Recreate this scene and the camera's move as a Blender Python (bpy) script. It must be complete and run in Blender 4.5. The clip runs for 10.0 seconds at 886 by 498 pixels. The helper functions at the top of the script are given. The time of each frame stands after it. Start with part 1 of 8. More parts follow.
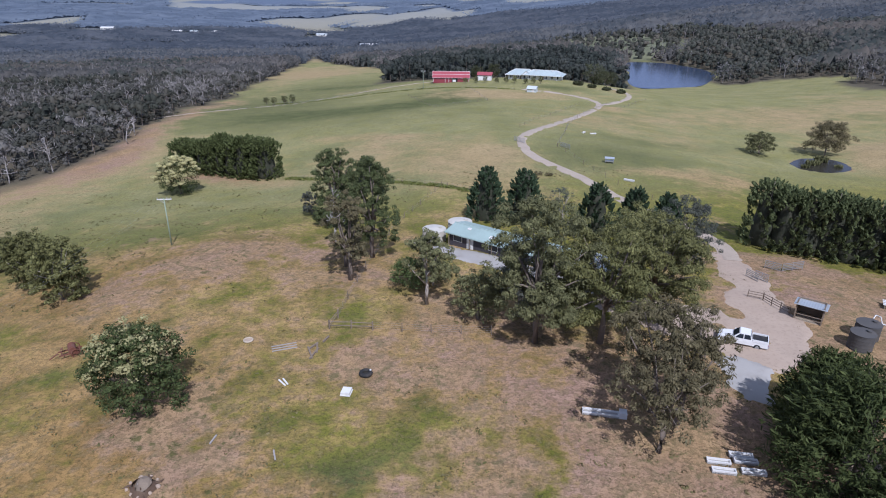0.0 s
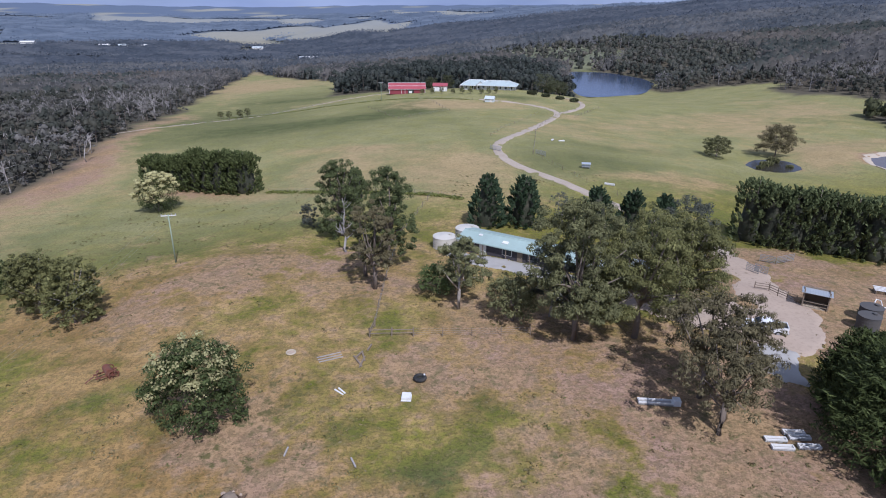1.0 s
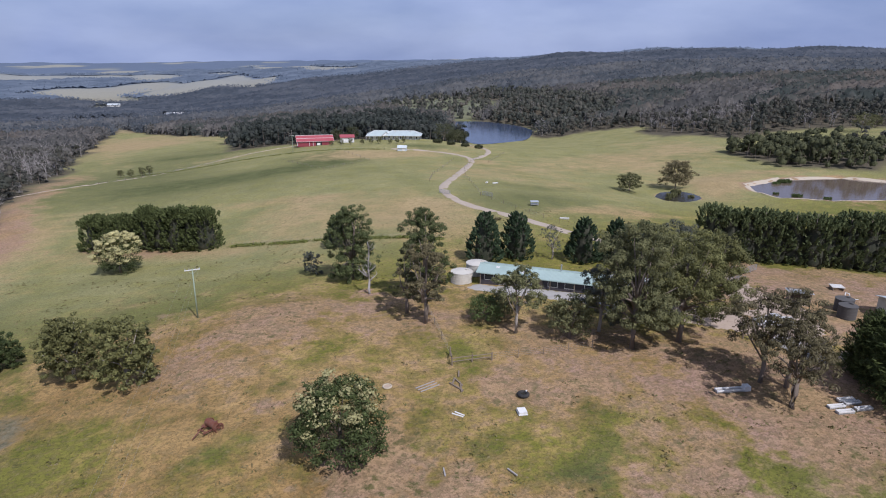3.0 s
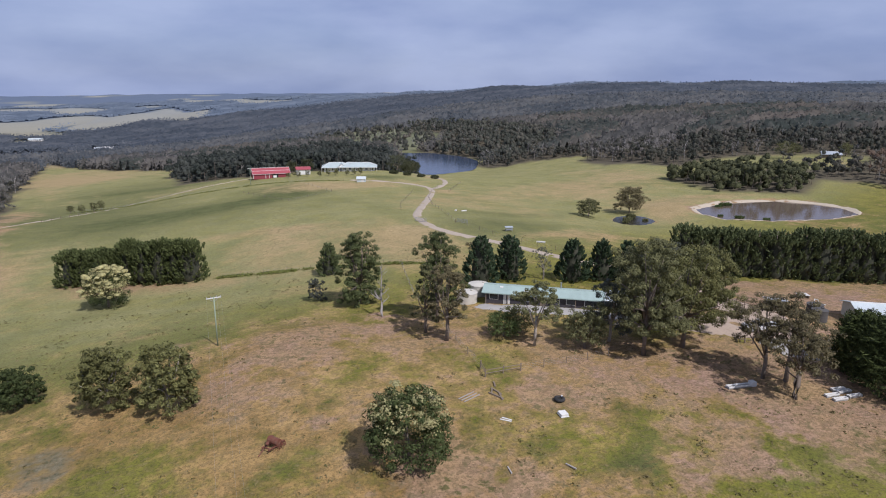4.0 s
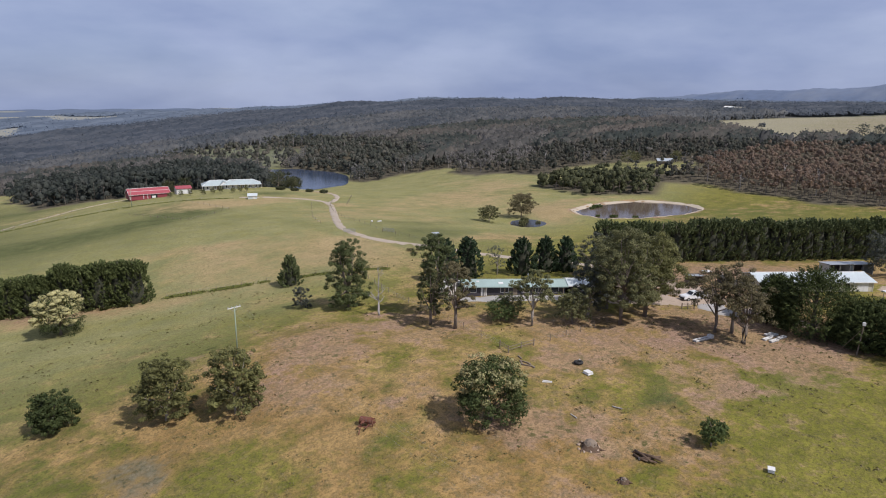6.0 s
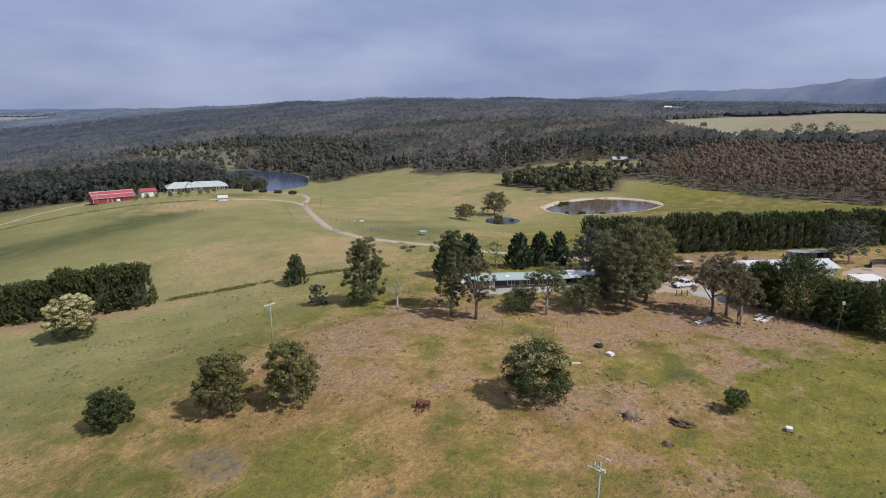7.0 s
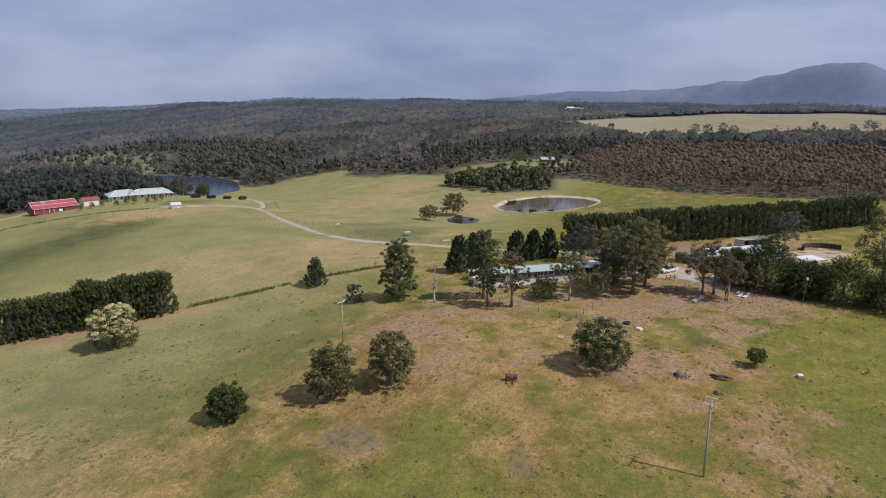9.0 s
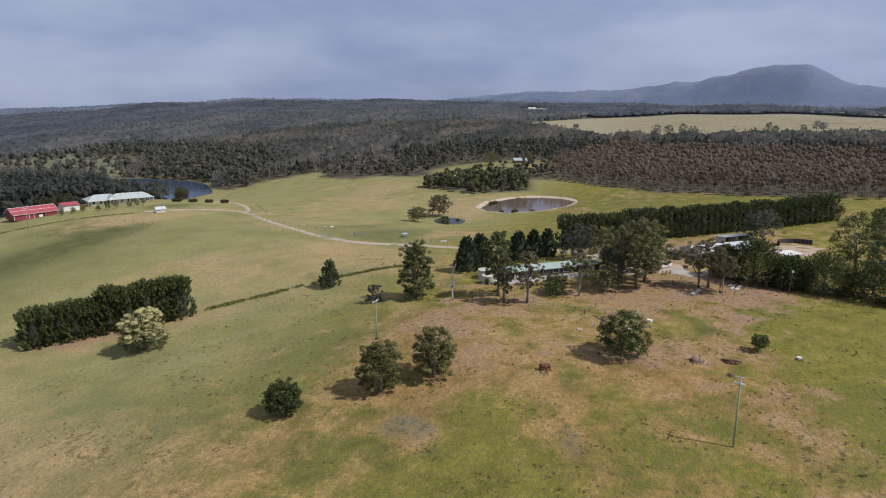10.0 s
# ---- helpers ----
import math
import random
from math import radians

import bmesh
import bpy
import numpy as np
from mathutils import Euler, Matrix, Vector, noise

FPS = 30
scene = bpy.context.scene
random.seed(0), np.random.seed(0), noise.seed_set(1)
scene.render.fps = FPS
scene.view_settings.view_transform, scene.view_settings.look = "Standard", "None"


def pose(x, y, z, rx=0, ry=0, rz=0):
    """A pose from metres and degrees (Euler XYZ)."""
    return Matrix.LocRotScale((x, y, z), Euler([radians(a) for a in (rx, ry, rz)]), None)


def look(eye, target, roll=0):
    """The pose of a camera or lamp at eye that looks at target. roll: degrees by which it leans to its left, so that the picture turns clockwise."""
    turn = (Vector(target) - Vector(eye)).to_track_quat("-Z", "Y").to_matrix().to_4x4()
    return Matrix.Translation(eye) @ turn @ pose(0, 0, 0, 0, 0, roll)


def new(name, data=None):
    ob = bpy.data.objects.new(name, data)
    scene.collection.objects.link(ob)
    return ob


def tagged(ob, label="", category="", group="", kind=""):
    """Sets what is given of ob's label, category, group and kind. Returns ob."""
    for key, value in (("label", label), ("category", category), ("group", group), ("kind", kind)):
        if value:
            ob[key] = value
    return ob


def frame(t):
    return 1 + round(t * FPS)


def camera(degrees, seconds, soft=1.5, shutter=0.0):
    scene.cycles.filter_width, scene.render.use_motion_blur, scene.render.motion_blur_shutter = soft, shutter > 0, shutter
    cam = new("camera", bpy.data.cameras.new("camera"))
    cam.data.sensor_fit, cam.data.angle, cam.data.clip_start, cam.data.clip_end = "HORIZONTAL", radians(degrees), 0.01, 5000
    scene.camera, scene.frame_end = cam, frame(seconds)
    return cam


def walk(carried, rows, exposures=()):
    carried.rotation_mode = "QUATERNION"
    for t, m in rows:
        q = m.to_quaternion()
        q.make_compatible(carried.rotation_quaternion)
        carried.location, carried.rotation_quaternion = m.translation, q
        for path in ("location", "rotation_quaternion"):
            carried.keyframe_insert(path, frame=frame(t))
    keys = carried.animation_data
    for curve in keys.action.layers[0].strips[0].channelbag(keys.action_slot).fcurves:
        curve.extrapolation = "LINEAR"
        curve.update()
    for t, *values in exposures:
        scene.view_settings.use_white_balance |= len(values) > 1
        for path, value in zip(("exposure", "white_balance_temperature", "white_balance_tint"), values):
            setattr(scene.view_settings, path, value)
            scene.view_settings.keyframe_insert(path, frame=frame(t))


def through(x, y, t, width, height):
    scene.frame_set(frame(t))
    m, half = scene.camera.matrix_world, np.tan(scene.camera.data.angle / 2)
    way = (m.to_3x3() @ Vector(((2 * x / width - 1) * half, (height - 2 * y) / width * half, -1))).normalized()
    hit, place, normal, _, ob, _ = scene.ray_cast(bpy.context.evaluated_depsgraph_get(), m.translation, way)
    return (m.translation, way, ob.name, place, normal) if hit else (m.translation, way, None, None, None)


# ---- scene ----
cam = camera(70.8, 10.0, 1.05)
METRES, EYE, TILT, LEAN, TURN = 140.0, 38.2, -22.85, -0.5, 0.0
ROWS = [
    (0.0, 0.0, 0.0, 0.0, 0.0, 0.0, -0.0),
    (0.5, -0.0421, -0.0048, -0.0018, -2.68, 0.5, 1.14),
    (1.0, -0.0814, -0.0076, -0.0032, -5.33, 0.89, 2.22),
    (1.5, -0.1251, -0.0098, -0.0046, -8.32, 1.46, 3.5),
    (2.0, -0.1686, -0.0109, -0.0056, -11.32, 2.4, 4.73),
    (2.5, -0.2147, -0.0118, -0.0064, -14.25, 3.35, 5.94),
    (4.0, -0.3597, -0.0209, -0.0079, -22.48, 6.52, 9.14),
    (4.5, -0.41, -0.0238, -0.0081, -26.53, 6.8, 10.55),
    (5.0, -0.4598, -0.0212, -0.0067, -30.46, 6.34, 11.98),
    (5.5, -0.5114, -0.0135, -0.0028, -33.65, 5.69, 13.09),
    (7.0, -0.6671, 0.0183, 0.0185, -41.35, 3.75, 15.5),
    (7.5, -0.7171, 0.0319, 0.0288, -43.79, 3.09, 16.2),
    (8.0, -0.7685, 0.0469, 0.0404, -46.04, 2.45, 16.81),
    (8.5, -0.8183, 0.0623, 0.0529, -48.14, 1.83, 17.37),
    (9.0, -0.8694, 0.0788, 0.0672, -50.31, 1.14, 17.92),
    (9.5, -0.9183, 0.0959, 0.082, -52.35, 0.5, 18.4),
    (10.0, -0.9685, 0.1144, 0.0978, -54.19, -0.1, 18.82),
]
walk(cam, [(t, pose(0, 0, EYE, TILT, LEAN, TURN) @ pose(METRES * x, METRES * y, METRES * z, 90 + pitch, roll, yaw)) for t, x, y, z, yaw, pitch, roll in ROWS],
     [(0.0, -0.22, 5060, 20), (2.5, -0.25, 5270, 20), (5.0, -0.28, 5650, 17), (8.0, -0.33, 5740, 16), (10.0, -0.35, 5830, 15)])


# ---- daylight ----
SUN_AWAY = (0.25, -0.97)       # level direction towards the sun
SUN_HIGH = 50.0


def make_world():
    w = bpy.data.worlds.new("sky")
    scene.world = w
    w.use_nodes = True
    nt = w.node_tree
    nt.nodes.clear()
    out = nt.nodes.new("ShaderNodeOutputWorld")
    bg = nt.nodes.new("ShaderNodeBackground")
    sky = nt.nodes.new("ShaderNodeTexSky")
    sky.sky_type = "NISHITA"
    sky.sun_disc = False
    sky.sun_elevation = radians(SUN_HIGH)
    sky.sun_rotation = math.atan2(SUN_AWAY[0], SUN_AWAY[1])
    sky.altitude = 200
    sky.air_density, sky.dust_density, sky.ozone_density = 1.0, 2.0, 1.5
    co = nt.nodes.new("ShaderNodeTexCoord")
    mp = nt.nodes.new("ShaderNodeMapping")
    mp.inputs["Scale"].default_value = (1.0, 1.0, 3.2)
    n1 = nt.nodes.new("ShaderNodeTexNoise")
    n1.inputs["Scale"].default_value, n1.inputs["Detail"].default_value, n1.inputs["Roughness"].default_value = 2.2, 7, 0.55
    n1.inputs["Distortion"].default_value = 0.6
    ramp = nt.nodes.new("ShaderNodeValToRGB")
    ramp.color_ramp.elements[0].position, ramp.color_ramp.elements[0].color = 0.30, (0.72, 0.72, 0.72, 1)
    ramp.color_ramp.elements[1].position, ramp.color_ramp.elements[1].color = 0.72, (1, 1, 1, 1)
    n2 = nt.nodes.new("ShaderNodeTexNoise")
    n2.inputs["Scale"].default_value, n2.inputs["Detail"].default_value = 3.6, 8
    cloud = nt.nodes.new("ShaderNodeValToRGB")
    cloud.color_ramp.elements[0].position, cloud.color_ramp.elements[0].color = 0.36, CLOUD_DARK
    cloud.color_ramp.elements[1].position, cloud.color_ramp.elements[1].color = 0.66, CLOUD_LIGHT
    mix = nt.nodes.new("ShaderNodeMixRGB")
    link = nt.links.new
    link(co.outputs["Generated"], mp.inputs["Vector"])
    link(mp.outputs["Vector"], n1.inputs["Vector"])
    link(mp.outputs["Vector"], n2.inputs["Vector"])
    link(n1.outputs["Fac"], ramp.inputs["Fac"])
    link(n2.outputs["Fac"], cloud.inputs["Fac"])
    link(ramp.outputs["Color"], mix.inputs["Fac"])
    link(sky.outputs["Color"], mix.inputs["Color1"])
    link(cloud.outputs["Color"], mix.inputs["Color2"])
    # high up the sky is a little deeper than near the horizon
    sep = nt.nodes.new("ShaderNodeSeparateXYZ")
    link(co.outputs["Generated"], sep.inputs["Vector"])
    sq = nt.nodes.new("ShaderNodeMath")
    sq.operation = "MULTIPLY"
    link(sep.outputs["Z"], sq.inputs[0])
    link(sep.outputs["Z"], sq.inputs[1])
    # overhead, out of view, the sky is whitened to take blue from shadows
    high = nt.nodes.new("ShaderNodeMixRGB")
    high.inputs["Color2"].default_value = (4.9, 5.1, 5.7, 1)
    link(sq.outputs[0], high.inputs["Fac"])
    link(mix.outputs["Color"], high.inputs["Color1"])
    link(high.outputs["Color"], bg.inputs["Color"])
    up = nt.nodes.new("ShaderNodeMath")
    up.operation = "MULTIPLY_ADD"
    up.inputs[1].default_value, up.inputs[2].default_value = SKY_STRENGTH * -0.3, SKY_STRENGTH
    link(sq.outputs[0], up.inputs[0])
    link(up.outputs[0], bg.inputs["Strength"])
    link(bg.outputs["Background"], out.inputs["Surface"])


SKY_STRENGTH = 0.1
CLOUD_DARK, CLOUD_LIGHT = (3.5, 4.1, 5.75, 1), (5.45, 5.95, 7.2, 1)
make_world()
sun = new("sun", bpy.data.lights.new("sun", "SUN"))
sun.data.energy, sun.data.angle, sun.data.color = 5.0, radians(0.7), (1.0, 0.91, 0.76)
sun.matrix_world = look((SUN_AWAY[0] * 300, SUN_AWAY[1] * 300, 300 * math.tan(radians(SUN_HIGH))), (0, 0, 0))

# ---- materials ----
def nodes_of(name):
    m = bpy.data.materials.new(name)
    m.use_nodes = True
    nt = m.node_tree
    return m, nt, nt.nodes["Principled BSDF"]


def noise_node(nt, scale, detail=4, rough=0.55, vector=None):
    n = nt.nodes.new("ShaderNodeTexNoise")
    n.inputs["Scale"].default_value, n.inputs["Detail"].default_value, n.inputs["Roughness"].default_value = scale, detail, rough
    if vector is not None:
        nt.links.new(vector, n.inputs["Vector"])
    return n


def mix_node(nt, fac, a, b, mode="MIX"):
    n = nt.nodes.new("ShaderNodeMixRGB")
    n.blend_type = mode
    for sock, v in (("Fac", fac), ("Color1", a), ("Color2", b)):
        if isinstance(v, (int, float)):
            n.inputs[sock].default_value = v
        elif isinstance(v, tuple):
            n.inputs[sock].default_value = (*v[:3], 1)
        else:
            nt.links.new(v, n.inputs[sock])
    return n.outputs["Color"]


def ramp_node(nt, fac, lo, hi, a=(0, 0, 0), b=(1, 1, 1)):
    n = nt.nodes.new("ShaderNodeValToRGB")
    n.color_ramp.elements[0].position, n.color_ramp.elements[0].color = lo, (*a, 1)
    n.color_ramp.elements[1].position, n.color_ramp.elements[1].color = hi, (*b, 1)
    nt.links.new(fac, n.inputs["Fac"])
    return n.outputs["Color"]


def math_node(nt, op, a, b=0.0):
    n = nt.nodes.new("ShaderNodeMath")
    n.operation = op
    for i, v in enumerate((a, b)):
        if isinstance(v, (int, float)):
            n.inputs[i].default_value = v
        else:
            nt.links.new(v, n.inputs[i])
    return n.outputs[0]


def bump_to(nt, bsdf, height, strength, distance):
    n = nt.nodes.new("ShaderNodeBump")
    n.inputs["Strength"].default_value, n.inputs["Distance"].default_value = strength, distance
    nt.links.new(height, n.inputs["Height"])
    nt.links.new(n.outputs["Normal"], bsdf.inputs["Normal"])


def plain(name, colour, rough=0.7, metal=0.0, scale=1.5, vary=0.25, fine=14.0, bump=0.3, dist=0.01, dirt=(0.2, 0.16, 0.12), dirty=0.25):
    """Paint, metal or timber with stains at two sizes and a little relief."""
    m, nt, bs = nodes_of(name)
    co = nt.nodes.new("ShaderNodeTexCoord").outputs["Object"]
    big, small = noise_node(nt, scale, 5, 0.6, co), noise_node(nt, fine, 4, 0.6, co)
    dark = tuple(c * (1 - vary) for c in colour)
    c = mix_node(nt, small.outputs["Fac"], dark, tuple(min(1, k * (1 + vary * 0.6)) for k in colour))
    stain = ramp_node(nt, big.outputs["Fac"], 0.48, 0.75)
    c = mix_node(nt, math_node(nt, "MULTIPLY", stain, dirty), c, dirt)
    nt.links.new(c, bs.inputs["Base Color"])
    bs.inputs["Metallic"].default_value = metal
    nt.links.new(ramp_node(nt, small.outputs["Fac"], 0.3, 0.8, (rough * 0.8,) * 3, (min(1, rough * 1.2),) * 3), bs.inputs["Roughness"])
    bump_to(nt, bs, small.outputs["Fac"], bump, dist)
    return m


def sheet_metal(name, colour, rough, metal, pitch, axis="X", dirty=0.2):
    """Ribbed roof or wall sheeting: ribs run across the given axis."""
    m, nt, bs = nodes_of(name)
    co = nt.nodes.new("ShaderNodeTexCoord").outputs["Object"]
    wave = nt.nodes.new("ShaderNodeTexWave")
    wave.bands_direction = axis
    wave.inputs["Scale"].default_value = 1.0 / pitch * 0.314
    nt.links.new(co, wave.inputs["Vector"])
    big, small = noise_node(nt, 0.35, 5, 0.6, co), noise_node(nt, 4.0, 5, 0.6, co)
    c = mix_node(nt, big.outputs["Fac"], tuple(k * 0.78 for k in colour), tuple(min(1, k * 1.12) for k in colour))
    c = mix_node(nt, math_node(nt, "MULTIPLY", ramp_node(nt, small.outputs["Fac"], 0.5, 0.75), dirty), c, (0.22, 0.17, 0.13))
    nt.links.new(c, bs.inputs["Base Color"])
    bs.inputs["Roughness"].default_value, bs.inputs["Metallic"].default_value = rough, metal
    bump_to(nt, bs, wave.outputs["Fac"], 0.6, 0.03)
    return m


def leaves(name, dark, light, tip=None, through=0.25, rough=0.6, spread=0.22, tuft=0.9, wide=0.0, vary=0.35):
    """Leaf sprays: each spray takes its own shade; the tint stored on a mesh varies whole trees."""
    m, nt, bs = nodes_of(name)
    geo = nt.nodes.new("ShaderNodeNewGeometry")
    at = nt.nodes.new("ShaderNodeAttribute")
    at.attribute_name = "tint"
    c = mix_node(nt, ramp_node(nt, geo.outputs["Random Per Island"], 0.0, 1.0, (0.5 - spread,) * 3, (0.5 + spread,) * 3), dark, light)
    co = nt.nodes.new("ShaderNodeTexCoord").outputs["Object"]
    big = noise_node(nt, tuft, 3, 0.6, co)
    c = mix_node(nt, math_node(nt, "MULTIPLY", ramp_node(nt, big.outputs["Fac"], 0.48, 0.66), 0.65), c, tuple(k * 1.25 for k in light))
    c = mix_node(nt, math_node(nt, "MULTIPLY", ramp_node(nt, big.outputs["Fac"], 0.46, 0.34), 0.5), c, tuple(k * 0.7 for k in dark))
    if wide:
        far = noise_node(nt, 0.011, 5, 0.6, co)
        c = mix_node(nt, math_node(nt, "MULTIPLY", ramp_node(nt, far.outputs["Fac"], 0.5, 0.64), wide), c, tuple(k * 1.5 for k in light))
        c = mix_node(nt, math_node(nt, "MULTIPLY", ramp_node(nt, far.outputs["Fac"], 0.48, 0.36), wide), c, tuple(k * 0.8 for k in dark))
    if tip:
        c = mix_node(nt, at.outputs["Fac"], c, tip)
    info = nt.nodes.new("ShaderNodeObjectInfo")
    hsv = nt.nodes.new("ShaderNodeHueSaturation")
    nt.links.new(math_node(nt, "ADD", math_node(nt, "MULTIPLY", info.outputs["Random"], vary), 1.0 - vary / 2), hsv.inputs["Value"])
    nt.links.new(c, hsv.inputs["Color"])
    c = hsv.outputs["Color"]
    nt.links.new(c, bs.inputs["Base Color"])
    bs.inputs["Roughness"].default_value = rough
    bs.inputs["Specular IOR Level"].default_value = 0.08
    tr = nt.nodes.new("ShaderNodeBsdfTranslucent")
    nt.links.new(c, tr.inputs["Color"])
    mx = nt.nodes.new("ShaderNodeMixShader")
    mx.inputs[0].default_value = through
    out = nt.nodes["Material Output"]
    nt.links.new(bs.outputs[0], mx.inputs[1])
    nt.links.new(tr.outputs[0], mx.inputs[2])
    nt.links.new(mx.outputs[0], out.inputs["Surface"])
    return m


def ground_material():
    """Pasture: green and straw-dry grass, bare earth, wood floor and pale fields, by the stored cover and growth.
    Distance haze and a cloud's shade are put into the colours.
    """
    m, nt, bs = nodes_of("pasture")
    pos = nt.nodes.new("ShaderNodeNewGeometry").outputs["Position"]
    at = nt.nodes.new("ShaderNodeAttribute")
    at.attribute_name = "cover"
    sep = nt.nodes.new("ShaderNodeSeparateColor")
    nt.links.new(at.outputs["Color"], sep.inputs["Color"])
    dry, bare, wood = sep.outputs[0], sep.outputs[1], sep.outputs[2]
    gr = nt.nodes.new("ShaderNodeAttribute")
    gr.attribute_name = "growth"
    gsep = nt.nodes.new("ShaderNodeSeparateColor")
    nt.links.new(gr.outputs["Color"], gsep.inputs["Color"])
    rank, even, deep, ash = gsep.outputs[0], gsep.outputs[1], gsep.outputs[2], gr.outputs["Alpha"]
    wide, mid, fine, tiny = (noise_node(nt, s, d, r, pos) for s, d, r in ((0.022, 6, 0.6), (0.17, 7, 0.62), (0.75, 6, 0.66), (3.2, 5, 0.7)))
    strong = ramp_node(nt, mid.outputs["Fac"], 0.32, 0.68)
    blotch = noise_node(nt, 0.07, 6, 0.6, pos)
    green = mix_node(nt, strong, GRASS_A, GRASS_B)
    green = mix_node(nt, math_node(nt, "MULTIPLY", ramp_node(nt, fine.outputs["Fac"], 0.5, 0.72), 0.7), green, GRASS_C)
    green = mix_node(nt, math_node(nt, "MULTIPLY", ramp_node(nt, wide.outputs["Fac"], 0.54, 0.40), 0.6), green, GRASS_D)
    grazed = mix_node(nt, ramp_node(nt, blotch.outputs["Fac"], 0.35, 0.68), GRAZED_A, GRAZED_B)
    grazed = mix_node(nt, math_node(nt, "MULTIPLY", ramp_node(nt, mid.outputs["Fac"], 0.42, 0.66), 0.35), grazed, GRASS_B)
    green = mix_node(nt, even, green, grazed)
    lush_shade = mix_node(nt, ramp_node(nt, mid.outputs["Fac"], 0.35, 0.65), LUSH_SHADE_A, LUSH_SHADE_B)
    green = mix_node(nt, deep, green, lush_shade)
    straw = mix_node(nt, strong, STRAW_A, STRAW_B)
    straw = mix_node(nt, math_node(nt, "MULTIPLY", rank, 0.75), straw, mix_node(nt, strong, RUSSET_A, RUSSET_B))
    straw = mix_node(nt, math_node(nt, "MULTIPLY", even, 0.6), straw, mix_node(nt, blotch.outputs["Fac"], (0.33, 0.265, 0.13), (0.48, 0.40, 0.23)))
    # far straw is greyed: distance haze put into its colour
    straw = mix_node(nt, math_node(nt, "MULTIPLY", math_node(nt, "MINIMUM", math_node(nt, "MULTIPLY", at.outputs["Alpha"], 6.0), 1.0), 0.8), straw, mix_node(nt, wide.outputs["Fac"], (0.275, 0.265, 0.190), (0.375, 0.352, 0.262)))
    earth = mix_node(nt, ramp_node(nt, fine.outputs["Fac"], 0.24, 0.76), EARTH_A, EARTH_B)
    earth = mix_node(nt, math_node(nt, "MULTIPLY", ramp_node(nt, blotch.outputs["Fac"], 0.42, 0.62), 0.6), earth, mix_node(nt, strong, STRAW_A, STRAW_B))
    litter = noise_node(nt, 0.42, 7, 0.72, pos)
    earth = mix_node(nt, math_node(nt, "MULTIPLY", ramp_node(nt, litter.outputs["Fac"], 0.52, 0.66), 0.22), earth, (0.17, 0.115, 0.07))
    # dry share: stored, broken up by noise at four sizes, less so on short-grazed land
    jag = math_node(nt, "ADD", math_node(nt, "MULTIPLY", math_node(nt, "SUBTRACT", wide.outputs["Fac"], 0.5), 1.0),
                    math_node(nt, "ADD", math_node(nt, "MULTIPLY", math_node(nt, "SUBTRACT", mid.outputs["Fac"], 0.5), 1.7),
                              math_node(nt, "ADD", math_node(nt, "MULTIPLY", math_node(nt, "SUBTRACT", fine.outputs["Fac"], 0.5), 0.9),
                                        math_node(nt, "MULTIPLY", math_node(nt, "SUBTRACT", blotch.outputs["Fac"], 0.5), 1.5))))
    calm = math_node(nt, "SUBTRACT", 1.0, math_node(nt, "MULTIPLY", even, 0.45))
    jag = math_node(nt, "MULTIPLY", jag, calm)
    share = ramp_node(nt, math_node(nt, "ADD", dry, jag), 0.28, 0.76)
    c = mix_node(nt, share, green, straw)
    share = ramp_node(nt, math_node(nt, "ADD", bare, math_node(nt, "MULTIPLY", jag, 1.25)), 0.36, 0.76)
    c = mix_node(nt, share, c, earth)
    # tussocks in loose patches, seed heads, fine speckle
    rough = noise_node(nt, 1.2, 8, 0.78, pos)
    loose = ramp_node(nt, blotch.outputs["Fac"], 0.44, 0.58)
    c = mix_node(nt, math_node(nt, "MULTIPLY", math_node(nt, "MULTIPLY", ramp_node(nt, rough.outputs["Fac"], 0.50, 0.38), 0.7), calm), c, mix_node(nt, 0.55, c, (0.06, 0.055, 0.022)))
    c = mix_node(nt, math_node(nt, "MULTIPLY", math_node(nt, "MULTIPLY", ramp_node(nt, rough.outputs["Fac"], 0.52, 0.64), 0.5), calm), c, mix_node(nt, 0.45, c, (0.58, 0.44, 0.23)))
    c = mix_node(nt, math_node(nt, "MULTIPLY", math_node(nt, "MULTIPLY", ramp_node(nt, fine.outputs["Fac"], 0.53, 0.62), loose), math_node(nt, "MULTIPLY", calm, 0.6)), c, (0.075, 0.09, 0.03))
    c = mix_node(nt, math_node(nt, "MULTIPLY", ramp_node(nt, tiny.outputs["Fac"], 0.56, 0.42), 0.6), c, mix_node(nt, 0.55, c, (0.03, 0.028, 0.012)))
    # rank growth: darker, coarser grass
    c = mix_node(nt, math_node(nt, "MULTIPLY", rank, ramp_node(nt, math_node(nt, "ADD", math_node(nt, "MULTIPLY", fine.outputs["Fac"], 0.5), math_node(nt, "MULTIPLY", blotch.outputs["Fac"], 0.5)), 0.60, 0.44)), c, mix_node(nt, 0.8, c, (0.085, 0.085, 0.024)))
    # dead thistle: grey-brown stalks
    thistle = mix_node(nt, ramp_node(nt, rough.outputs["Fac"], 0.38, 0.62), (0.085, 0.085, 0.045), (0.25, 0.215, 0.14))
    c = mix_node(nt, ramp_node(nt, math_node(nt, "ADD", ash, math_node(nt, "MULTIPLY", jag, 0.55)), 0.32, 0.62), c, thistle)
    floor = mix_node(nt, mid.outputs["Fac"], (0.085, 0.075, 0.05), (0.14, 0.12, 0.085))
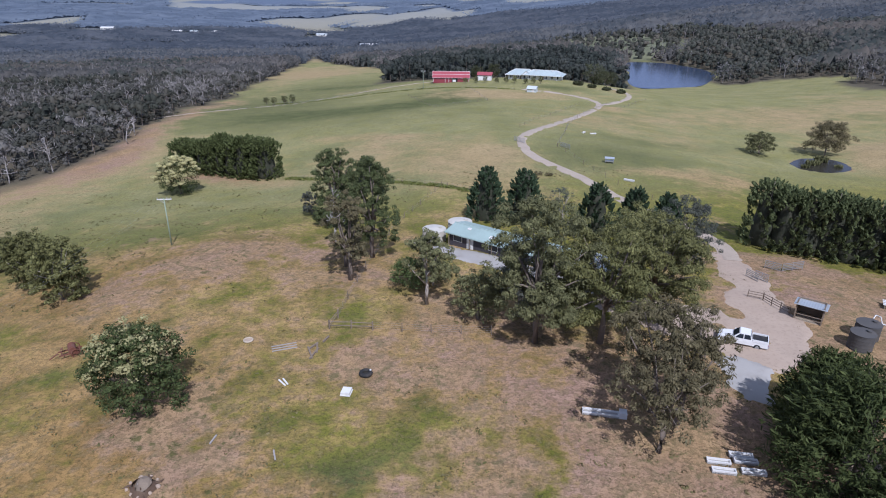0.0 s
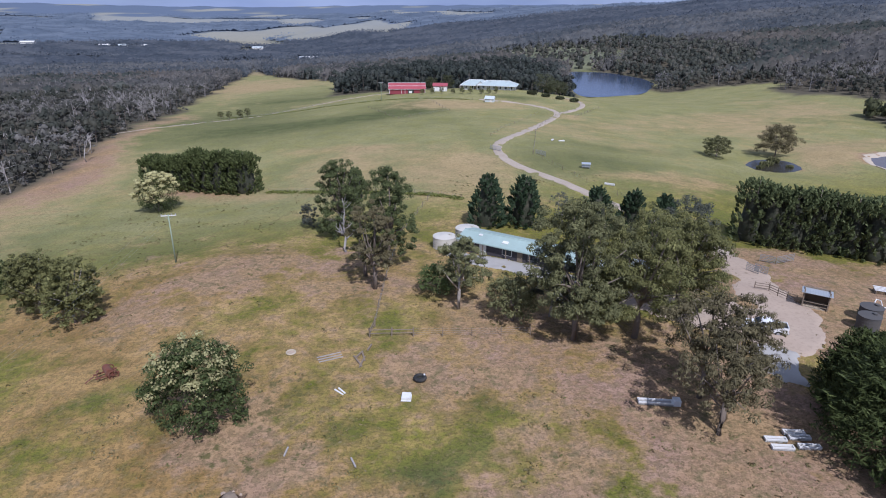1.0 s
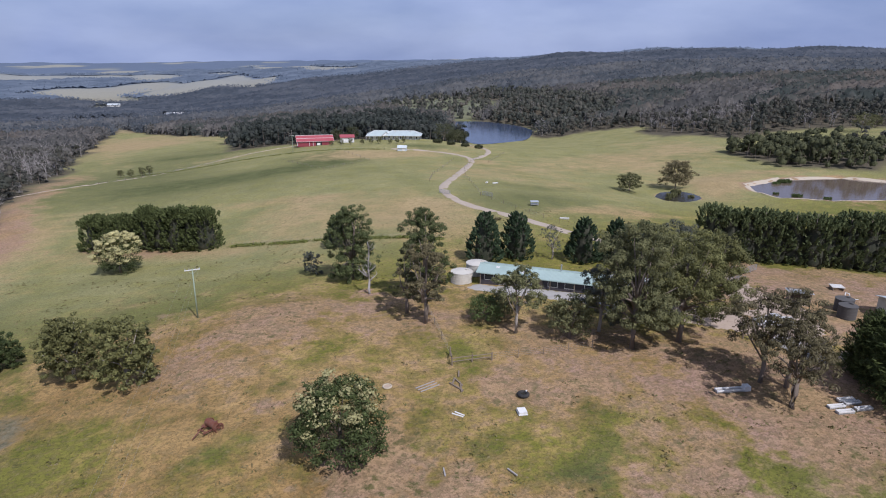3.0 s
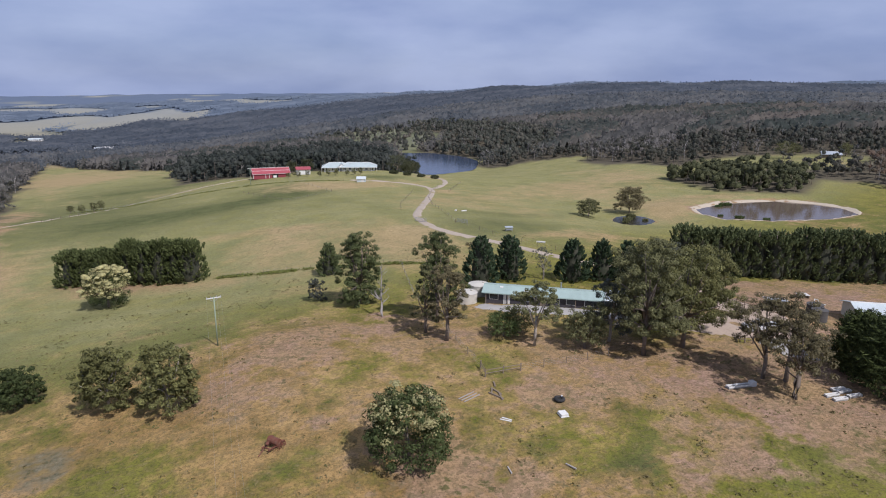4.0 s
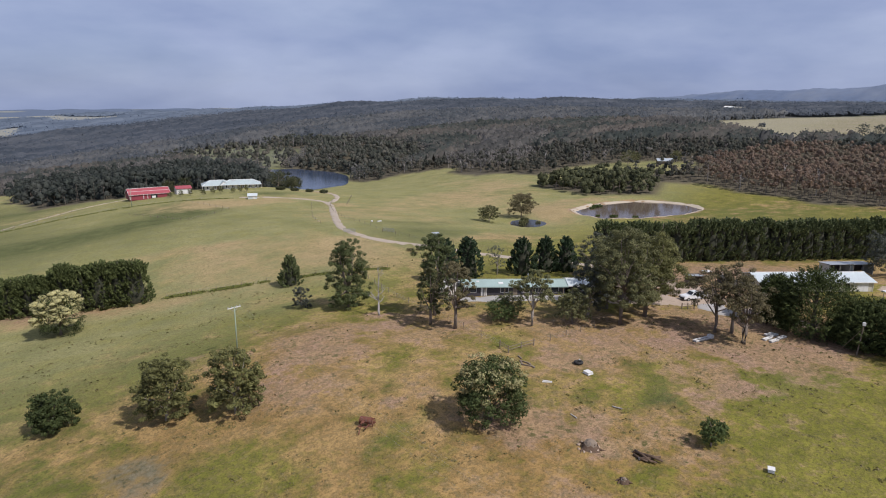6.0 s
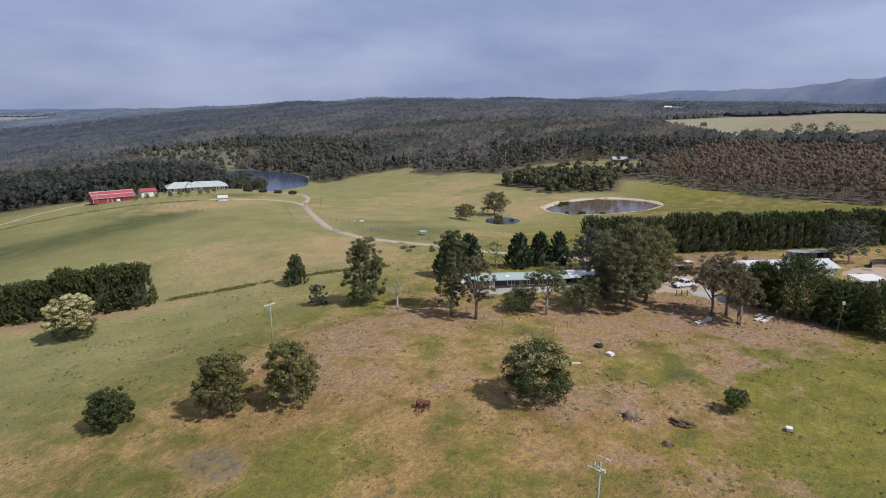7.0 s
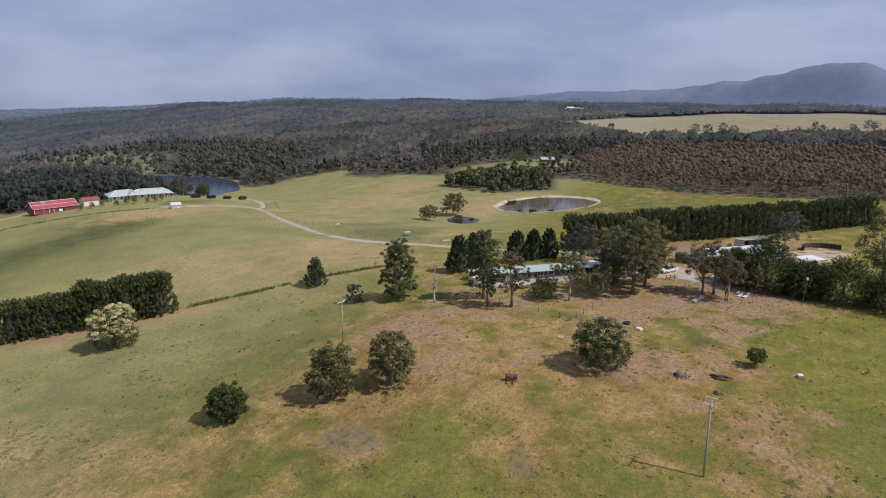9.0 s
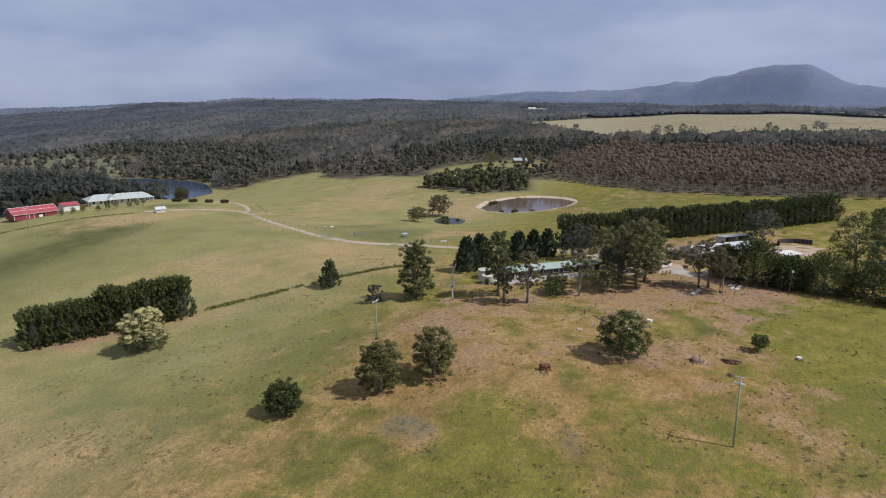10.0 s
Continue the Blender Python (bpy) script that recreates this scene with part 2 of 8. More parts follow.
    # far wood floor: haze put into the colour, bluer further off
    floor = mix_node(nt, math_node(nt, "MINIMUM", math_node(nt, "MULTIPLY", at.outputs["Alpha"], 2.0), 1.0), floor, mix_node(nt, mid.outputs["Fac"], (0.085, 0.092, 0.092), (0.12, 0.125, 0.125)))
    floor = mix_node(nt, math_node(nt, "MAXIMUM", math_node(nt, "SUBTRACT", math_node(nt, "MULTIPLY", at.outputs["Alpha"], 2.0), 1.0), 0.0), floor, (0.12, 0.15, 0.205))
    # open far ground and lake meadow: haze grey mixed into the colour
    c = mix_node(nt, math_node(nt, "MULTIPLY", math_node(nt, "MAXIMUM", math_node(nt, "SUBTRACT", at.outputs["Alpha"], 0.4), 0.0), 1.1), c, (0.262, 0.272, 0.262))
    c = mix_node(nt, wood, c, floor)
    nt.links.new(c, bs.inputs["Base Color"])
    bs.inputs["Roughness"].default_value = 0.95
    bs.inputs["Specular IOR Level"].default_value = 0.1
    h = math_node(nt, "ADD", math_node(nt, "MULTIPLY", fine.outputs["Fac"], 0.7), math_node(nt, "MULTIPLY", tiny.outputs["Fac"], 0.4))
    bump_to(nt, bs, h, 0.9, 0.45)
    return m


GRASS_A, GRASS_B, GRASS_C, GRASS_D = (0.138, 0.142, 0.024), (0.288, 0.262, 0.052), (0.34, 0.268, 0.078), (0.150, 0.168, 0.034)
GRAZED_A, GRAZED_B = (0.236, 0.234, 0.098), (0.355, 0.330, 0.150)
LUSH_SHADE_A, LUSH_SHADE_B = (0.092, 0.106, 0.038), (0.152, 0.164, 0.062)
STRAW_A, STRAW_B = (0.30, 0.195, 0.080), (0.50, 0.345, 0.150)
RUSSET_A, RUSSET_B = (0.235, 0.135, 0.042), (0.40, 0.25, 0.085)
EARTH_A, EARTH_B = (0.270, 0.170, 0.119), (0.455, 0.306, 0.217)
M_GROUND = ground_material()


def gravel_material(name, a, b):
    m, nt, bs = nodes_of(name)
    pos = nt.nodes.new("ShaderNodeNewGeometry").outputs["Position"]
    n1, n2, n3 = noise_node(nt, 0.25, 6, 0.6, pos), noise_node(nt, 2.2, 5, 0.65, pos), noise_node(nt, 14.0, 4, 0.7, pos)
    c = mix_node(nt, n1.outputs["Fac"], a, b)
    c = mix_node(nt, math_node(nt, "MULTIPLY", ramp_node(nt, n2.outputs["Fac"], 0.5, 0.7), 0.45), c, tuple(k * 0.62 for k in a))
    c = mix_node(nt, math_node(nt, "MULTIPLY", n3.outputs["Fac"], 0.3), c, tuple(k * 0.7 for k in b))
    nt.links.new(c, bs.inputs["Base Color"])
    bs.inputs["Roughness"].default_value = 0.93
    bump_to(nt, bs, n2.outputs["Fac"], 0.5, 0.06)
    return m


def water_material(name, colour, rough, ripple):
    m, nt, bs = nodes_of(name)
    pos = nt.nodes.new("ShaderNodeNewGeometry").outputs["Position"]
    big, small = noise_node(nt, 0.05, 4, 0.5, pos), noise_node(nt, 1.2, 4, 0.6, pos)
    nt.links.new(mix_node(nt, big.outputs["Fac"], tuple(k * 0.75 for k in colour), tuple(k * 1.25 for k in colour)), bs.inputs["Base Color"])
    bs.inputs["Roughness"].default_value, bs.inputs["IOR"].default_value = rough, 1.33
    bump_to(nt, bs, small.outputs["Fac"], ripple, 0.08)
    return m


M_GRAVEL = gravel_material("gravel", (0.34, 0.275, 0.205), (0.50, 0.42, 0.33))
M_YARD = gravel_material("yard gravel", (0.36, 0.27, 0.20), (0.50, 0.40, 0.305))
M_CLAY = gravel_material("pale clay bank", (0.42, 0.35, 0.25), (0.56, 0.48, 0.37))
M_CONCRETE = plain("concrete", (0.40, 0.38, 0.35), 0.85, scale=0.4, vary=0.2, dirty=0.4)
M_LAKE = water_material("lake water", (0.045, 0.065, 0.11), 0.12, 0.5)
M_DAM = water_material("dam water", (0.13, 0.10, 0.075), 0.08, 0.2)
M_POND = water_material("pond water", (0.035, 0.032, 0.024), 0.22, 0.5)
M_GUM = leaves("gum leaves", (0.050, 0.056, 0.026), (0.305, 0.298, 0.134), rough=0.55, spread=0.27, through=0.14)
M_GUM_DARK = leaves("dark thick gum leaves", (0.038, 0.044, 0.022), (0.135, 0.138, 0.070), spread=0.25, through=0.15)
M_GUM_OLIVE = leaves("olive gum leaves", (0.052, 0.057, 0.022), (0.335, 0.325, 0.120), rough=0.5, spread=0.27, through=0.14)
M_GUM_BROWN = leaves("brownish gum leaves", (0.080, 0.070, 0.036), (0.285, 0.245, 0.130), rough=0.5, spread=0.27, through=0.16)
M_GUM_GREY = leaves("grey-green leaves", (0.085, 0.092, 0.072), (0.17, 0.178, 0.14))
M_CONIFER = leaves("dark conifer sprays", (0.020, 0.036, 0.021), (0.096, 0.132, 0.066), through=0.12, spread=0.25, tuft=2.2)
M_CYPRESS = leaves("cypress sprays", (0.044, 0.060, 0.026), (0.222, 0.252, 0.106), through=0.18, spread=0.3, tuft=2.0, vary=0.1)
M_HEDGE = leaves("bright cypress sprays", (0.036, 0.050, 0.018), (0.190, 0.216, 0.078), through=0.14, spread=0.3, tuft=2.0, vary=0.06)
M_OLD_CYPRESS = leaves("old cypress sprays", (0.024, 0.036, 0.012), (0.135, 0.158, 0.052), through=0.12, spread=0.3, tuft=1.2, vary=0.12)
# near-black twigs: the shade inside conifers is put into this colour
M_CROWN_SHADE = plain("dark inner twigs standing for shade", (0.034, 0.038, 0.020), 0.95, scale=1.5, vary=0.4, dirty=0.3, bump=0.6, dist=0.05)
M_LIGHT = leaves("light green leaves", (0.075, 0.105, 0.034), (0.15, 0.185, 0.07))
M_ROUND = leaves("mid green leaves", (0.034, 0.048, 0.018), (0.165, 0.185, 0.075), spread=0.25, through=0.12)
M_WATTLE = leaves("wattle leaves", (0.026, 0.040, 0.014), (0.135, 0.160, 0.058), spread=0.3, through=0.14, tuft=1.4)
M_WEED = leaves("long green grass", (0.15, 0.17, 0.045), (0.25, 0.26, 0.08))
M_TIPS = leaves("pale yellow-green blossom tips", (0.30, 0.285, 0.12), (0.52, 0.48, 0.25))
M_BLOSSOM = leaves("cream blossom", (0.40, 0.37, 0.16), (0.72, 0.66, 0.36))
M_WOODS = leaves("forest leaves", (0.072, 0.075, 0.060), (0.160, 0.156, 0.122), tip=(0.26, 0.245, 0.22), through=0.4, spread=0.22, tuft=0.16, wide=0.5)
M_PINES = leaves("dark wood leaves", (0.070, 0.080, 0.066), (0.165, 0.168, 0.130), tip=(0.22, 0.20, 0.16), through=0.42, spread=0.25, tuft=0.16, wide=0.5)
M_PLANT = leaves("plantation leaves", (0.225, 0.165, 0.126), (0.43, 0.315, 0.225), tip=(0.17, 0.168, 0.12), through=0.45, spread=0.2, tuft=0.2, wide=0.3)
M_DARKWOOD = leaves("dark blackwood leaves", (0.025, 0.031, 0.028), (0.074, 0.084, 0.068), tip=(0.12, 0.12, 0.105), through=0.25, spread=0.3, tuft=0.3)
# far woods: haze is put into these leaf colours, paler and bluer further off
M_WOODS_HAZE = leaves("haze-paled grey eucalypt leaves", (0.128, 0.130, 0.125), (0.228, 0.220, 0.202), tip=(0.27, 0.25, 0.225), through=0.5, spread=0.45, tuft=0.28, wide=0.6)
M_HILLSIDE_HAZE = leaves("haze-tinted eucalypt leaves", (0.128, 0.148, 0.168), (0.206, 0.218, 0.226), tip=(0.228, 0.228, 0.222), through=0.5, spread=0.42, tuft=0.22, wide=0.8)
M_PINES_HAZE = leaves("haze-paled brown-green eucalypt leaves", (0.096, 0.114, 0.104), (0.192, 0.200, 0.170), tip=(0.235, 0.208, 0.178), through=0.5, spread=0.45, tuft=0.28, wide=0.8)
M_FAR_HAZE = leaves("haze-blue far forest", (0.092, 0.110, 0.136), (0.142, 0.158, 0.180), tip=(0.158, 0.170, 0.188), through=0.45, spread=0.35, tuft=0.14, wide=0.8)
M_FARTHEST_HAZE = leaves("haze-blue farthest forest", (0.130, 0.165, 0.215), (0.180, 0.215, 0.270), tip=(0.20, 0.235, 0.285), through=0.35, spread=0.1, tuft=0.05, wide=0.5)
M_BARK = plain("grey-brown bark", (0.21, 0.17, 0.135), 0.9, scale=1.2, vary=0.4, bump=0.8, dist=0.05)
M_PALEBARK = plain("pale gum bark", (0.42, 0.37, 0.31), 0.85, scale=0.8, vary=0.35, dirty=0.5, bump=0.4, dist=0.03)
M_DEADWOOD = plain("bleached dead wood", (0.38, 0.35, 0.325), 0.9, scale=1.0, vary=0.35, dirty=0.35)
M_TIMBER = plain("weathered timber", (0.23, 0.18, 0.13), 0.9, scale=1.5, vary=0.35, bump=0.5, dist=0.02)
M_ROOF_GREEN = sheet_metal("pale green roof sheets", (0.37, 0.47, 0.43), 0.5, 0.0, 0.2, "X")
M_ROOF_WHITE = sheet_metal("pale zinc roof sheets", (0.62, 0.68, 0.68), 0.4, 0.1, 0.3, "X")
M_ROOF_PALE = sheet_metal("pale grey-green roof sheets", (0.45, 0.52, 0.51), 0.5, 0.0, 0.3, "X")
M_ROOF_GREY = sheet_metal("grey roof sheets", (0.50, 0.54, 0.57), 0.4, 0.3, 0.3, "X")
M_ROOF_RED = sheet_metal("red roof sheets", (0.37, 0.075, 0.09), 0.55, 0.0, 0.3, "X")
M_WALL_RED = sheet_metal("dark red wall sheets", (0.25, 0.04, 0.055), 0.6, 0.0, 0.3, "X")
M_WALL_DARK = plain("dark brick wall and bay shade", (0.055, 0.05, 0.06), 0.85, scale=2.0, vary=0.3)
M_WALL_CREAM = plain("cream wall sheets", (0.55, 0.52, 0.42), 0.7, scale=0.6, vary=0.12)
M_WHITE = plain("white paint", (0.74, 0.73, 0.70), 0.6, scale=1.2, vary=0.1, dirty=0.3)
M_CARWHITE = plain("white car paint", (0.78, 0.78, 0.77), 0.25, scale=0.8, vary=0.04, dirty=0.12, bump=0.02)
M_GLASS_DARK = plain("dark window glass", (0.02, 0.025, 0.03), 0.08, scale=1.0, vary=0.2, dirty=0.05, bump=0.0)
M_RUBBER = plain("black rubber", (0.022, 0.022, 0.022), 0.85, vary=0.3)
M_STEEL = plain("galvanised steel", (0.45, 0.46, 0.47), 0.45, 0.6, vary=0.2)
M_RUST = plain("rusty iron", (0.17, 0.06, 0.035), 0.9, scale=2.0, vary=0.5, dirty=0.4)
M_TANK = plain("cream tank steel", (0.58, 0.55, 0.48), 0.6, scale=0.5, vary=0.15, dirty=0.35)
M_TANKDARK = plain("dark stained concrete tank", (0.09, 0.085, 0.08), 0.85, scale=0.6, vary=0.35, dirty=0.3)
M_SOILWOOD = plain("rotten brown wood", (0.12, 0.075, 0.045), 0.95, scale=2.0, vary=0.5, bump=0.7, dist=0.04)
M_POLE = plain("greenish treated pole", (0.30, 0.36, 0.26), 0.85, scale=1.0, vary=0.3)
# the blue of this hill is distance haze put into the base colour
M_HILL_HAZE = plain("haze-blue wooded hill", (0.125, 0.165, 0.25), 1.0, scale=0.0035, vary=0.35, fine=0.025, bump=0.0, dirt=(0.235, 0.26, 0.30), dirty=0.55)

# ---- shape of the land ----
LAND_X, LAND_Y = 20.0, 150.0
NEAR_HEIGHTS = [
    (-10, 52, 0.3), (15, 48, 0.8), (-45, 62, -1.2), (-35, 91, -0.5), (-54, 67, -2.6), (-82, 97, -7.0), (-65, 73, -4.2), (-49, 29, -2.0),
    (-13, 24, -0.4), (-42, 156, -8.6), (-20, 93, -0.9), (15, 184, -2.2), (63, 271, -9.0), (48, 326, -9.0), (0, 357, -11.0), (67, 355, -9.2),
    (-119, 300, -15.9), (-79, 334, -19.5), (117, 178, -9.8), (200, 149, -8.4), (195, 466, -26.5), (124, 442, -25.5), (170, 324, -14.3),
    (239, 382, -14.5), (272, 227, -4.0), (45, 64, 1.0), (30, 29, 1.0), (63, 34, 1.2), (-140, 180, -15.0), (0, 88, 0.3), (30, 100, -1.0), (47, 200, -4.8)]
FAR_HEIGHTS = [
    (-400, 500, -38), (-150, 700, -45), (207, 781, -22), (594, 385, 16), (450, 200, 6), (500, -200, 10), (-400, 0, -30), (-200, -300, -12), (200, -300, 0),
    (-1500, 1500, -70), (-300, 2000, -75), (300, 1500, -15), (900, 1700, 38), (1150, 1350, 52), (1600, 900, 52), (1143, 662, 34), (1500, 200, 40),
    (-2500, 4000, -15), (0, 4900, -10), (1500, 4500, 10), (3300, 3400, 40), (4500, 1800, 50), (4800, 0, 45), (0, -4800, 0), (-4800, 0, -10), (3000, -3500, 20)]


def squeeze(x, y):
    dx, dy = np.asarray(x, float) - LAND_X, np.asarray(y, float) - LAND_Y
    r = np.hypot(dx, dy) + 1e-9
    k = np.arcsinh(r / 150.0) / r
    return dx * k, dy * k


def spline_of(points):
    """A thin-plate spline through heights of the land."""
    p = np.array(points, float)
    u, v = squeeze(p[:, 0], p[:, 1])
    n = len(p)
    d2 = (u[:, None] - u) ** 2 + (v[:, None] - v) ** 2
    k = np.where(d2 > 0, d2 * np.log(d2 + 1e-12), 0.0) + np.eye(n) * 2e-3
    q = np.stack([np.ones(n), u, v], 1)
    a = np.block([[k, q], [q.T, np.zeros((3, 3))]])
    return u, v, np.linalg.solve(a, np.concatenate([p[:, 2], np.zeros(3)]))


LAND = spline_of(NEAR_HEIGHTS + FAR_HEIGHTS)


def broad_height(x, y):
    u, v = squeeze(x, y)
    shape = u.shape
    u, v = u.ravel(), v.ravel()
    cu, cv, w = LAND
    out = w[-3] + w[-2] * u + w[-1] * v
    for a, b, c in zip(cu, cv, w):
        d2 = (u - a) ** 2 + (v - b) ** 2
        out = out + c * d2 * np.log(d2 + 1e-12)
    return out.reshape(shape)


# ---- waters ----
LAKE = [(170, 624), (212, 622), (231, 570), (226, 527), (190, 466), (171, 460), (140, 450), (139, 480), (158, 540)]
DAM = [(150, 187), (173, 193), (200, 189), (210, 177), (212, 166), (205, 153), (182, 151), (158, 157), (144, 166), (144, 177)]
POND = [(106, 185), (113, 189), (121, 188), (120, 177), (112, 174), (106, 177)]
LAKE_Z, DAM_Z, POND_Z = -27.5, -9.4, -10.2


def edge_distance(poly, x, y):
    """Distance to a closed outline, negative inside."""
    p = np.array(poly, float)
    q = np.roll(p, -1, 0)
    best = np.full(x.shape, 1e9)
    inside = np.zeros(x.shape, bool)
    for (ax, ay), (bx, by) in zip(p, q):
        ex, ey = bx - ax, by - ay
        t = np.clip(((x - ax) * ex + (y - ay) * ey) / (ex * ex + ey * ey), 0, 1)
        best = np.minimum(best, np.hypot(x - ax - t * ex, y - ay - t * ey))
        cross = (ay > y) != (by > y)
        with np.errstate(divide="ignore", invalid="ignore"):
            inside ^= cross & (x < ex * (y - ay) / (ey if ey else 1e-9) + ax)
    return np.where(inside, -best, best)


def smooth(t):
    t = np.clip(t, 0, 1)
    return t * t * (3 - 2 * t)


def height(x, y):
    """The land's height, with banks and beds of the three waters."""
    x, y = np.asarray(x, float), np.asarray(y, float)
    h = broad_height(x, y)
    for poly, z, reach, bank in ((LAKE, LAKE_Z, 40.0, 0.3), (DAM, DAM_Z, 26.0, 0.9), (POND, POND_Z, 14.0, 0.15)):
        d = edge_distance(poly, x, y)
        shore = z + bank * smooth(d / 3.0) + np.minimum(d, 0) * 0.25 + np.clip(d - 5, 0, None) * 0.03
        h = np.where(d < reach, shore + (h - shore) * smooth((d - 4) / (reach - 4)), h)
    return h


def ground_z(x, y):
    return float(height(np.array([x]), np.array([y]))[0])


# ---- what covers the land: outlines in plan ----
FARM = [(-215, 20), (-155, 100), (-124, 140), (-115, 165), (-111, 190), (-111, 235), (-115, 278), (-124, 370), (-132, 428), (-155, 600), (-178, 890), (-195, 965), (-141, 798), (-85, 690), (-34, 600), (-46, 505), (-42, 412),
        (-14, 392), (4, 376), (32, 386), (70, 390), (98, 392), (128, 424), (136, 446), (139, 480), (160, 560), (175, 618), (212, 618), (231, 570), (226, 527), (196, 466), (226, 455), (250, 440), (262, 415), (240, 380), (228, 346),
        (242, 338), (246, 300), (258, 268), (262, 183), (250, 141), (245, 106), (238, 75), (239, 35), (246, 0), (250, -80), (200, -300), (-300, -300)]
CLUMP = [(204, 262), (198, 216), (222, 190), (250, 204), (256, 236), (232, 264)]
STRIP = [(256, 290), (275, 304), (300, 296), (335, 268), (345, 236), (305, 222), (272, 236), (262, 262)]
LAKE_FIELD = [(156, 655), (128, 880), (200, 880), (255, 835), (272, 728), (236, 648), (192, 628)]
BIG_FIELD = [(665, 445), (783, 447), (975, 384), (1148, 278), (1197, 137), (1150, -60), (740, -60), (600, -60), (575, 80), (515, 170), (485, 235), (500, 262), (566, 343)]
PALE_FIELDS = [BIG_FIELD, [(-303, 1914), (-266, 2133), (-229, 2379), (-139, 2570), (-10, 2600), (114, 2214), (17, 1735), (-66, 1818), (-156, 1779)], [(-1289, 3177), (-1052, 2567), (-739, 2771), (-329, 2887), (-26, 2809), (-26, 2966), (-348, 3068), (-839, 3172)], [(-165, 1095), (-110, 1090), (-108, 1180), (-160, 1180)], [(-330, 1500), (-270, 1500), (-270, 1620), (-330, 1620)], [(-680, 1470), (-560, 1470), (-560, 1590), (-680, 1590)], [(-860, 1500), (-770, 1500), (-770, 1610), (-860, 1610)], [(1150, 690), (1430, 775), (1320, 640), (1060, 590)], [(1290, -60), (1250, 100), (1700, 240), (1900, 100)],
               [(-330, 1150), (-250, 1210), (-120, 1190), (-200, 1120)], [(-700, 1240), (-560, 1300), (-480, 1240), (-600, 1190)]]
PINE_EDGE = [(238, 30), (238, 75), (245, 106), (250, 141), (262, 183), (300, 215), (430, 215), (430, -60), (250, -80)]


def inside(poly, x, y):
    return edge_distance(poly, x, y) < 0


def ragged(x, y, size, seed):
    """A cheap smooth noise from -1 to 1."""
    r = np.random.RandomState(seed)
    out = np.zeros(np.shape(x))
    for k in range(7):
        a, ph, f = r.uniform(0, 6.28), r.uniform(0, 6.28), r.uniform(0.6, 2.4) / size
        out = out + np.sin((x * math.cos(a) + y * math.sin(a)) * f * 6.28 + ph)
    return out / 3.2


def wander(x, y):
    """How far the forest's edge strays from its outline."""
    return 4.5 * ragged(x, y, 75, 77) + 2.0 * ragged(x, y, 24, 78)


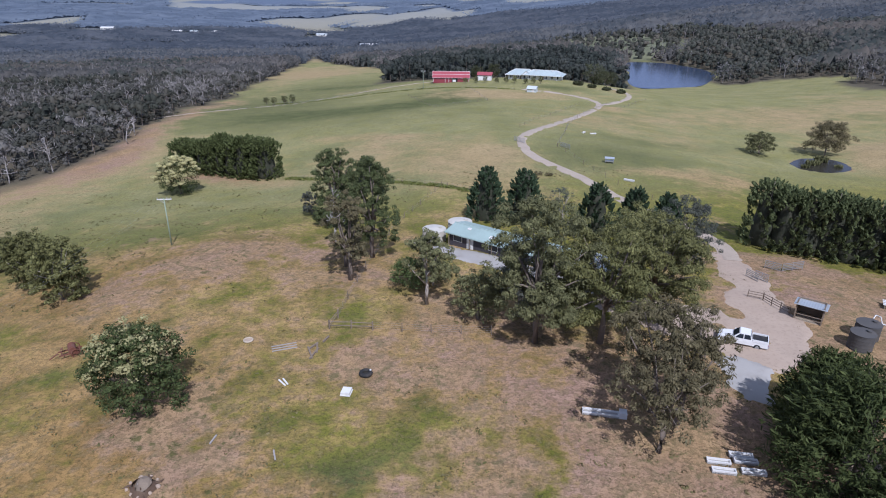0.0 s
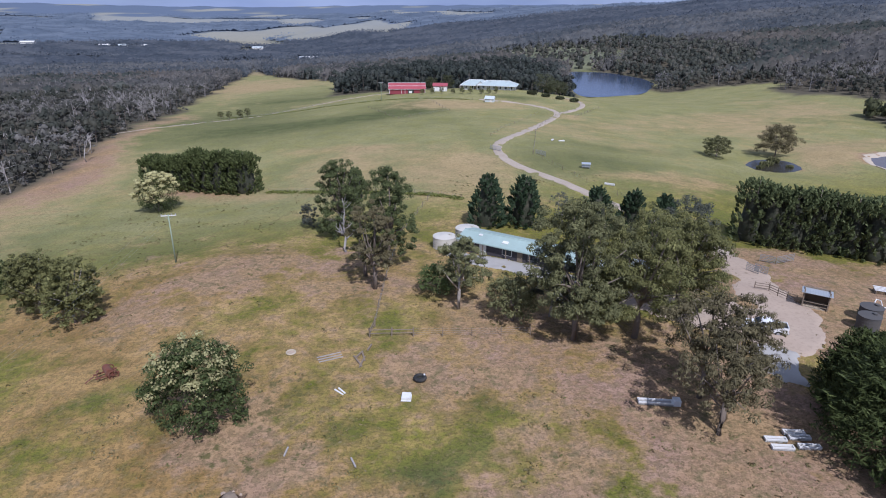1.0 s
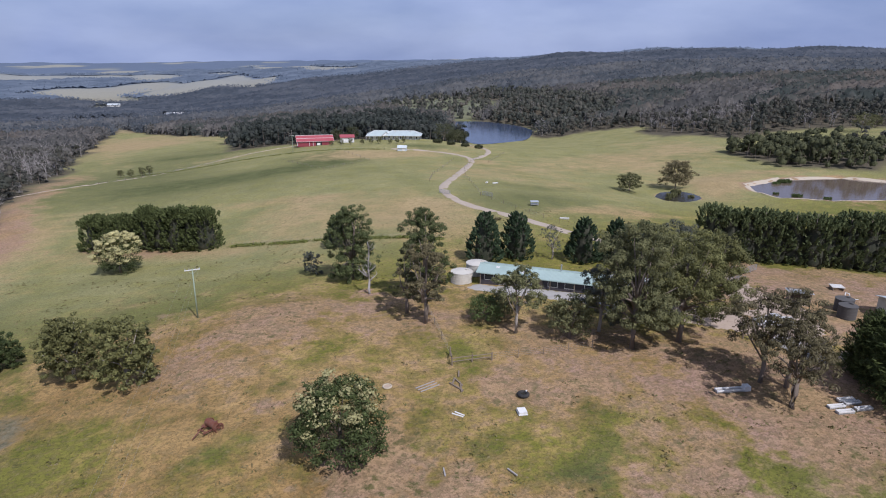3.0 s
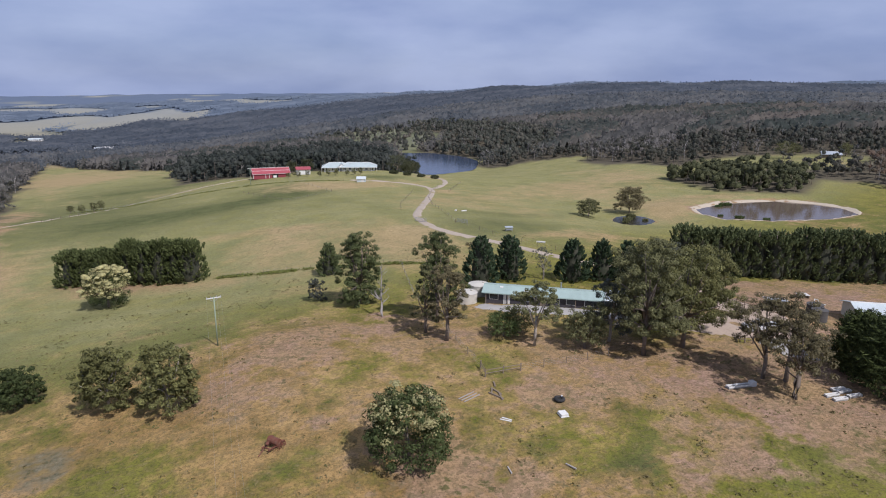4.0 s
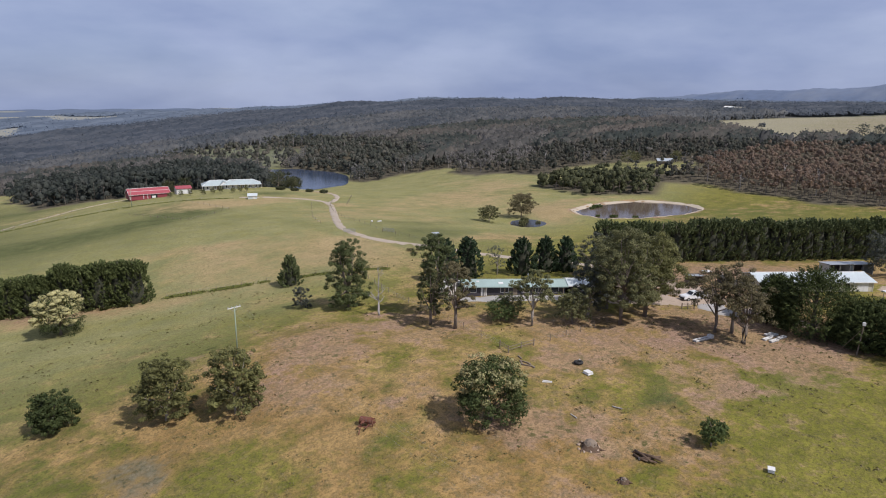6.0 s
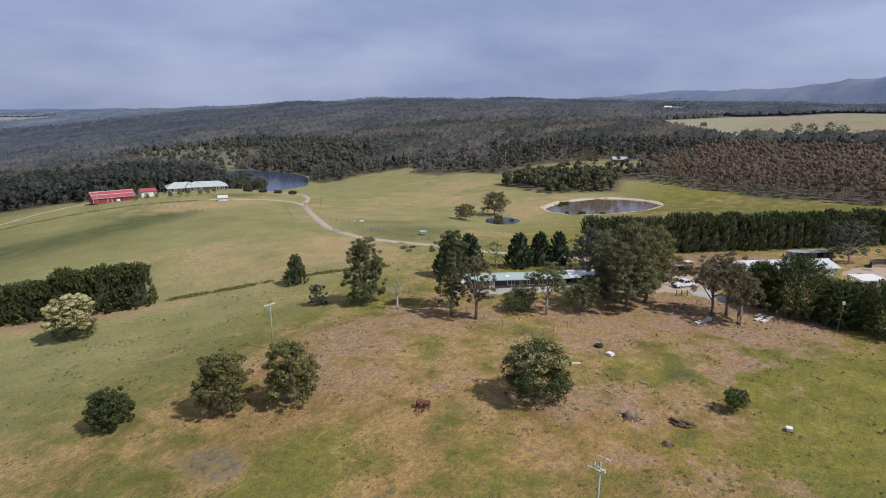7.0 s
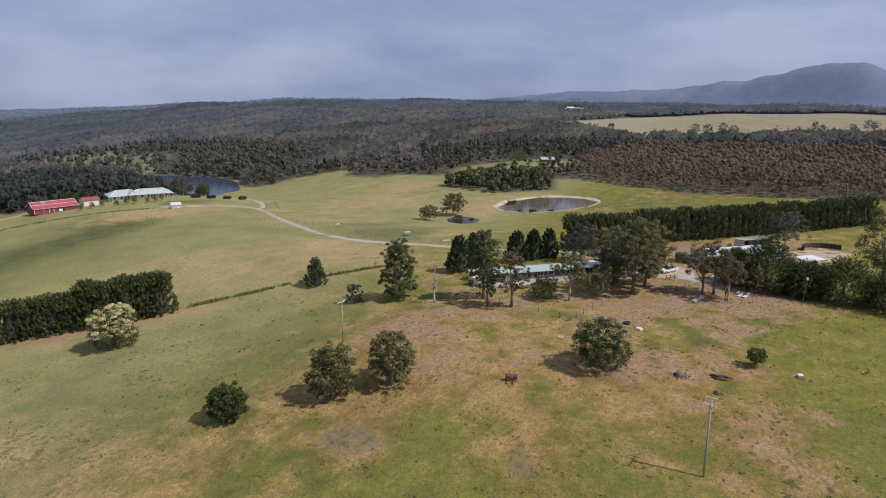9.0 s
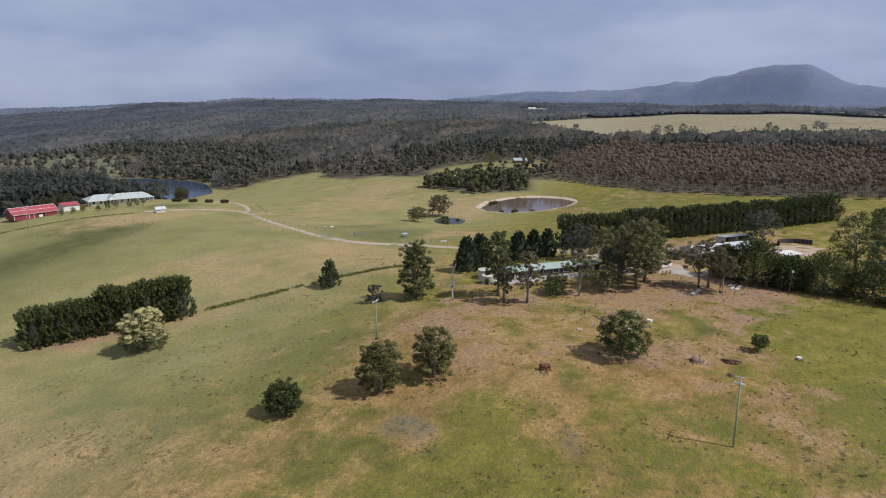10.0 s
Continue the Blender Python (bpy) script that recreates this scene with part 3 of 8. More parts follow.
# spots of dry grass and bare earth: x, y, reach along, reach across, turn, dry, bare
SPOTS = [
    (-5, 58, 34, 17, -30, 0.3, 0.42), (-32, 90, 20, 13, 12, 0.4, 0.55), (-48, 62, 26, 8, 55, 0.4, 0.42), (-46, 80, 7, 5, 40, 0.3, 0.6), (-28, 64, 24, 22, 0, 0.25, 0.12), (12, 52, 20, 12, -40, 0.5, 0.55), (-10, 82, 10, 9, 0, 0.4, 0.35),
    (22, 44, 10, 16, 0, 0.4, 0.6), (-18, 34, 24, 12, -20, 0.4, 0.25), (-35, 22, 22, 14, 20, 0.35, 0.0), (-29, 50, 5.5, 5, 0, 0.3, 0.75), (-57, 77, 9, 6, -40, 0.5, 0.45),
    (5, 152, 44, 22, -12, 0.42, 0.05), (10, 200, 36, 22, 0, 0.15, 0.05), (-112, 250, 13, 150, 0, 0.6, 0.8), (-100, 185, 10, 30, -25, 0.6, 0.3), (-62, 160, 24, 5, -26, 0.5, 0.45),
    (56, 74, 26, 15, -25, 0.3, 0.7), (50, 88, 13, 7, -35, 0.2, 0.6), (215, 740, 90, 140, 0, -0.5, 0), (85, 58, 40, 9, -30, 0.6, 0.45), (36, 25, 9, 34, 0, 0.4, 0.5), (45, 300, 40, 14, 0, 0.55, 0.05), (-30, 360, 30, 12, 0, 0.3, 0.15),
    (110, 240, 60, 30, 20, 0.45, 0.0), (160, 285, 70, 30, 20, 0.4, 0.0), (135, 185, 26, 10, 40, 0.7, 0.2), (190, 206, 34, 9, -10, 0.6, 0.2), (-120, 650, 60, 80, 0, 0.6, 0.25),
    (-160, 880, 40, 60, 0, 0.7, 0.4), (-75, 88, 8, 5, 0, 0.3, 0.3), (-82, 97, 6, 3, 30, 0.3, 0.4), (-63, 71, 7, 5, 0, 0.4, 0.25), (2, 68, 12, 8, 0, 0.3, 0.15), (70, 270, 12, 10, 0, 0.6, 0.35),
    (-20, 10, 50, 18, 0, -0.15, -0.05), (-22, 51, 3, 2, 20, -0.6, -0.7), (2.8, 48, 4, 2.5, 10, -0.45, -0.4), (-58, 67, 14, 8, 40, -0.3, 0.0), (-34, 73, 7, 3, 20, -0.4, -0.3), (-54, 103, 12, 6, 20, -0.4, 0.0),
    (-9.5, 70, 4.5, 5.5, 0, -0.7, -0.7), (-70, 120, 40, 22, 20, -0.15, 0), (48, 184, 22, 11, -25, -0.6, -0.2), (-50, 270, 70, 50, 0, -0.25, 0), (-6, 44, 6, 4, 0, -0.2, -0.15), (110, 290, 60, 60, 0, -0.15, 0),
    (-66, 71, 5, 3, 30, 0.2, 0.55), (2.9, 35.6, 3, 1.6, 10, 0.2, 0.9), (-28, 47, 2.5, 2, 0, 0.2, 0.7), (10, 30, 9, 6, 30, -0.25, -0.1), (0, 22, 12, 7, 0, -0.3, 0), (-23.2, 40.1, 1.6, 1.3, 0, 0, 0.8), (12, 14, 14, 8, 0, -0.2, 0),
    (-24, 24, 28, 16, 0, 0.0, 0.34), (-55, 50, 13, 13, 0, -0.4, -0.5), (-100, 108, 48, 42, 0, 0.24, 0), (-26, 48.3, 5, 2, 25, 0.2, 1.0), (-7.8, 55.2, 2.4, 1.8, 0, 0, 0.7), (-22, 44.3, 3, 1.8, 0, 0, 0.8), (5, 30, 18, 12, 0, -0.1, 0.1), (88, 40, 16, 10, -35, 0.3, 0.5),
    (-20, 196, 30, 5, -22, 0.5, 0.2), (-12, 180, 24, 10, -15, 0.25, 0.1), (14, 162, 14, 10, 0, 0.35, 0.1), (-30, 92, 12, 12, 0, 0.15, 0.25), (-36, 60, 14, 8, 20, 0.35, 0.1), (-44, 72, 10, 6, 20, 0.35, 0.1), (-32, 44, 10, 7, 0, 0.35, 0.1), (-50, 50, 14, 9, 0, 0.2, -0.1),
    (-74, 68, 14, 20, 0, -0.3, -0.2), (-19, 96, 5, 9, 20, 0.1, 0.4), (-12, 70, 1.6, 12, 10, 0.1, 0.7), (58, 152, 18, 6, 10, 0.3, 0.05), (130, 200, 30, 12, 0, 0.3, 0), (70, 240, 26, 12, 30, 0.25, 0.0), (20, 300, 14, 22, 10, 0.55, 0.0),
    (-68, 168, 22, 3.5, -28, 0.3, 0.75), (-125, 560, 40, 60, 0, 0.5, 0.4), (110, 400, 20, 30, 0, 0.5, 0.5), (90, 330, 14, 12, 0, 0.4, 0.5),
    (3.6, 35.6, 1.6, 1.0, 0, 0.2, 0.7), (-5.2, 36.5, 2.4, 1.2, 15, 0.2, 0.8), (-14.9, 34.8, 2.2, 1.3, -10, 0.2, 0.8), (-20.1, 44.6, 1.8, 1.2, 0, 0.1, 0.7), (-27.3, 47.4, 2.4, 1.4, 20, 0.2, 0.6), (-23.5, 40, 1.8, 1.2, 0, 0.1, 0.6),
    (-34.7, 64.6, 2.6, 1.6, 20, 0.2, 0.8), (-35.8, 91.8, 3.4, 2.2, 0, 0.2, 0.5), (-32.4, 68.3, 2.4, 1.5, 10, -0.5, -0.5), (-39.2, 80.7, 3.2, 2.0, 20, -0.5, -0.5),
    (-42.5, 57.4, 3.2, 0.7, -15, -0.5, -0.5), (-37.5, 56.9, 3.0, 0.7, 3, -0.5, -0.5), (-31.8, 59, 4.2, 0.7, 32, -0.5, -0.5), (-75, 135, 40, 40, 0, 0.15, 0.0), (47, 66, 12, 14, -30, 0.5, 0.9), (58, 62, 12, 14, -30, 0.5, 0.7), (24, 40, 12, 10, 0, 0.2, 0.5), (-102, 195, 9, 34, 8, 0.4, 0.6), (44, 165, 24, 17, 20, -0.5, -0.2), (62, 146, 22, 5, -10, 0.4, 0.1), (-66, 80, 14, 10, 20, 0.15, 0.0)]


# rank growth, deep green grass and painted cloud shade, dead thistle: x, y, reach along, reach across, turn, rank,
# deep, thistle
GROWTH_AND_SHADE = [
    (-60, 58, 40, 30, 30, 0.4, 0.1, 0), (-40, 30, 40, 26, 0, 0.65, 0, 0), (-5, 20, 40, 20, 0, 0.6, 0, 0), (-75, 90, 20, 22, 0, 0.2, 0.2, 0), (-52, 100, 15, 5, 20, 0.6, 0.35, 0.2), (-45, 92, 6, 4, 30, 0.3, 0.3, 0.25),
    (-65, 73, 6.5, 5, -40, 0, 0, 0.62), (-59, 49, 5, 2.5, 40, 0.2, 0, 0.5), (-51, 86, 7, 4, 0, 0.6, 0.2, 0.1), (-58, 112, 9, 4, 30, 0.2, 0.35, 0), (-82, 97, 2.4, 1.4, 30, 0, 0, 0.5),
    # past the barn paddock: a cloud's shadow on the left pasture, painted as darker green
    (2, 300, 17, 20, 20, 0, 0.85, 0), (-42, 262, 42, 18, 20, 0, 0.9, 0), (-8, 274, 26, 13, 10, 0, 0.75, 0), (-88, 300, 45, 75, 0, 0, 0.7, 0), (-30, 235, 60, 16, 15, 0, 0.25, 0), (-60, 420, 50, 60, 0, 0, 0.5, 0), (-60, 400, 50, 9, -20, 0, 0.5, 0),
    (44, 164, 23, 16, 30, 0, 0.75, 0), (66, 190, 26, 7, 0, 0, 0.4, 0), (52, 197, 9, 3, -15, 0.5, 0.4, 0.3), (62, 322, 12, 8, -20, 0, 0.7, 0), (52, 328, 10, 5, 0, 0, 0.6, 0), (175, 270, 40, 30, 0, 0, 0.15, 0), (205, 750, 110, 150, 0, 0, 1.0, 0), (300, 262, 40, 40, 0, 0, 0.3, 0),
    (-8, 41, 6, 2.4, 15, 0.3, 0.7, 0), (-3, 50, 4.5, 2.2, -20, 0.2, 0.55, 0), (0, 43, 5, 2.4, 10, 0.2, 0.6, 0), (-22, 51, 3, 1.4, 25, 0, 0.6, 0), (-33, 68, 4, 2, 10, 0, 0.5, 0), (-9, 66, 6, 3, 0, 0, 0.45, 0), (14, 32, 9, 4, -20, 0.3, 0.5, 0), (-21, 85, 4, 2, 0, 0, 0.4, 0),
    (-17, 46, 3.4, 2.2, 10, 0.3, 0.6, 0), (-10, 40, 4, 2, 0, 0.4, 0.6, 0), (200, 120, 50, 40, 0, 0, 0.3, 0), (-91, 119, 18, 18, 0, 0.5, 0.25, 0), (-84, 81, 16, 12, 0, 0.4, 0.2, 0), (-42.5, 57.4, 3.2, 0.6, -15, 0, 0.5, 0), (-37.5, 56.9, 3.0, 0.6, 3, 0, 0.5, 0), (-31.8, 59, 4.2, 0.6, 32, 0, 0.5, 0), (-32.4, 68.3, 2.2, 1.3, 10, 0, 0.45, 0), (-39.2, 80.7, 3, 1.7, 20, 0, 0.4, 0)]


def growth_of(x, y):
    out = [np.zeros(x.shape), smooth((y - 96 - 0.25 * x) / 55), np.zeros(x.shape), np.zeros(x.shape)]
    for cx, cy, a, b, turn, rank, deep, ash in GROWTH_AND_SHADE:
        c, s = math.cos(radians(turn)), math.sin(radians(turn))
        u, v = ((x - cx) * c + (y - cy) * s) / a, (-(x - cx) * s + (y - cy) * c) / b
        g = np.exp(-(u * u + v * v) ** 1.3)
        for k, share in ((0, rank), (2, deep), (3, ash)):
            out[k] = out[k] + share * g
    # the paddock below the barn ends at a fence
    out[2] = np.maximum(out[2], 0.75 * smooth(0.5 - edge_distance([(-16, 304), (12, 320), (20, 278), (-4, 259)], x, y) / 3.0))
    return np.clip(np.stack(out, -1), 0, 1)


def cover_of(x, y):
    dry = 0.24 - 0.07 * smooth((y - 100) / 50) + 0.16 * ragged(x, y, 120, 4)
    bare = np.zeros(x.shape)
    for cx, cy, a, b, turn, d, e in SPOTS:
        c, s = math.cos(radians(turn)), math.sin(radians(turn))
        u, v = ((x - cx) * c + (y - cy) * s) / a, (-(x - cx) * s + (y - cy) * c) / b
        g = np.exp(-(u * u + v * v))
        dry, bare = dry + d * g, bare + 0.8 * e * g
    r = np.hypot(x - 20, y - 100)
    wood = np.zeros(x.shape)
    wood = smooth(0.5 + (edge_distance(FARM, x, y) - wander(x, y)) / 8.0)
    wood = np.maximum(wood, smooth(0.5 - edge_distance(CLUMP, x, y) / 8.0))
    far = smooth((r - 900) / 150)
    field = np.zeros(x.shape)
    for poly in PALE_FIELDS:
        field = np.maximum(field, smooth(0.5 - edge_distance(poly, x, y) / 15.0))
    meadow = np.maximum(smooth(0.5 - edge_distance(STRIP, x, y) / 15.0), smooth(0.5 - edge_distance(LAKE_FIELD, x, y) / 15.0))
    # clearings in the far country, wider on the low plain
    low = smooth((y - 1400 + 0.2 * x) / 500) * smooth((500 - x) / 400)
    clear = smooth((ragged(x, y, 1100, 9) - 0.8 + 0.3 * low) / 0.25) * smooth((r - 1300) / 300)
    wood = wood * (1 - far * clear) * (1 - field) * (1 - meadow)
    dry = np.maximum(dry, np.maximum(field * 0.8, clear * far * 0.85))
    d = np.minimum(edge_distance(DAM, x, y), edge_distance(POND, x, y) + 2)
    bare = bare + 0.9 * smooth(1 - d / 6.0)
    # fourth value: haze put into the ground colour by distance, more on lake meadow
    dull = smooth(0.5 - edge_distance(LAKE_FIELD, x, y) / 15.0)
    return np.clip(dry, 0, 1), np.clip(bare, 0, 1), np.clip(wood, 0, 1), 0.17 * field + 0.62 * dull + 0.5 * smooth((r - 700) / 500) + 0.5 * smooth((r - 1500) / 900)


def mesh_from(name, verts, faces, materials=(), smooth_shade=False, tint=None):
    """A mesh from arrays; faces all have the same number of corners, or are lists."""
    me = bpy.data.meshes.new(name)
    if isinstance(faces, np.ndarray):
        n, k = faces.shape
        me.vertices.add(len(verts))
        me.vertices.foreach_set("co", np.asarray(verts, np.float32).ravel())
        me.loops.add(n * k)
        me.loops.foreach_set("vertex_index", faces.astype(np.int32).ravel())
        me.polygons.add(n)
        me.polygons.foreach_set("loop_start", np.arange(0, n * k, k, dtype=np.int32))
        me.update(calc_edges=True)
    else:
        me.from_pydata([tuple(v) for v in verts], [], faces)
        me.update()
    for m in materials:
        me.materials.append(m)
    if smooth_shade:
        me.polygons.foreach_set("use_smooth", np.ones(len(me.polygons), bool))
    if tint is not None:
        a = me.attributes.new("tint", "FLOAT", "POINT")
        a.data.foreach_set("value", np.asarray(tint, np.float32))
    return me


def make_ground():
    n, a, b = 340, 115.0, math.asinh(4900 / 115.0)
    u = np.linspace(-1, 1, n + 1)
    w = a * np.sinh(b * u)
    x, y = np.meshgrid(w + 20, w + 110)
    z = height(x, y)
    r = np.hypot(x - 20, y - 110)
    z = z + 0.12 * ragged(x, y, 9, 3) * smooth((r) / 30) * smooth((edge_distance(DAM, x, y) - 4) / 10) * smooth((edge_distance(POND, x, y) - 4) / 10) + 6 * ragged(x, y, 500, 5) * smooth((r - 700) / 900)
    i = np.arange(n)[:, None] * (n + 1) + np.arange(n)
    faces = np.stack([i, i + 1, i + n + 2, i + n + 1], -1).reshape(-1, 4)
    me = mesh_from("ground", np.stack([x, y, z], -1).reshape(-1, 3), faces, [M_GROUND], True)
    dry, bare, wood, haze_share = cover_of(x, y)
    col = np.stack([dry, bare, wood, haze_share], -1).astype(np.float32)
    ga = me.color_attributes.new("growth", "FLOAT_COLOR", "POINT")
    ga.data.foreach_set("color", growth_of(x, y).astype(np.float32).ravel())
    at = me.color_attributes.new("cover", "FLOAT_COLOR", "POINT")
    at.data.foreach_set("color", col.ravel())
    tagged(new("ground", me), "rolling green and straw-dry pasture with bare patches", "ground", kind="structure")


def make_water(name, poly, z, material, label):
    # a rounded outline a little wider than the shore; the banks rise through it
    p = np.array(poly, float)
    for _ in range(3):
        q = np.roll(p, -1, 0)
        p = np.stack([0.75 * p + 0.25 * q, 0.25 * p + 0.75 * q], 1).reshape(-1, 2)
    c = p.mean(0)
    p = c + (p - c) * (1 + 1.5 / np.hypot(*(p - c).T))[:, None]
    me = mesh_from(name, [(x, y, z) for x, y in p], [list(range(len(p)))], [material])
    tagged(new(name, me), label, "water", kind="structure")


def ribbon(name, points, width, material, label, lift=0.06, category="road"):
    """A strip that lies on the land along a line, crowned in the middle, with uneven edges."""
    p = np.array(points, float)
    for _ in range(3):
        q = np.stack([0.75 * p[:-1] + 0.25 * p[1:], 0.25 * p[:-1] + 0.75 * p[1:]], 1).reshape(-1, 2)
        p = np.vstack([p[:1], q, p[-1:]])
    s = np.concatenate([[0], np.cumsum(np.hypot(*np.diff(p, axis=0).T))])
    t = np.linspace(0, s[-1], max(8, int(s[-1] / 1.5)))
    p = np.stack([np.interp(t, s, p[:, 0]), np.interp(t, s, p[:, 1])], 1)
    d = np.gradient(p, axis=0)
    d /= np.hypot(*d.T)[:, None]
    nrm = np.stack([-d[:, 1], d[:, 0]], 1)
    k = np.array([-1, -0.8, -0.4, 0, 0.4, 0.8, 1.0])
    wide = width / 2 * (1 + 0.12 * ragged(t, t * 0, 9, 21))
    pts = p[:, None] + nrm[:, None] * k[None, :, None] * wide[:, None, None]
    pts[:, 0] += nrm * (0.25 * ragged(t, t * 0, 4, 22))[:, None]
    pts[:, -1] += nrm * (0.25 * ragged(t, t * 0, 4, 23))[:, None]
    z = height(pts[..., 0], pts[..., 1]) + 0.12 * ragged(pts[..., 0], pts[..., 1], 9, 3) + lift + np.array([-0.25, 0.02, 0.05, 0.06, 0.05, 0.02, -0.25])
    n = len(p)
    i = np.arange(n - 1)[:, None] * 7 + np.arange(6)
    faces = np.stack([i, i + 7, i + 8, i + 1], -1).reshape(-1, 4)
    me = mesh_from(name, np.concatenate([pts, z[..., None]], -1).reshape(-1, 3), faces, [material], True)
    return tagged(new(name, me), label, category, kind="structure")


def patch(name, poly, material, label, lift=0.08, step=1.2, category="pavement"):
    """A level-following area with rounded, uneven edges."""
    p = np.array(poly, float)
    lo, hi = p.min(0) - 1, p.max(0) + 1
    xs, ys = np.arange(lo[0], hi[0], step), np.arange(lo[1], hi[1], step)
    x, y = np.meshgrid(xs, ys)
    d = edge_distance(poly, x, y) + 0.5 * ragged(x, y, 7, 31) + 0.3 * ragged(x, y, 2.2, 32)
    z = height(x, y) + 0.12 * ragged(x, y, 9, 3) + lift - 0.5 * smooth(d / 1.5 + 0.3)
    keep = d < 1.3
    ny, nx = x.shape
    idx = np.arange(ny * nx).reshape(ny, nx)
    f = np.stack([idx[:-1, :-1], idx[:-1, 1:], idx[1:, 1:], idx[1:, :-1]], -1)
    ok = keep[:-1, :-1] & keep[:-1, 1:] & keep[1:, 1:] & keep[1:, :-1]
    me = mesh_from(name, np.stack([x, y, z], -1).reshape(-1, 3), f[ok], [material], True)
    return tagged(new(name, me), label, category, kind="structure")


make_ground()
make_water("lake", LAKE, LAKE_Z, M_LAKE, "dark blue lake between woods and pasture")
make_water("dam_water", DAM, DAM_Z, M_DAM, "muddy brown farm dam water with pale banks")
make_water("pond_water", POND, POND_Z, M_POND, "dark small pond below a spreading tree")
ribbon("road", [(40, 318), (56, 308), (69, 292), (70, 276), (60, 255), (48, 232), (35, 206), (25, 186), (22, 174), (22.8, 161), (27.4, 150), (33, 139), (37, 122), (44, 106), (47, 96), (45, 88)], 3.3, M_GRAVEL, "pale gravel farm track winding over pasture")
ribbon("lake_track", [(70, 276), (81, 289), (89, 302), (94, 318), (93, 332), (88, 346)], 3.0, M_GRAVEL, "pale dirt track turning off towards the lake")
ribbon("side_track", [(-122, 262), (-108, 276), (-95, 289), (-76, 328), (-62, 343), (-45, 354), (-28, 363), (-10, 366), (6, 366)], 1.2, M_GRAVEL, "narrow pale track climbing to the farm buildings")
patch("yard", [(43, 92), (47, 89), (46, 80), (44, 70), (44, 64), (39, 56), (34, 55), (28, 61), (20, 70), (22, 75), (29, 72), (36, 70), (40, 80)], M_YARD, "pale gravel farmyard with wheel tracks", 0.08, 0.6)
def ring_of(poly, out):
    p = np.array(poly, float)
    c = p.mean(0)
    p = c + (p - c) * (1 + out / np.hypot(*(p - c).T))[:, None]
    return [tuple(q) for q in np.vstack([p, p[:2]])]


ribbon("bank", ring_of(DAM, 0.8), 3.2, M_CLAY, "pale clay bank round a farm dam", 0.1, "ground")


# ---- plants ----
def sprays(rng, p, nrm, size, aspect=0.6, droop=0.0, along=None):
    """Four-cornered leaf sprays at the points p, facing about nrm; droop hangs (plus) or lifts (minus) their tips."""
    n = len(p)
    nrm = nrm / (np.linalg.norm(nrm, axis=1)[:, None] + 1e-9)
    t = rng.normal(size=(n, 3))
    t[:, 2] -= droop
    if along is not None:
        t = t * 0.5 + along * 1.2
    t -= nrm * (t * nrm).sum(1)[:, None]
    t /= np.linalg.norm(t, axis=1)[:, None] + 1e-9
    b = np.cross(nrm, t)
    s = (size * rng.uniform(0.6, 1.4, n))[:, None]
    tip = t * s + nrm * s * rng.uniform(-0.3, 0.3, n)[:, None]
    v = np.stack([p - tip * 0.5, p + b * s * aspect * 0.5 + tip * 0.08, p + tip * 0.5, p - b * s * aspect * 0.5 + tip * 0.08], 1)
    return v.reshape(-1, 3)


def quads(n):
    return np.arange(n * 4).reshape(n, 4)


def on_balls(rng, centres, radii, n, inner=0.55):
    """Points through the outer shells of squashed balls: places and outward ways."""
    centres, radii = np.asarray(centres, float), np.asarray(radii, float)
    share = radii[:, 0] * radii[:, 1]
    k = rng.choice(len(centres), n, p=share / share.sum())
    d = rng.normal(size=(n, 3))
    d /= np.linalg.norm(d, axis=1)[:, None]
    r = rng.uniform(inner ** 3, 1, n) ** (1 / 3)
    return centres[k] + d * radii[k] * r[:, None], d


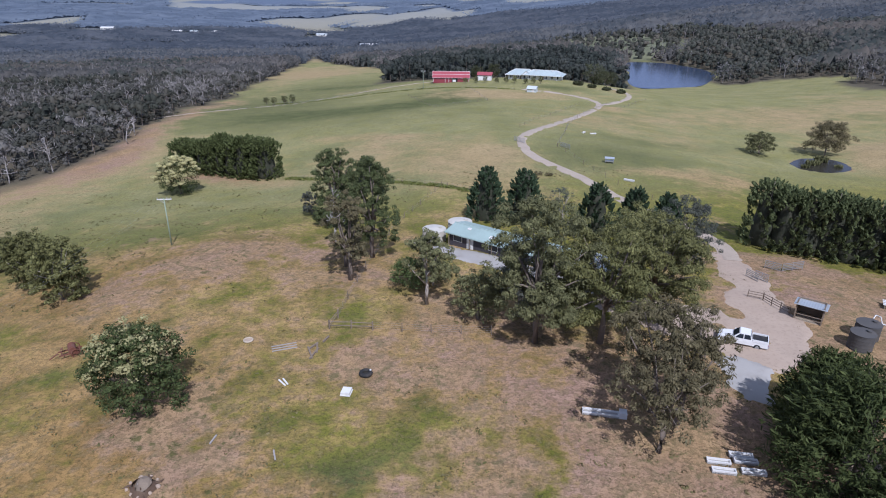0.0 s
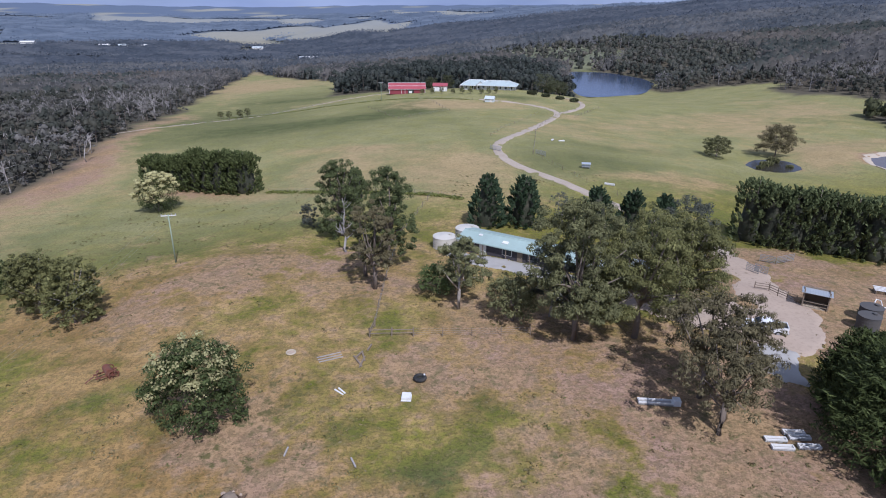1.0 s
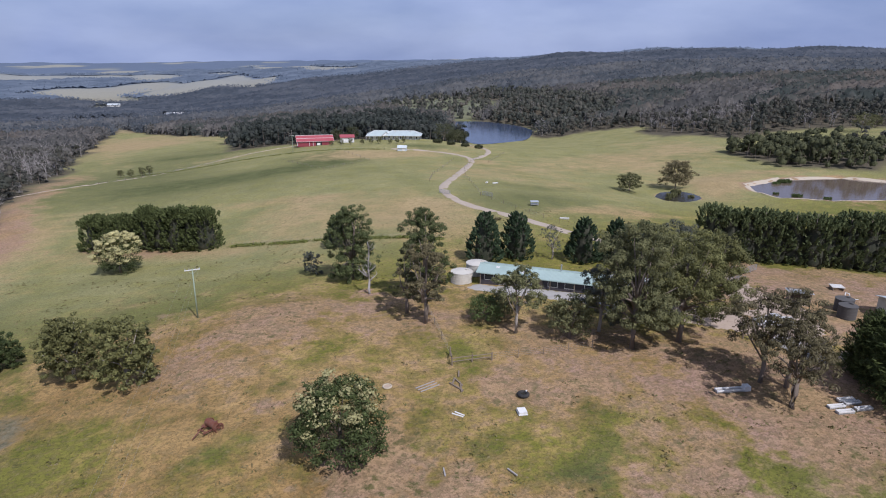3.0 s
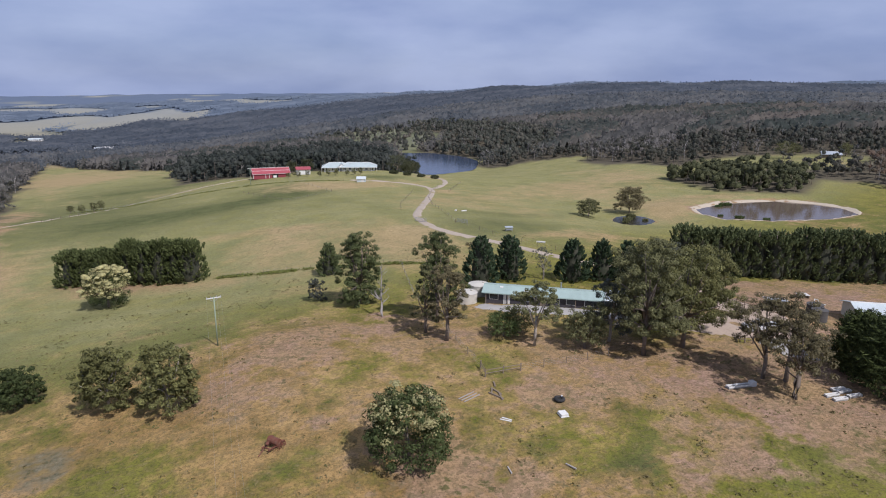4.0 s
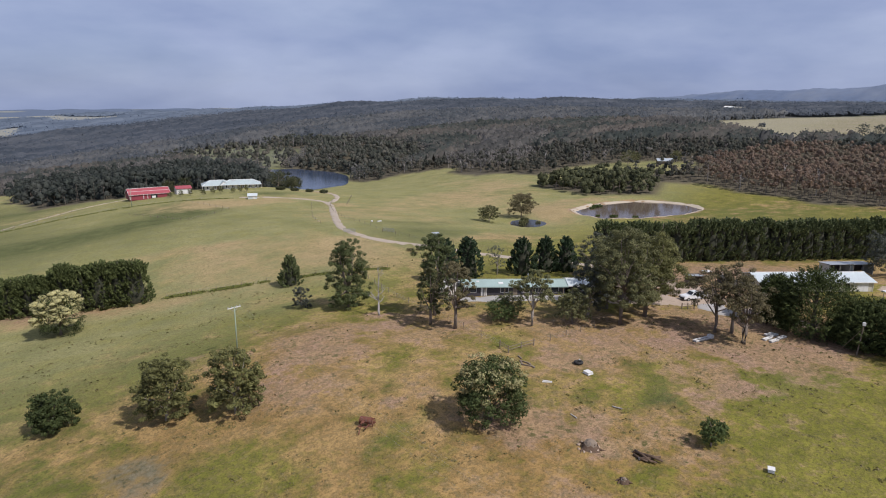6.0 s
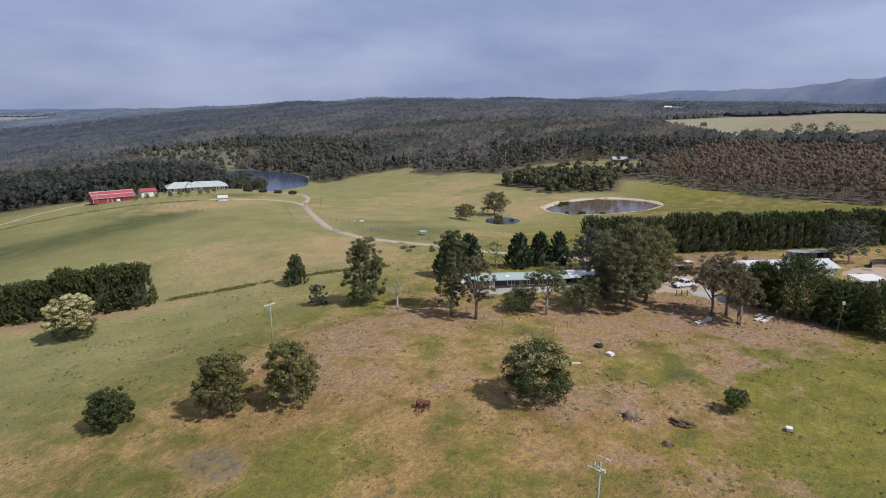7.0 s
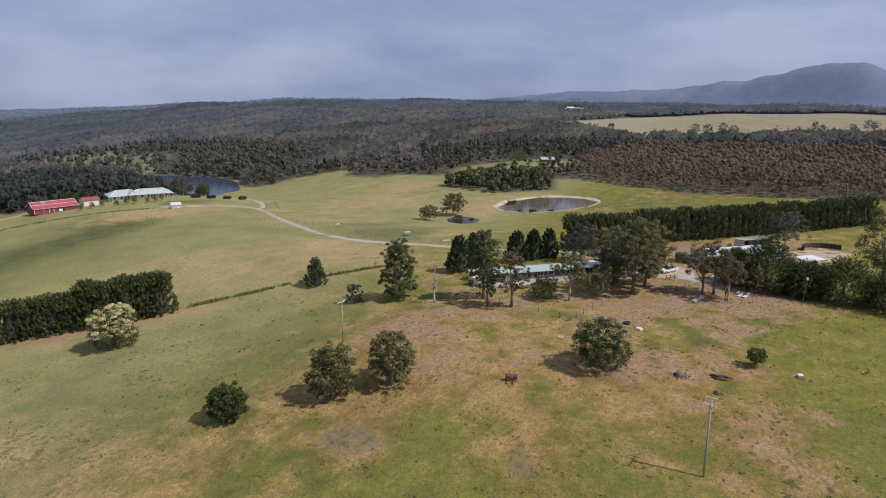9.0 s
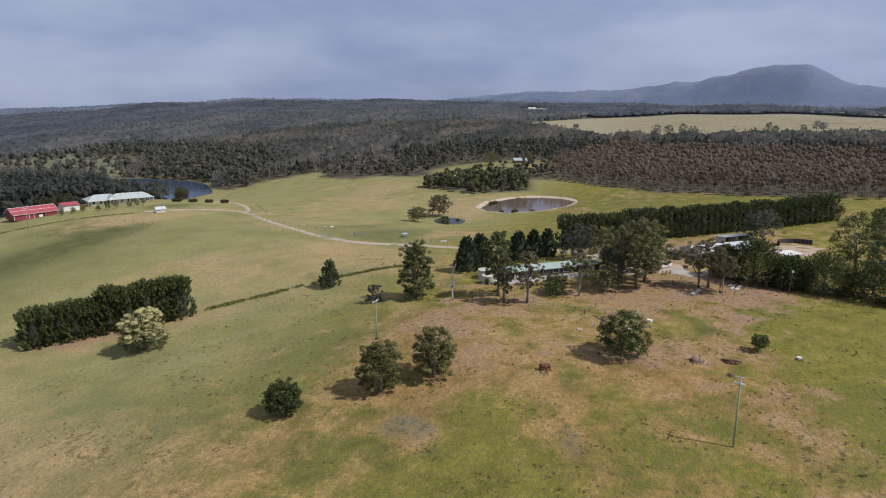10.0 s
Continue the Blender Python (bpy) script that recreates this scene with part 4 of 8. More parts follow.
class Shape:
    """Gathers boxes, tubes and plates for one mesh."""

    def __init__(self):
        self.v, self.f = [], []

    def box(self, c, s, rz=0.0, rx=0.0, ry=0.0):
        m = Euler((radians(rx), radians(ry), radians(rz))).to_matrix()
        k = len(self.v)
        for dz in (-0.5, 0.5):
            for dx, dy in ((-0.5, -0.5), (0.5, -0.5), (0.5, 0.5), (-0.5, 0.5)):
                self.v.append(Vector(c) + m @ Vector((dx * s[0], dy * s[1], dz * s[2])))
        for q in ((3, 2, 1, 0), (4, 5, 6, 7), (0, 1, 5, 4), (1, 2, 6, 5), (2, 3, 7, 6), (3, 0, 4, 7)):
            self.f.append([k + i for i in q])
        return self

    def tube(self, a, b, ra, rb, n=8, caps=True):
        a, b = Vector(a), Vector(b)
        q = (b - a).to_track_quat("Z", "Y")
        k = len(self.v)
        for p, r in ((a, ra), (b, rb)):
            for i in range(n):
                t = 2 * math.pi * i / n
                self.v.append(p + q @ Vector((r * math.cos(t), r * math.sin(t), 0)))
        for i in range(n):
            j = (i + 1) % n
            self.f.append([k + i, k + j, k + n + j, k + n + i])
        if caps:
            self.f.append([k + n - 1 - i for i in range(n)])
            self.f.append([k + n + i for i in range(n)])
        return self

    def bent(self, points, radii, n=7):
        """A tapering tube through several points."""
        pts = [Vector(p) for p in points]
        k = len(self.v)
        for i, (p, r) in enumerate(zip(pts, radii)):
            d = pts[min(i + 1, len(pts) - 1)] - pts[max(i - 1, 0)]
            q = d.to_track_quat("Z", "Y")
            for j in range(n):
                t = 2 * math.pi * j / n
                self.v.append(p + q @ Vector((r * math.cos(t), r * math.sin(t), 0)))
        for i in range(len(pts) - 1):
            for j in range(n):
                a, b = k + i * n + j, k + i * n + (j + 1) % n
                self.f.append([a, b, b + n, a + n])
        self.f.append([k + n - 1 - j for j in range(n)])
        self.f.append([k + (len(pts) - 1) * n + j for j in range(n)])
        return self

    def plate(self, pts, thick=0.06):
        """A flat outline with thickness along its normal."""
        p = [Vector(q) for q in pts]
        nrm = (p[1] - p[0]).cross(p[2] - p[0]).normalized() * thick
        k, n = len(self.v), len(p)
        self.v += p + [q - nrm for q in p]
        self.f.append([k + i for i in range(n)])
        self.f.append([k + 2 * n - 1 - i for i in range(n)])
        for i in range(n):
            j = (i + 1) % n
            self.f.append([k + j, k + i, k + n + i, k + n + j])
        return self

    def mesh(self, name, material, soft=False):
        return mesh_from(name, self.v, self.f, [material], soft)


def part(name, shape, material, parent, label="", soft=False):
    """One mesh object under a thing or a part."""
    ob = new(name, shape.mesh(name, material, soft) if isinstance(shape, Shape) else shape)
    ob.parent = parent
    if label:
        ob["label"] = label
    return ob


def thing(name, x, y, z=None, rz=0.0, label="", category="", group=""):
    ob = new(name)
    ob.empty_display_size = 0.3
    ob.matrix_basis = pose(x, y, ground_z(x, y) if z is None else z, 0, 0, rz)
    return tagged(ob, label, category, group)


def crown_mesh(name, rng, centres, radii, n, size, material, aspect=0.6, droop=0.0, out=0.9, inner=0.55, lift=0.45, tufts=9, fine=False, squash=0.75):
    """Sprays on small tufts that sit on the given lumps."""
    n, size = int(n * 1.5), size * 0.68
    if tufts:
        p, d = on_balls(rng, centres, radii, len(centres) * tufts, 0.75)
        keep = d[:, 2] > -0.75
        p, d = p[keep], d[keep]
        r = np.mean(np.asarray(radii)[:, 0]) * rng.uniform(0.26, 0.5, len(p))
        small = np.stack([r, r, r * squash], 1)
        q, e = on_balls(rng, p, small, int(n * (0.95 if fine else 0.82)), 0.6)
        q2, e2 = on_balls(rng, centres, np.asarray(radii) * 0.8, n - len(q), 0.3)
        p, d = np.vstack([q, q2]), np.vstack([e, e2])
    else:
        p, d = on_balls(rng, centres, radii, n, inner)
    nrm = d * 1.3 + rng.normal(size=d.shape) * 0.24 + np.array([0, 0, lift])
    return mesh_from(name, sprays(rng, p, nrm, size, aspect, droop, d * np.array([1, 1, 0.5]) if fine else None), quads(len(p)), [material])


def limbs(shape, rng, foot, tops, r, n=7):
    """A trunk that splits towards the given tops."""
    tops = [Vector(t) for t in tops]
    mid = sum(tops, Vector()) / len(tops)
    fork = Vector((mid.x * 0.4, mid.y * 0.4, mid.z * 0.66))
    shape.bent([foot, Vector(foot) + Vector((rng.uniform(-.15, .15), rng.uniform(-.15, .15), fork.z * 0.45)), fork], [r * 1.25, r, r * 0.8], n)
    for t in tops[::2] if len(tops) > 9 else tops:
        k = rng.uniform(0.35, 0.75)
        a = Vector(foot).lerp(fork, 0.55 + 0.45 * rng.uniform())
        m = a.lerp(t, k) + Vector((rng.uniform(-.4, .4), rng.uniform(-.4, .4), rng.uniform(0, .5)))
        shape.bent([a, m, t], [r * 0.5, r * 0.32, r * 0.1], 5)


def gum(x, y, h, w, seed, leaf, label, bark=None, base=0.35, clumps=16, n=5200, size=0.42, group="gum trees", name="gum_tree", stems=1, flat=0.82):
    """A eucalypt: open, clumped crown on forked limbs."""
    rng = np.random.RandomState(seed)
    ob = thing(name, x, y, None, 0, label, "tree", group)
    cs, rs = [], []
    clumps = int(clumps * 1.35)
    for i in range(clumps):
        t = (i + 0.5) / clumps
        z = h * (base + (0.93 - base) * t)
        # widest a little above the middle
        reach = w / 2 * (0.35 + 0.65 * math.sin(math.pi * min(1, 0.22 + 0.72 * t))) * rng.uniform(0.4, 0.9)
        a = i * 2.4 + rng.uniform(-.5, .5)
        r = w * rng.uniform(0.125, 0.2)
        cs.append((reach * math.cos(a), reach * math.sin(a), z - r * 0.2))
        rs.append((r, r, r * flat))
    cs.append((0, 0, h * 0.9))
    rs.append((w * 0.16, w * 0.16, h * 0.1))
    s = Shape()
    for k in range(stems):
        foot = (0, 0, -0.3) if k == 0 else (rng.uniform(-.8, .8), rng.uniform(-.8, .8), -0.3)
        limbs(s, rng, foot, [c for i, c in enumerate(cs) if i % stems == k], 0.018 * h + 0.05)
    part("trunk", s, bark or M_BARK, ob, "", True)
    part("crown", crown_mesh("crown", rng, cs, rs, int(n * 1.55), size * 1.15, leaf, 0.32, 0.8, inner=0.35, lift=0.8, tufts=7, fine=True, squash=0.66), None, ob)
    return ob


def dense_tree(x, y, h, w, seed, leaf, label, base=0.08, n=6500, size=0.38, blossom=None, share=0.16, name="tree", group="", lumps=26, bark=None, bloom=-0.6):
    """A thick, rounded tree: many lumps on an egg-shaped body."""
    rng = np.random.RandomState(seed)
    ob = thing(name, x, y, None, 0, label, "tree" if h > 5 else "shrub", group)
    mid, half = h * (1 + base) / 2, h * (1 - base) / 2
    cs, rs = [], []
    for i in range(lumps):
        t = (i + 0.5) / lumps * 1.85 - 0.93
        a = i * 2.4 + rng.uniform(-.4, .4)
        k = max(math.sqrt(max(0.05, 1 - t * t)) * (1 - 0.12 * t), 0.86 if t < -0.2 else 0)
        r = w * rng.uniform(0.13, 0.2)
        cs.append(((w / 2 - r) * k * math.cos(a), (w / 2 - r) * k * math.sin(a), mid + (half - r * 0.8) * t))
        rs.append((r, r, r * 0.85))
    cs.append((0, 0, mid))
    rs.append((w * 0.36, w * 0.36, half * 0.78))
    s = Shape()
    limbs(s, rng, (0, 0, -0.3), [cs[i] for i in range(0, lumps, 3)], 0.02 * h + 0.06)
    part("trunk", s, bark or M_BARK, ob, "", True)
    part("crown", crown_mesh("crown", rng, cs, rs, n, size * 1.2, leaf, 0.36, 0.0, lift=0.4, tufts=7, squash=0.62), None, ob)
    if blossom:
        top = [i for i, c in enumerate(cs[:-1]) if c[2] > mid + half * bloom]
        k = int(n * share)
        part("blossom", crown_mesh("blossom", rng, [cs[i] for i in top], [tuple(1.04 * q for q in rs[i]) for i in top], k, size * 0.8, blossom, 0.8, 0, inner=0.9, lift=0.7, tufts=4, squash=0.5), None, ob, "clusters of cream-yellow flowers")
    return ob


def conifer(x, y, h, w, seed, leaf, label, base=0.04, n=4200, size=0.55, name="conifer", group="", full=0.75, inner=0.56, row=None):
    """A conifer or cypress: upswept sprays on a cone, with ragged branch tips."""
    rng = np.random.RandomState(seed)
    ob = thing(name, x, y, None, rng.uniform(0, 360) if row is None else row, label, "tree", group)
    shape = lambda t: np.power(np.clip(1 - t, 0, 1), full) * np.clip(0.8 + t * 3, 0, 1)
    # upswept plumes, pointed like flames, spread evenly over the outside
    nb = max(60, n // 22)
    bt = (np.arange(nb) + rng.uniform(0, 1, nb)) / nb
    bt = bt ** (0.85 + 0.3 * (1 - full))
    ba = rng.uniform(0, 6.2832, nb)
    br = w / 2 * shape(bt) * rng.uniform(0.82, 1.02, nb)
    if row is not None:
        # a broad flat head: plumes all over the top as well
        head = rng.uniform(0, 1, nb) < 0.3
        hr = np.sqrt(rng.uniform(0, 1, nb))
        bt = np.where(head, 1.0 - 0.2 * hr ** 2.5 + rng.uniform(-.03, .03, nb), bt)
        br = np.where(head, w / 2 * 0.92 * hr, br)
    k = rng.randint(0, nb, n)
    a = ba[k]
    rise = 0.75 + 0.7 * bt[k]
    way = np.stack([np.cos(a), np.sin(a), rise], 1)
    way /= np.linalg.norm(way, axis=1)[:, None]
    q = rng.normal(size=(n, 3))
    q -= way * (q * way).sum(1)[:, None]
    q /= np.linalg.norm(q, axis=1)[:, None] + 1e-9
    u = rng.uniform(0, 1, n) ** 0.8
    long = (0.42 + 0.085 * w) * rng.uniform(0.7, 1.3, nb)[k]
    fat = (0.12 + 0.046 * w) * (1.05 - u) ** 0.6 * rng.uniform(0.5, 1, n)
    p = np.stack([br[k] * np.cos(a), br[k] * np.sin(a), h * (base + (0.93 - base) * bt[k])], 1) + way * (long * (u - 0.45))[:, None] + q * fat[:, None]
    p[:, 2] = np.maximum(p[:, 2], 0.08)
    nrm = q * 1.2 + np.array([0, 0, 0.45]) + rng.normal(size=q.shape) * 0.22
    # in a row the crown is crowded: narrow along the row
    narrow = np.array([1.0 if row is None else 0.85, 1.0, 1.0])
    p = p * narrow
    # a thick inner mass; its dark colour stands for shade within the crown
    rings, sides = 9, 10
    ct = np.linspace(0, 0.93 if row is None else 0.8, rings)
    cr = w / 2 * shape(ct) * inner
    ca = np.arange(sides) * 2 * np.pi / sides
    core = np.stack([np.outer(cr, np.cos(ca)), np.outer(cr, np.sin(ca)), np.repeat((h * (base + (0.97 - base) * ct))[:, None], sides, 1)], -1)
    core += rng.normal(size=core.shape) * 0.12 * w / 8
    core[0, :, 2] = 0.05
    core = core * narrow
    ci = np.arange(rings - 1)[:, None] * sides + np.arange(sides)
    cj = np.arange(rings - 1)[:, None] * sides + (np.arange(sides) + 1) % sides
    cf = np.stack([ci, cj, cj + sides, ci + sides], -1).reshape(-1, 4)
    part("crown", mesh_from("crown", sprays(rng, p, nrm, size * 1.25, 0.42, -0.4, way), quads(n), [leaf]), None, ob)
    part("inner_crown", mesh_from("inner_crown", core.reshape(-1, 3), cf, [M_CROWN_SHADE]), None, ob, "inner twig mass coloured dark to stand for shade")
    s = Shape()
    s.bent([(0, 0, -0.3), (0, 0, h * 0.5), (0.05, 0, h * 0.97)], [0.02 * h + 0.05, 0.012 * h + 0.03, 0.03], 7)
    for k in range(14):
        zz, aa = h * rng.uniform(0.1, 0.8), rng.uniform(0, 6.28)
        rr = w / 2 * 0.8 * (1 - zz / h)
        s.bent([(0, 0, zz), (rr * 0.6 * math.cos(aa), rr * 0.6 * math.sin(aa), zz + 0.1), (rr * math.cos(aa), rr * math.sin(aa), zz + 0.6)], [0.07, 0.05, 0.02], 4)
    part("trunk", s, M_BARK, ob, "", True)
    return ob


def spreading_cypress(x, y, h, w, seed, label, n=8000, size=0.36, group="windbreak cypresses"):
    """An old cypress: a broad dome of layered, upswept branches with feathery tips."""
    rng = np.random.RandomState(seed)
    ob = thing("cypress", x, y, None, 0, label, "tree", group)
    nb = n // 26
    t = (np.arange(nb) + rng.uniform(0, 1, nb)) / nb
    a = np.arange(nb) * 2.39996 + rng.uniform(-.4, .4, nb)
    reach = w / 2 * np.sqrt(np.clip(1 - (np.maximum(t - 0.18, 0) / 0.84) ** 2, 0, 1)) * (0.9 + 0.1 * np.minimum(t / 0.2, 1)) * rng.uniform(0.78, 1.08, nb)
    tip = np.stack([reach * np.cos(a), reach * np.sin(a), h * (0.06 + 0.88 * t) + rng.uniform(-.3, .5, nb)], 1)
    way = np.stack([np.cos(a), np.sin(a), 0.25 + 0.9 * t], 1)
    way /= np.linalg.norm(way, axis=1)[:, None]
    k = rng.randint(0, nb, n)
    back = rng.uniform(0, 1, n) ** 1.3 * (0.9 + 0.16 * w)
    q = rng.normal(size=(n, 3))
    q /= np.linalg.norm(q, axis=1)[:, None]
    thick = 0.22 + 0.45 * np.minimum(back, 1.4)
    p = tip[k] - way[k] * back[:, None] + q * (thick * rng.uniform(0.3, 1, n))[:, None] * np.array([1, 1, 0.6])
    p[:, 2] = np.maximum(p[:, 2], 0.1)
    nrm = q * 0.8 + way[k] * 0.35 + np.array([0, 0, 0.5]) + rng.normal(size=q.shape) * 0.3
    part("crown", mesh_from("crown", sprays(rng, p, nrm, size * 1.7, 0.2, -0.4, way[k]), quads(n), [M_OLD_CYPRESS]), None, ob)
    s = Shape()
    s.bent([(0, 0, -0.3), (0.2, 0.1, h * 0.45), (0, 0, h * 0.85)], [0.45, 0.3, 0.08], 8)
    for i in range(0, nb, max(1, nb // 9)):
        b = Vector(tip[i])
        root = Vector((0.1, 0.05, max(0.6, b.z * 0.62)))
        s.bent([root, root.lerp(b, 0.5) + Vector((0, 0, -0.15)), root.lerp(b, 0.9)], [0.13, 0.08, 0.03], 5)
    part("trunk", s, M_BARK, ob, "", True)
    return ob


def bare_tree(x, y, h, w, seed, label, name="dead_tree", material=None, twigs=3, r=0.26, group="", stem=0.5):
    """A leafless tree: forks that fork again."""
    rng = np.random.RandomState(seed)
    ob = thing(name, x, y, None, 0, label, "dead tree", group)
    trunk, branches = Shape(), Shape()

    def grow(s, a, way, length, r, depth):
        b = a + way * length
        m = a.lerp(b, 0.5) + Vector(rng.normal(size=3) * length * 0.09)
        s.bent([a, m, b], [r, r * 0.8, r * 0.6], 6 if depth > 1 else 4)
        if depth:
            for _ in range(2 + (rng.uniform() < 0.5)):
                q = (way + Vector(rng.normal(size=3) * 0.55 * min(1.3, w / h * 2))).normalized()
                q.z = max(q.z, 0.08)
                grow(branches, m.lerp(b, rng.uniform(0.2, 1)), q, length * rng.uniform(0.5, 0.75) * (0.5 / stem if depth == twigs else 1), r * 0.55, depth - 1)

    grow(trunk, Vector((0, 0, -0.3)), Vector((0.05, 0.03, 1)).normalized(), h * stem, r, twigs)
    part("trunk", trunk, material or M_DEADWOOD, ob, "", True)
    part("branch_work", branches, material or M_DEADWOOD, ob, "", True)
    return ob


def dead_spire(x, y, h, seed, label, r=0.2, group=""):
    """A dead standing trunk with short broken side branches and twigs."""
    rng = np.random.RandomState(seed)
    ob = thing("dead_tree", x, y, None, 0, label, "dead tree", group)
    pts, rad = [], []
    p = Vector((0, 0, -0.3))
    for i in range(9):
        pts.append(p.copy())
        rad.append(r * (1 - 0.85 * i / 8))
        p += Vector((rng.normal() * 0.16, rng.normal() * 0.16, h / 8))
    part("trunk", Shape().bent(pts, rad, 8), M_DEADWOOD, ob, "", True)
    for i in range(17):
        k = rng.randint(2, 8)
        a = pts[k].lerp(pts[k + 1], rng.uniform())
        ang, n = rng.uniform(0, 6.28), rng.uniform(0.8, 2.4) * (1.15 - k / 10)
        s = Shape()
        b = a + Vector((math.cos(ang) * n, math.sin(ang) * n, n * rng.uniform(0.2, 1.0)))
        m = a.lerp(b, 0.5) + Vector((0, 0, -0.12))
        s.bent([a, m, b], [rad[k] * 0.5, rad[k] * 0.35, 0.02], 5)
        for _ in range(3):
            c = m.lerp(b, rng.uniform(0, 1))
            s.bent([c, c + Vector((rng.normal() * 0.35, rng.normal() * 0.35, rng.uniform(0.2, 0.8)))], [0.025, 0.01], 4)
        part("branch", s, M_DEADWOOD, ob, "", True)
    return ob


def forest(name, poly, holes, spacing, tall, wide, per, size, leaf, label, seed, stems=True, dead=0.0, tips=0.3, thin=None, low=0.2, lumps=4, sides=6, core=0.27):
    """A wood as one mass of many small trees: clumped crowns of sprays, and pale stems."""
    rng = np.random.RandomState(seed)
    p = np.array(poly, float)
    lo, hi = p.min(0), p.max(0)
    xs, ys = np.meshgrid(np.arange(lo[0], hi[0], spacing), np.arange(lo[1], hi[1], spacing))
    x = (xs + rng.uniform(-.45, .45, xs.shape) * spacing).ravel()
    y = (ys + rng.uniform(-.45, .45, ys.shape) * spacing).ravel()
    ok = edge_distance(poly, x, y) < -spacing * 0.1 + 1.5 * ragged(x, y, 25, seed)
    for hole in holes:
        ok &= edge_distance(hole, x, y) > 3 + (wander(x, y) if hole is FARM else 0)
    if thin is not None:
        ok &= thin(x, y, rng)
    x, y = x[ok], y[ok]
    m = len(x)
    z = height(x, y)
    h = rng.uniform(*tall, m) * (1 + 0.12 * ragged(x, y, 40, seed + 1))
    w = rng.uniform(*wide, m)
    # each tree: a few lumps round a leaning middle, thick within, fringed with sprays
    k = np.repeat(np.arange(m), per)
    j = rng.randint(0, lumps, len(k))
    la = rng.uniform(0, 6.28, (m, lumps))
    lr = rng.uniform(0.15, 0.45, (m, lumps))
    lz = rng.uniform(low, 0.92, (m, lumps))
    lz[:, 0], lr[:, 0] = 0.86, 0.08
    d = rng.normal(size=(len(k), 3))
    d[:, 2] = np.abs(d[:, 2]) * 1.1 - 0.25
    d /= np.linalg.norm(d, axis=1)[:, None]
    r = w[k] * 0.3 * rng.uniform(0.55, 1, len(k))
    c = np.stack([x[k] + w[k] * lr[k, j] * np.cos(la[k, j]), y[k] + w[k] * lr[k, j] * np.sin(la[k, j]), z[k] + h[k] * lz[k, j] - 0.15 * h[k]], 1)
    pts = c + d * r[:, None] * np.array([1, 1, 0.9])
    nrm = d * 1.2 + rng.normal(size=d.shape) * 0.3 + np.array([0, 0, 0.35])
    v = sprays(rng, pts, nrm, np.full(len(k), size), 0.75)
    tree_tint = np.clip(rng.uniform(0, 1, m) ** 2 * tips * 2, 0, 1)
    gone = rng.uniform(0, 1, m) < dead
    keep = ~gone[k] | (rng.uniform(0, 1, len(k)) < 0.12)
    keep4 = np.repeat(keep, 4)
    live = np.repeat(np.nonzero(~gone)[0], lumps)
    lj = np.tile(np.arange(lumps), int((~gone).sum()))
    lc = np.stack([x[live] + w[live] * lr[live, lj] * np.cos(la[live, lj]), y[live] + w[live] * lr[live, lj] * np.sin(la[live, lj]), z[live] + h[live] * lz[live, lj] - 0.15 * h[live]], 1)
    ring_z, ring_r = np.array([-0.55, 0.2, 0.92]), np.array([0.85, 0.95, 0.28])
    ca = np.arange(sides) * 2 * np.pi / sides
    unit = np.stack([np.outer(ring_r, np.cos(ca)), np.outer(ring_r, np.sin(ca)), np.repeat(ring_z[:, None], sides, 1)], -1).reshape(1, -1, 3)
    body = lc[:, None] + unit * (w[live] * core)[:, None, None] * rng.uniform(0.72, 1.22, (len(live), 3 * sides, 1))
    ci = (np.arange(2)[:, None] * sides + np.arange(sides)).ravel()
    cj = (np.arange(2)[:, None] * sides + (np.arange(sides) + 1) % sides).ravel()
    one = np.stack([ci, cj, cj + sides, ci + sides], 1)
    base_i = int(keep.sum()) * 4
    bodies = (base_i + np.arange(len(live))[:, None, None] * 3 * sides + one[None]).reshape(-1, 4)
    tint = np.concatenate([np.repeat(tree_tint[k][keep], 4), np.repeat(tree_tint[live], 3 * sides)])
    me = mesh_from(name, np.vstack([v[keep4], body.reshape(-1, 3)]), np.vstack([quads(int(keep.sum())), bodies]), [leaf], False, tint)
    tagged(new(name, me), label, "forest", kind="stuff")
    if stems:
        # three-sided stems; dead trees fork into crooked limbs
        sets = {False: ([], []), True: ([], [])}
        for i in range(m):
            bits = [(x[i], y[i], z[i] - 0.5, x[i] + rng.uniform(-.7, .7), y[i] + rng.uniform(-.7, .7), z[i] + h[i] * (0.7 + 0.12 * gone[i]), 0.14 + 0.07 * gone[i])]
            if gone[i]:
                bx0, by0, bz0 = bits[0][3:6]
                for _ in range(rng.randint(4, 8)):
                    u = rng.uniform(0.35, 0.9)
                    ax, ay, az = (bits[0][q] + (bits[0][q + 3] - bits[0][q]) * u for q in range(3))
                    ex, ey, ez = ax + rng.normal() * 2.0, ay + rng.normal() * 2.0, az + rng.uniform(1.0, 3.2)
                    bits.append((ax, ay, az, ex, ey, ez, 0.15))
                    for _ in range(2):
                        bits.append((ex, ey, ez, ex + rng.normal() * 1.0, ey + rng.normal() * 1.0, ez + rng.uniform(0.3, 2.0), 0.09))
            V, F = sets[bool(gone[i])]
            for ax, ay, az, bx, by, bz, rr in bits:
                q = len(V)
                for px, py, pz, k2 in ((ax, ay, az, rr), (bx, by, bz, rr * 0.5)):
                    V += [(px + k2, py, pz), (px - k2 * 0.5, py + k2 * 0.87, pz), (px - k2 * 0.5, py - k2 * 0.87, pz)]
                F += [(q, q + 1, q + 4, q + 3), (q + 1, q + 2, q + 5, q + 4), (q + 2, q, q + 3, q + 5)]
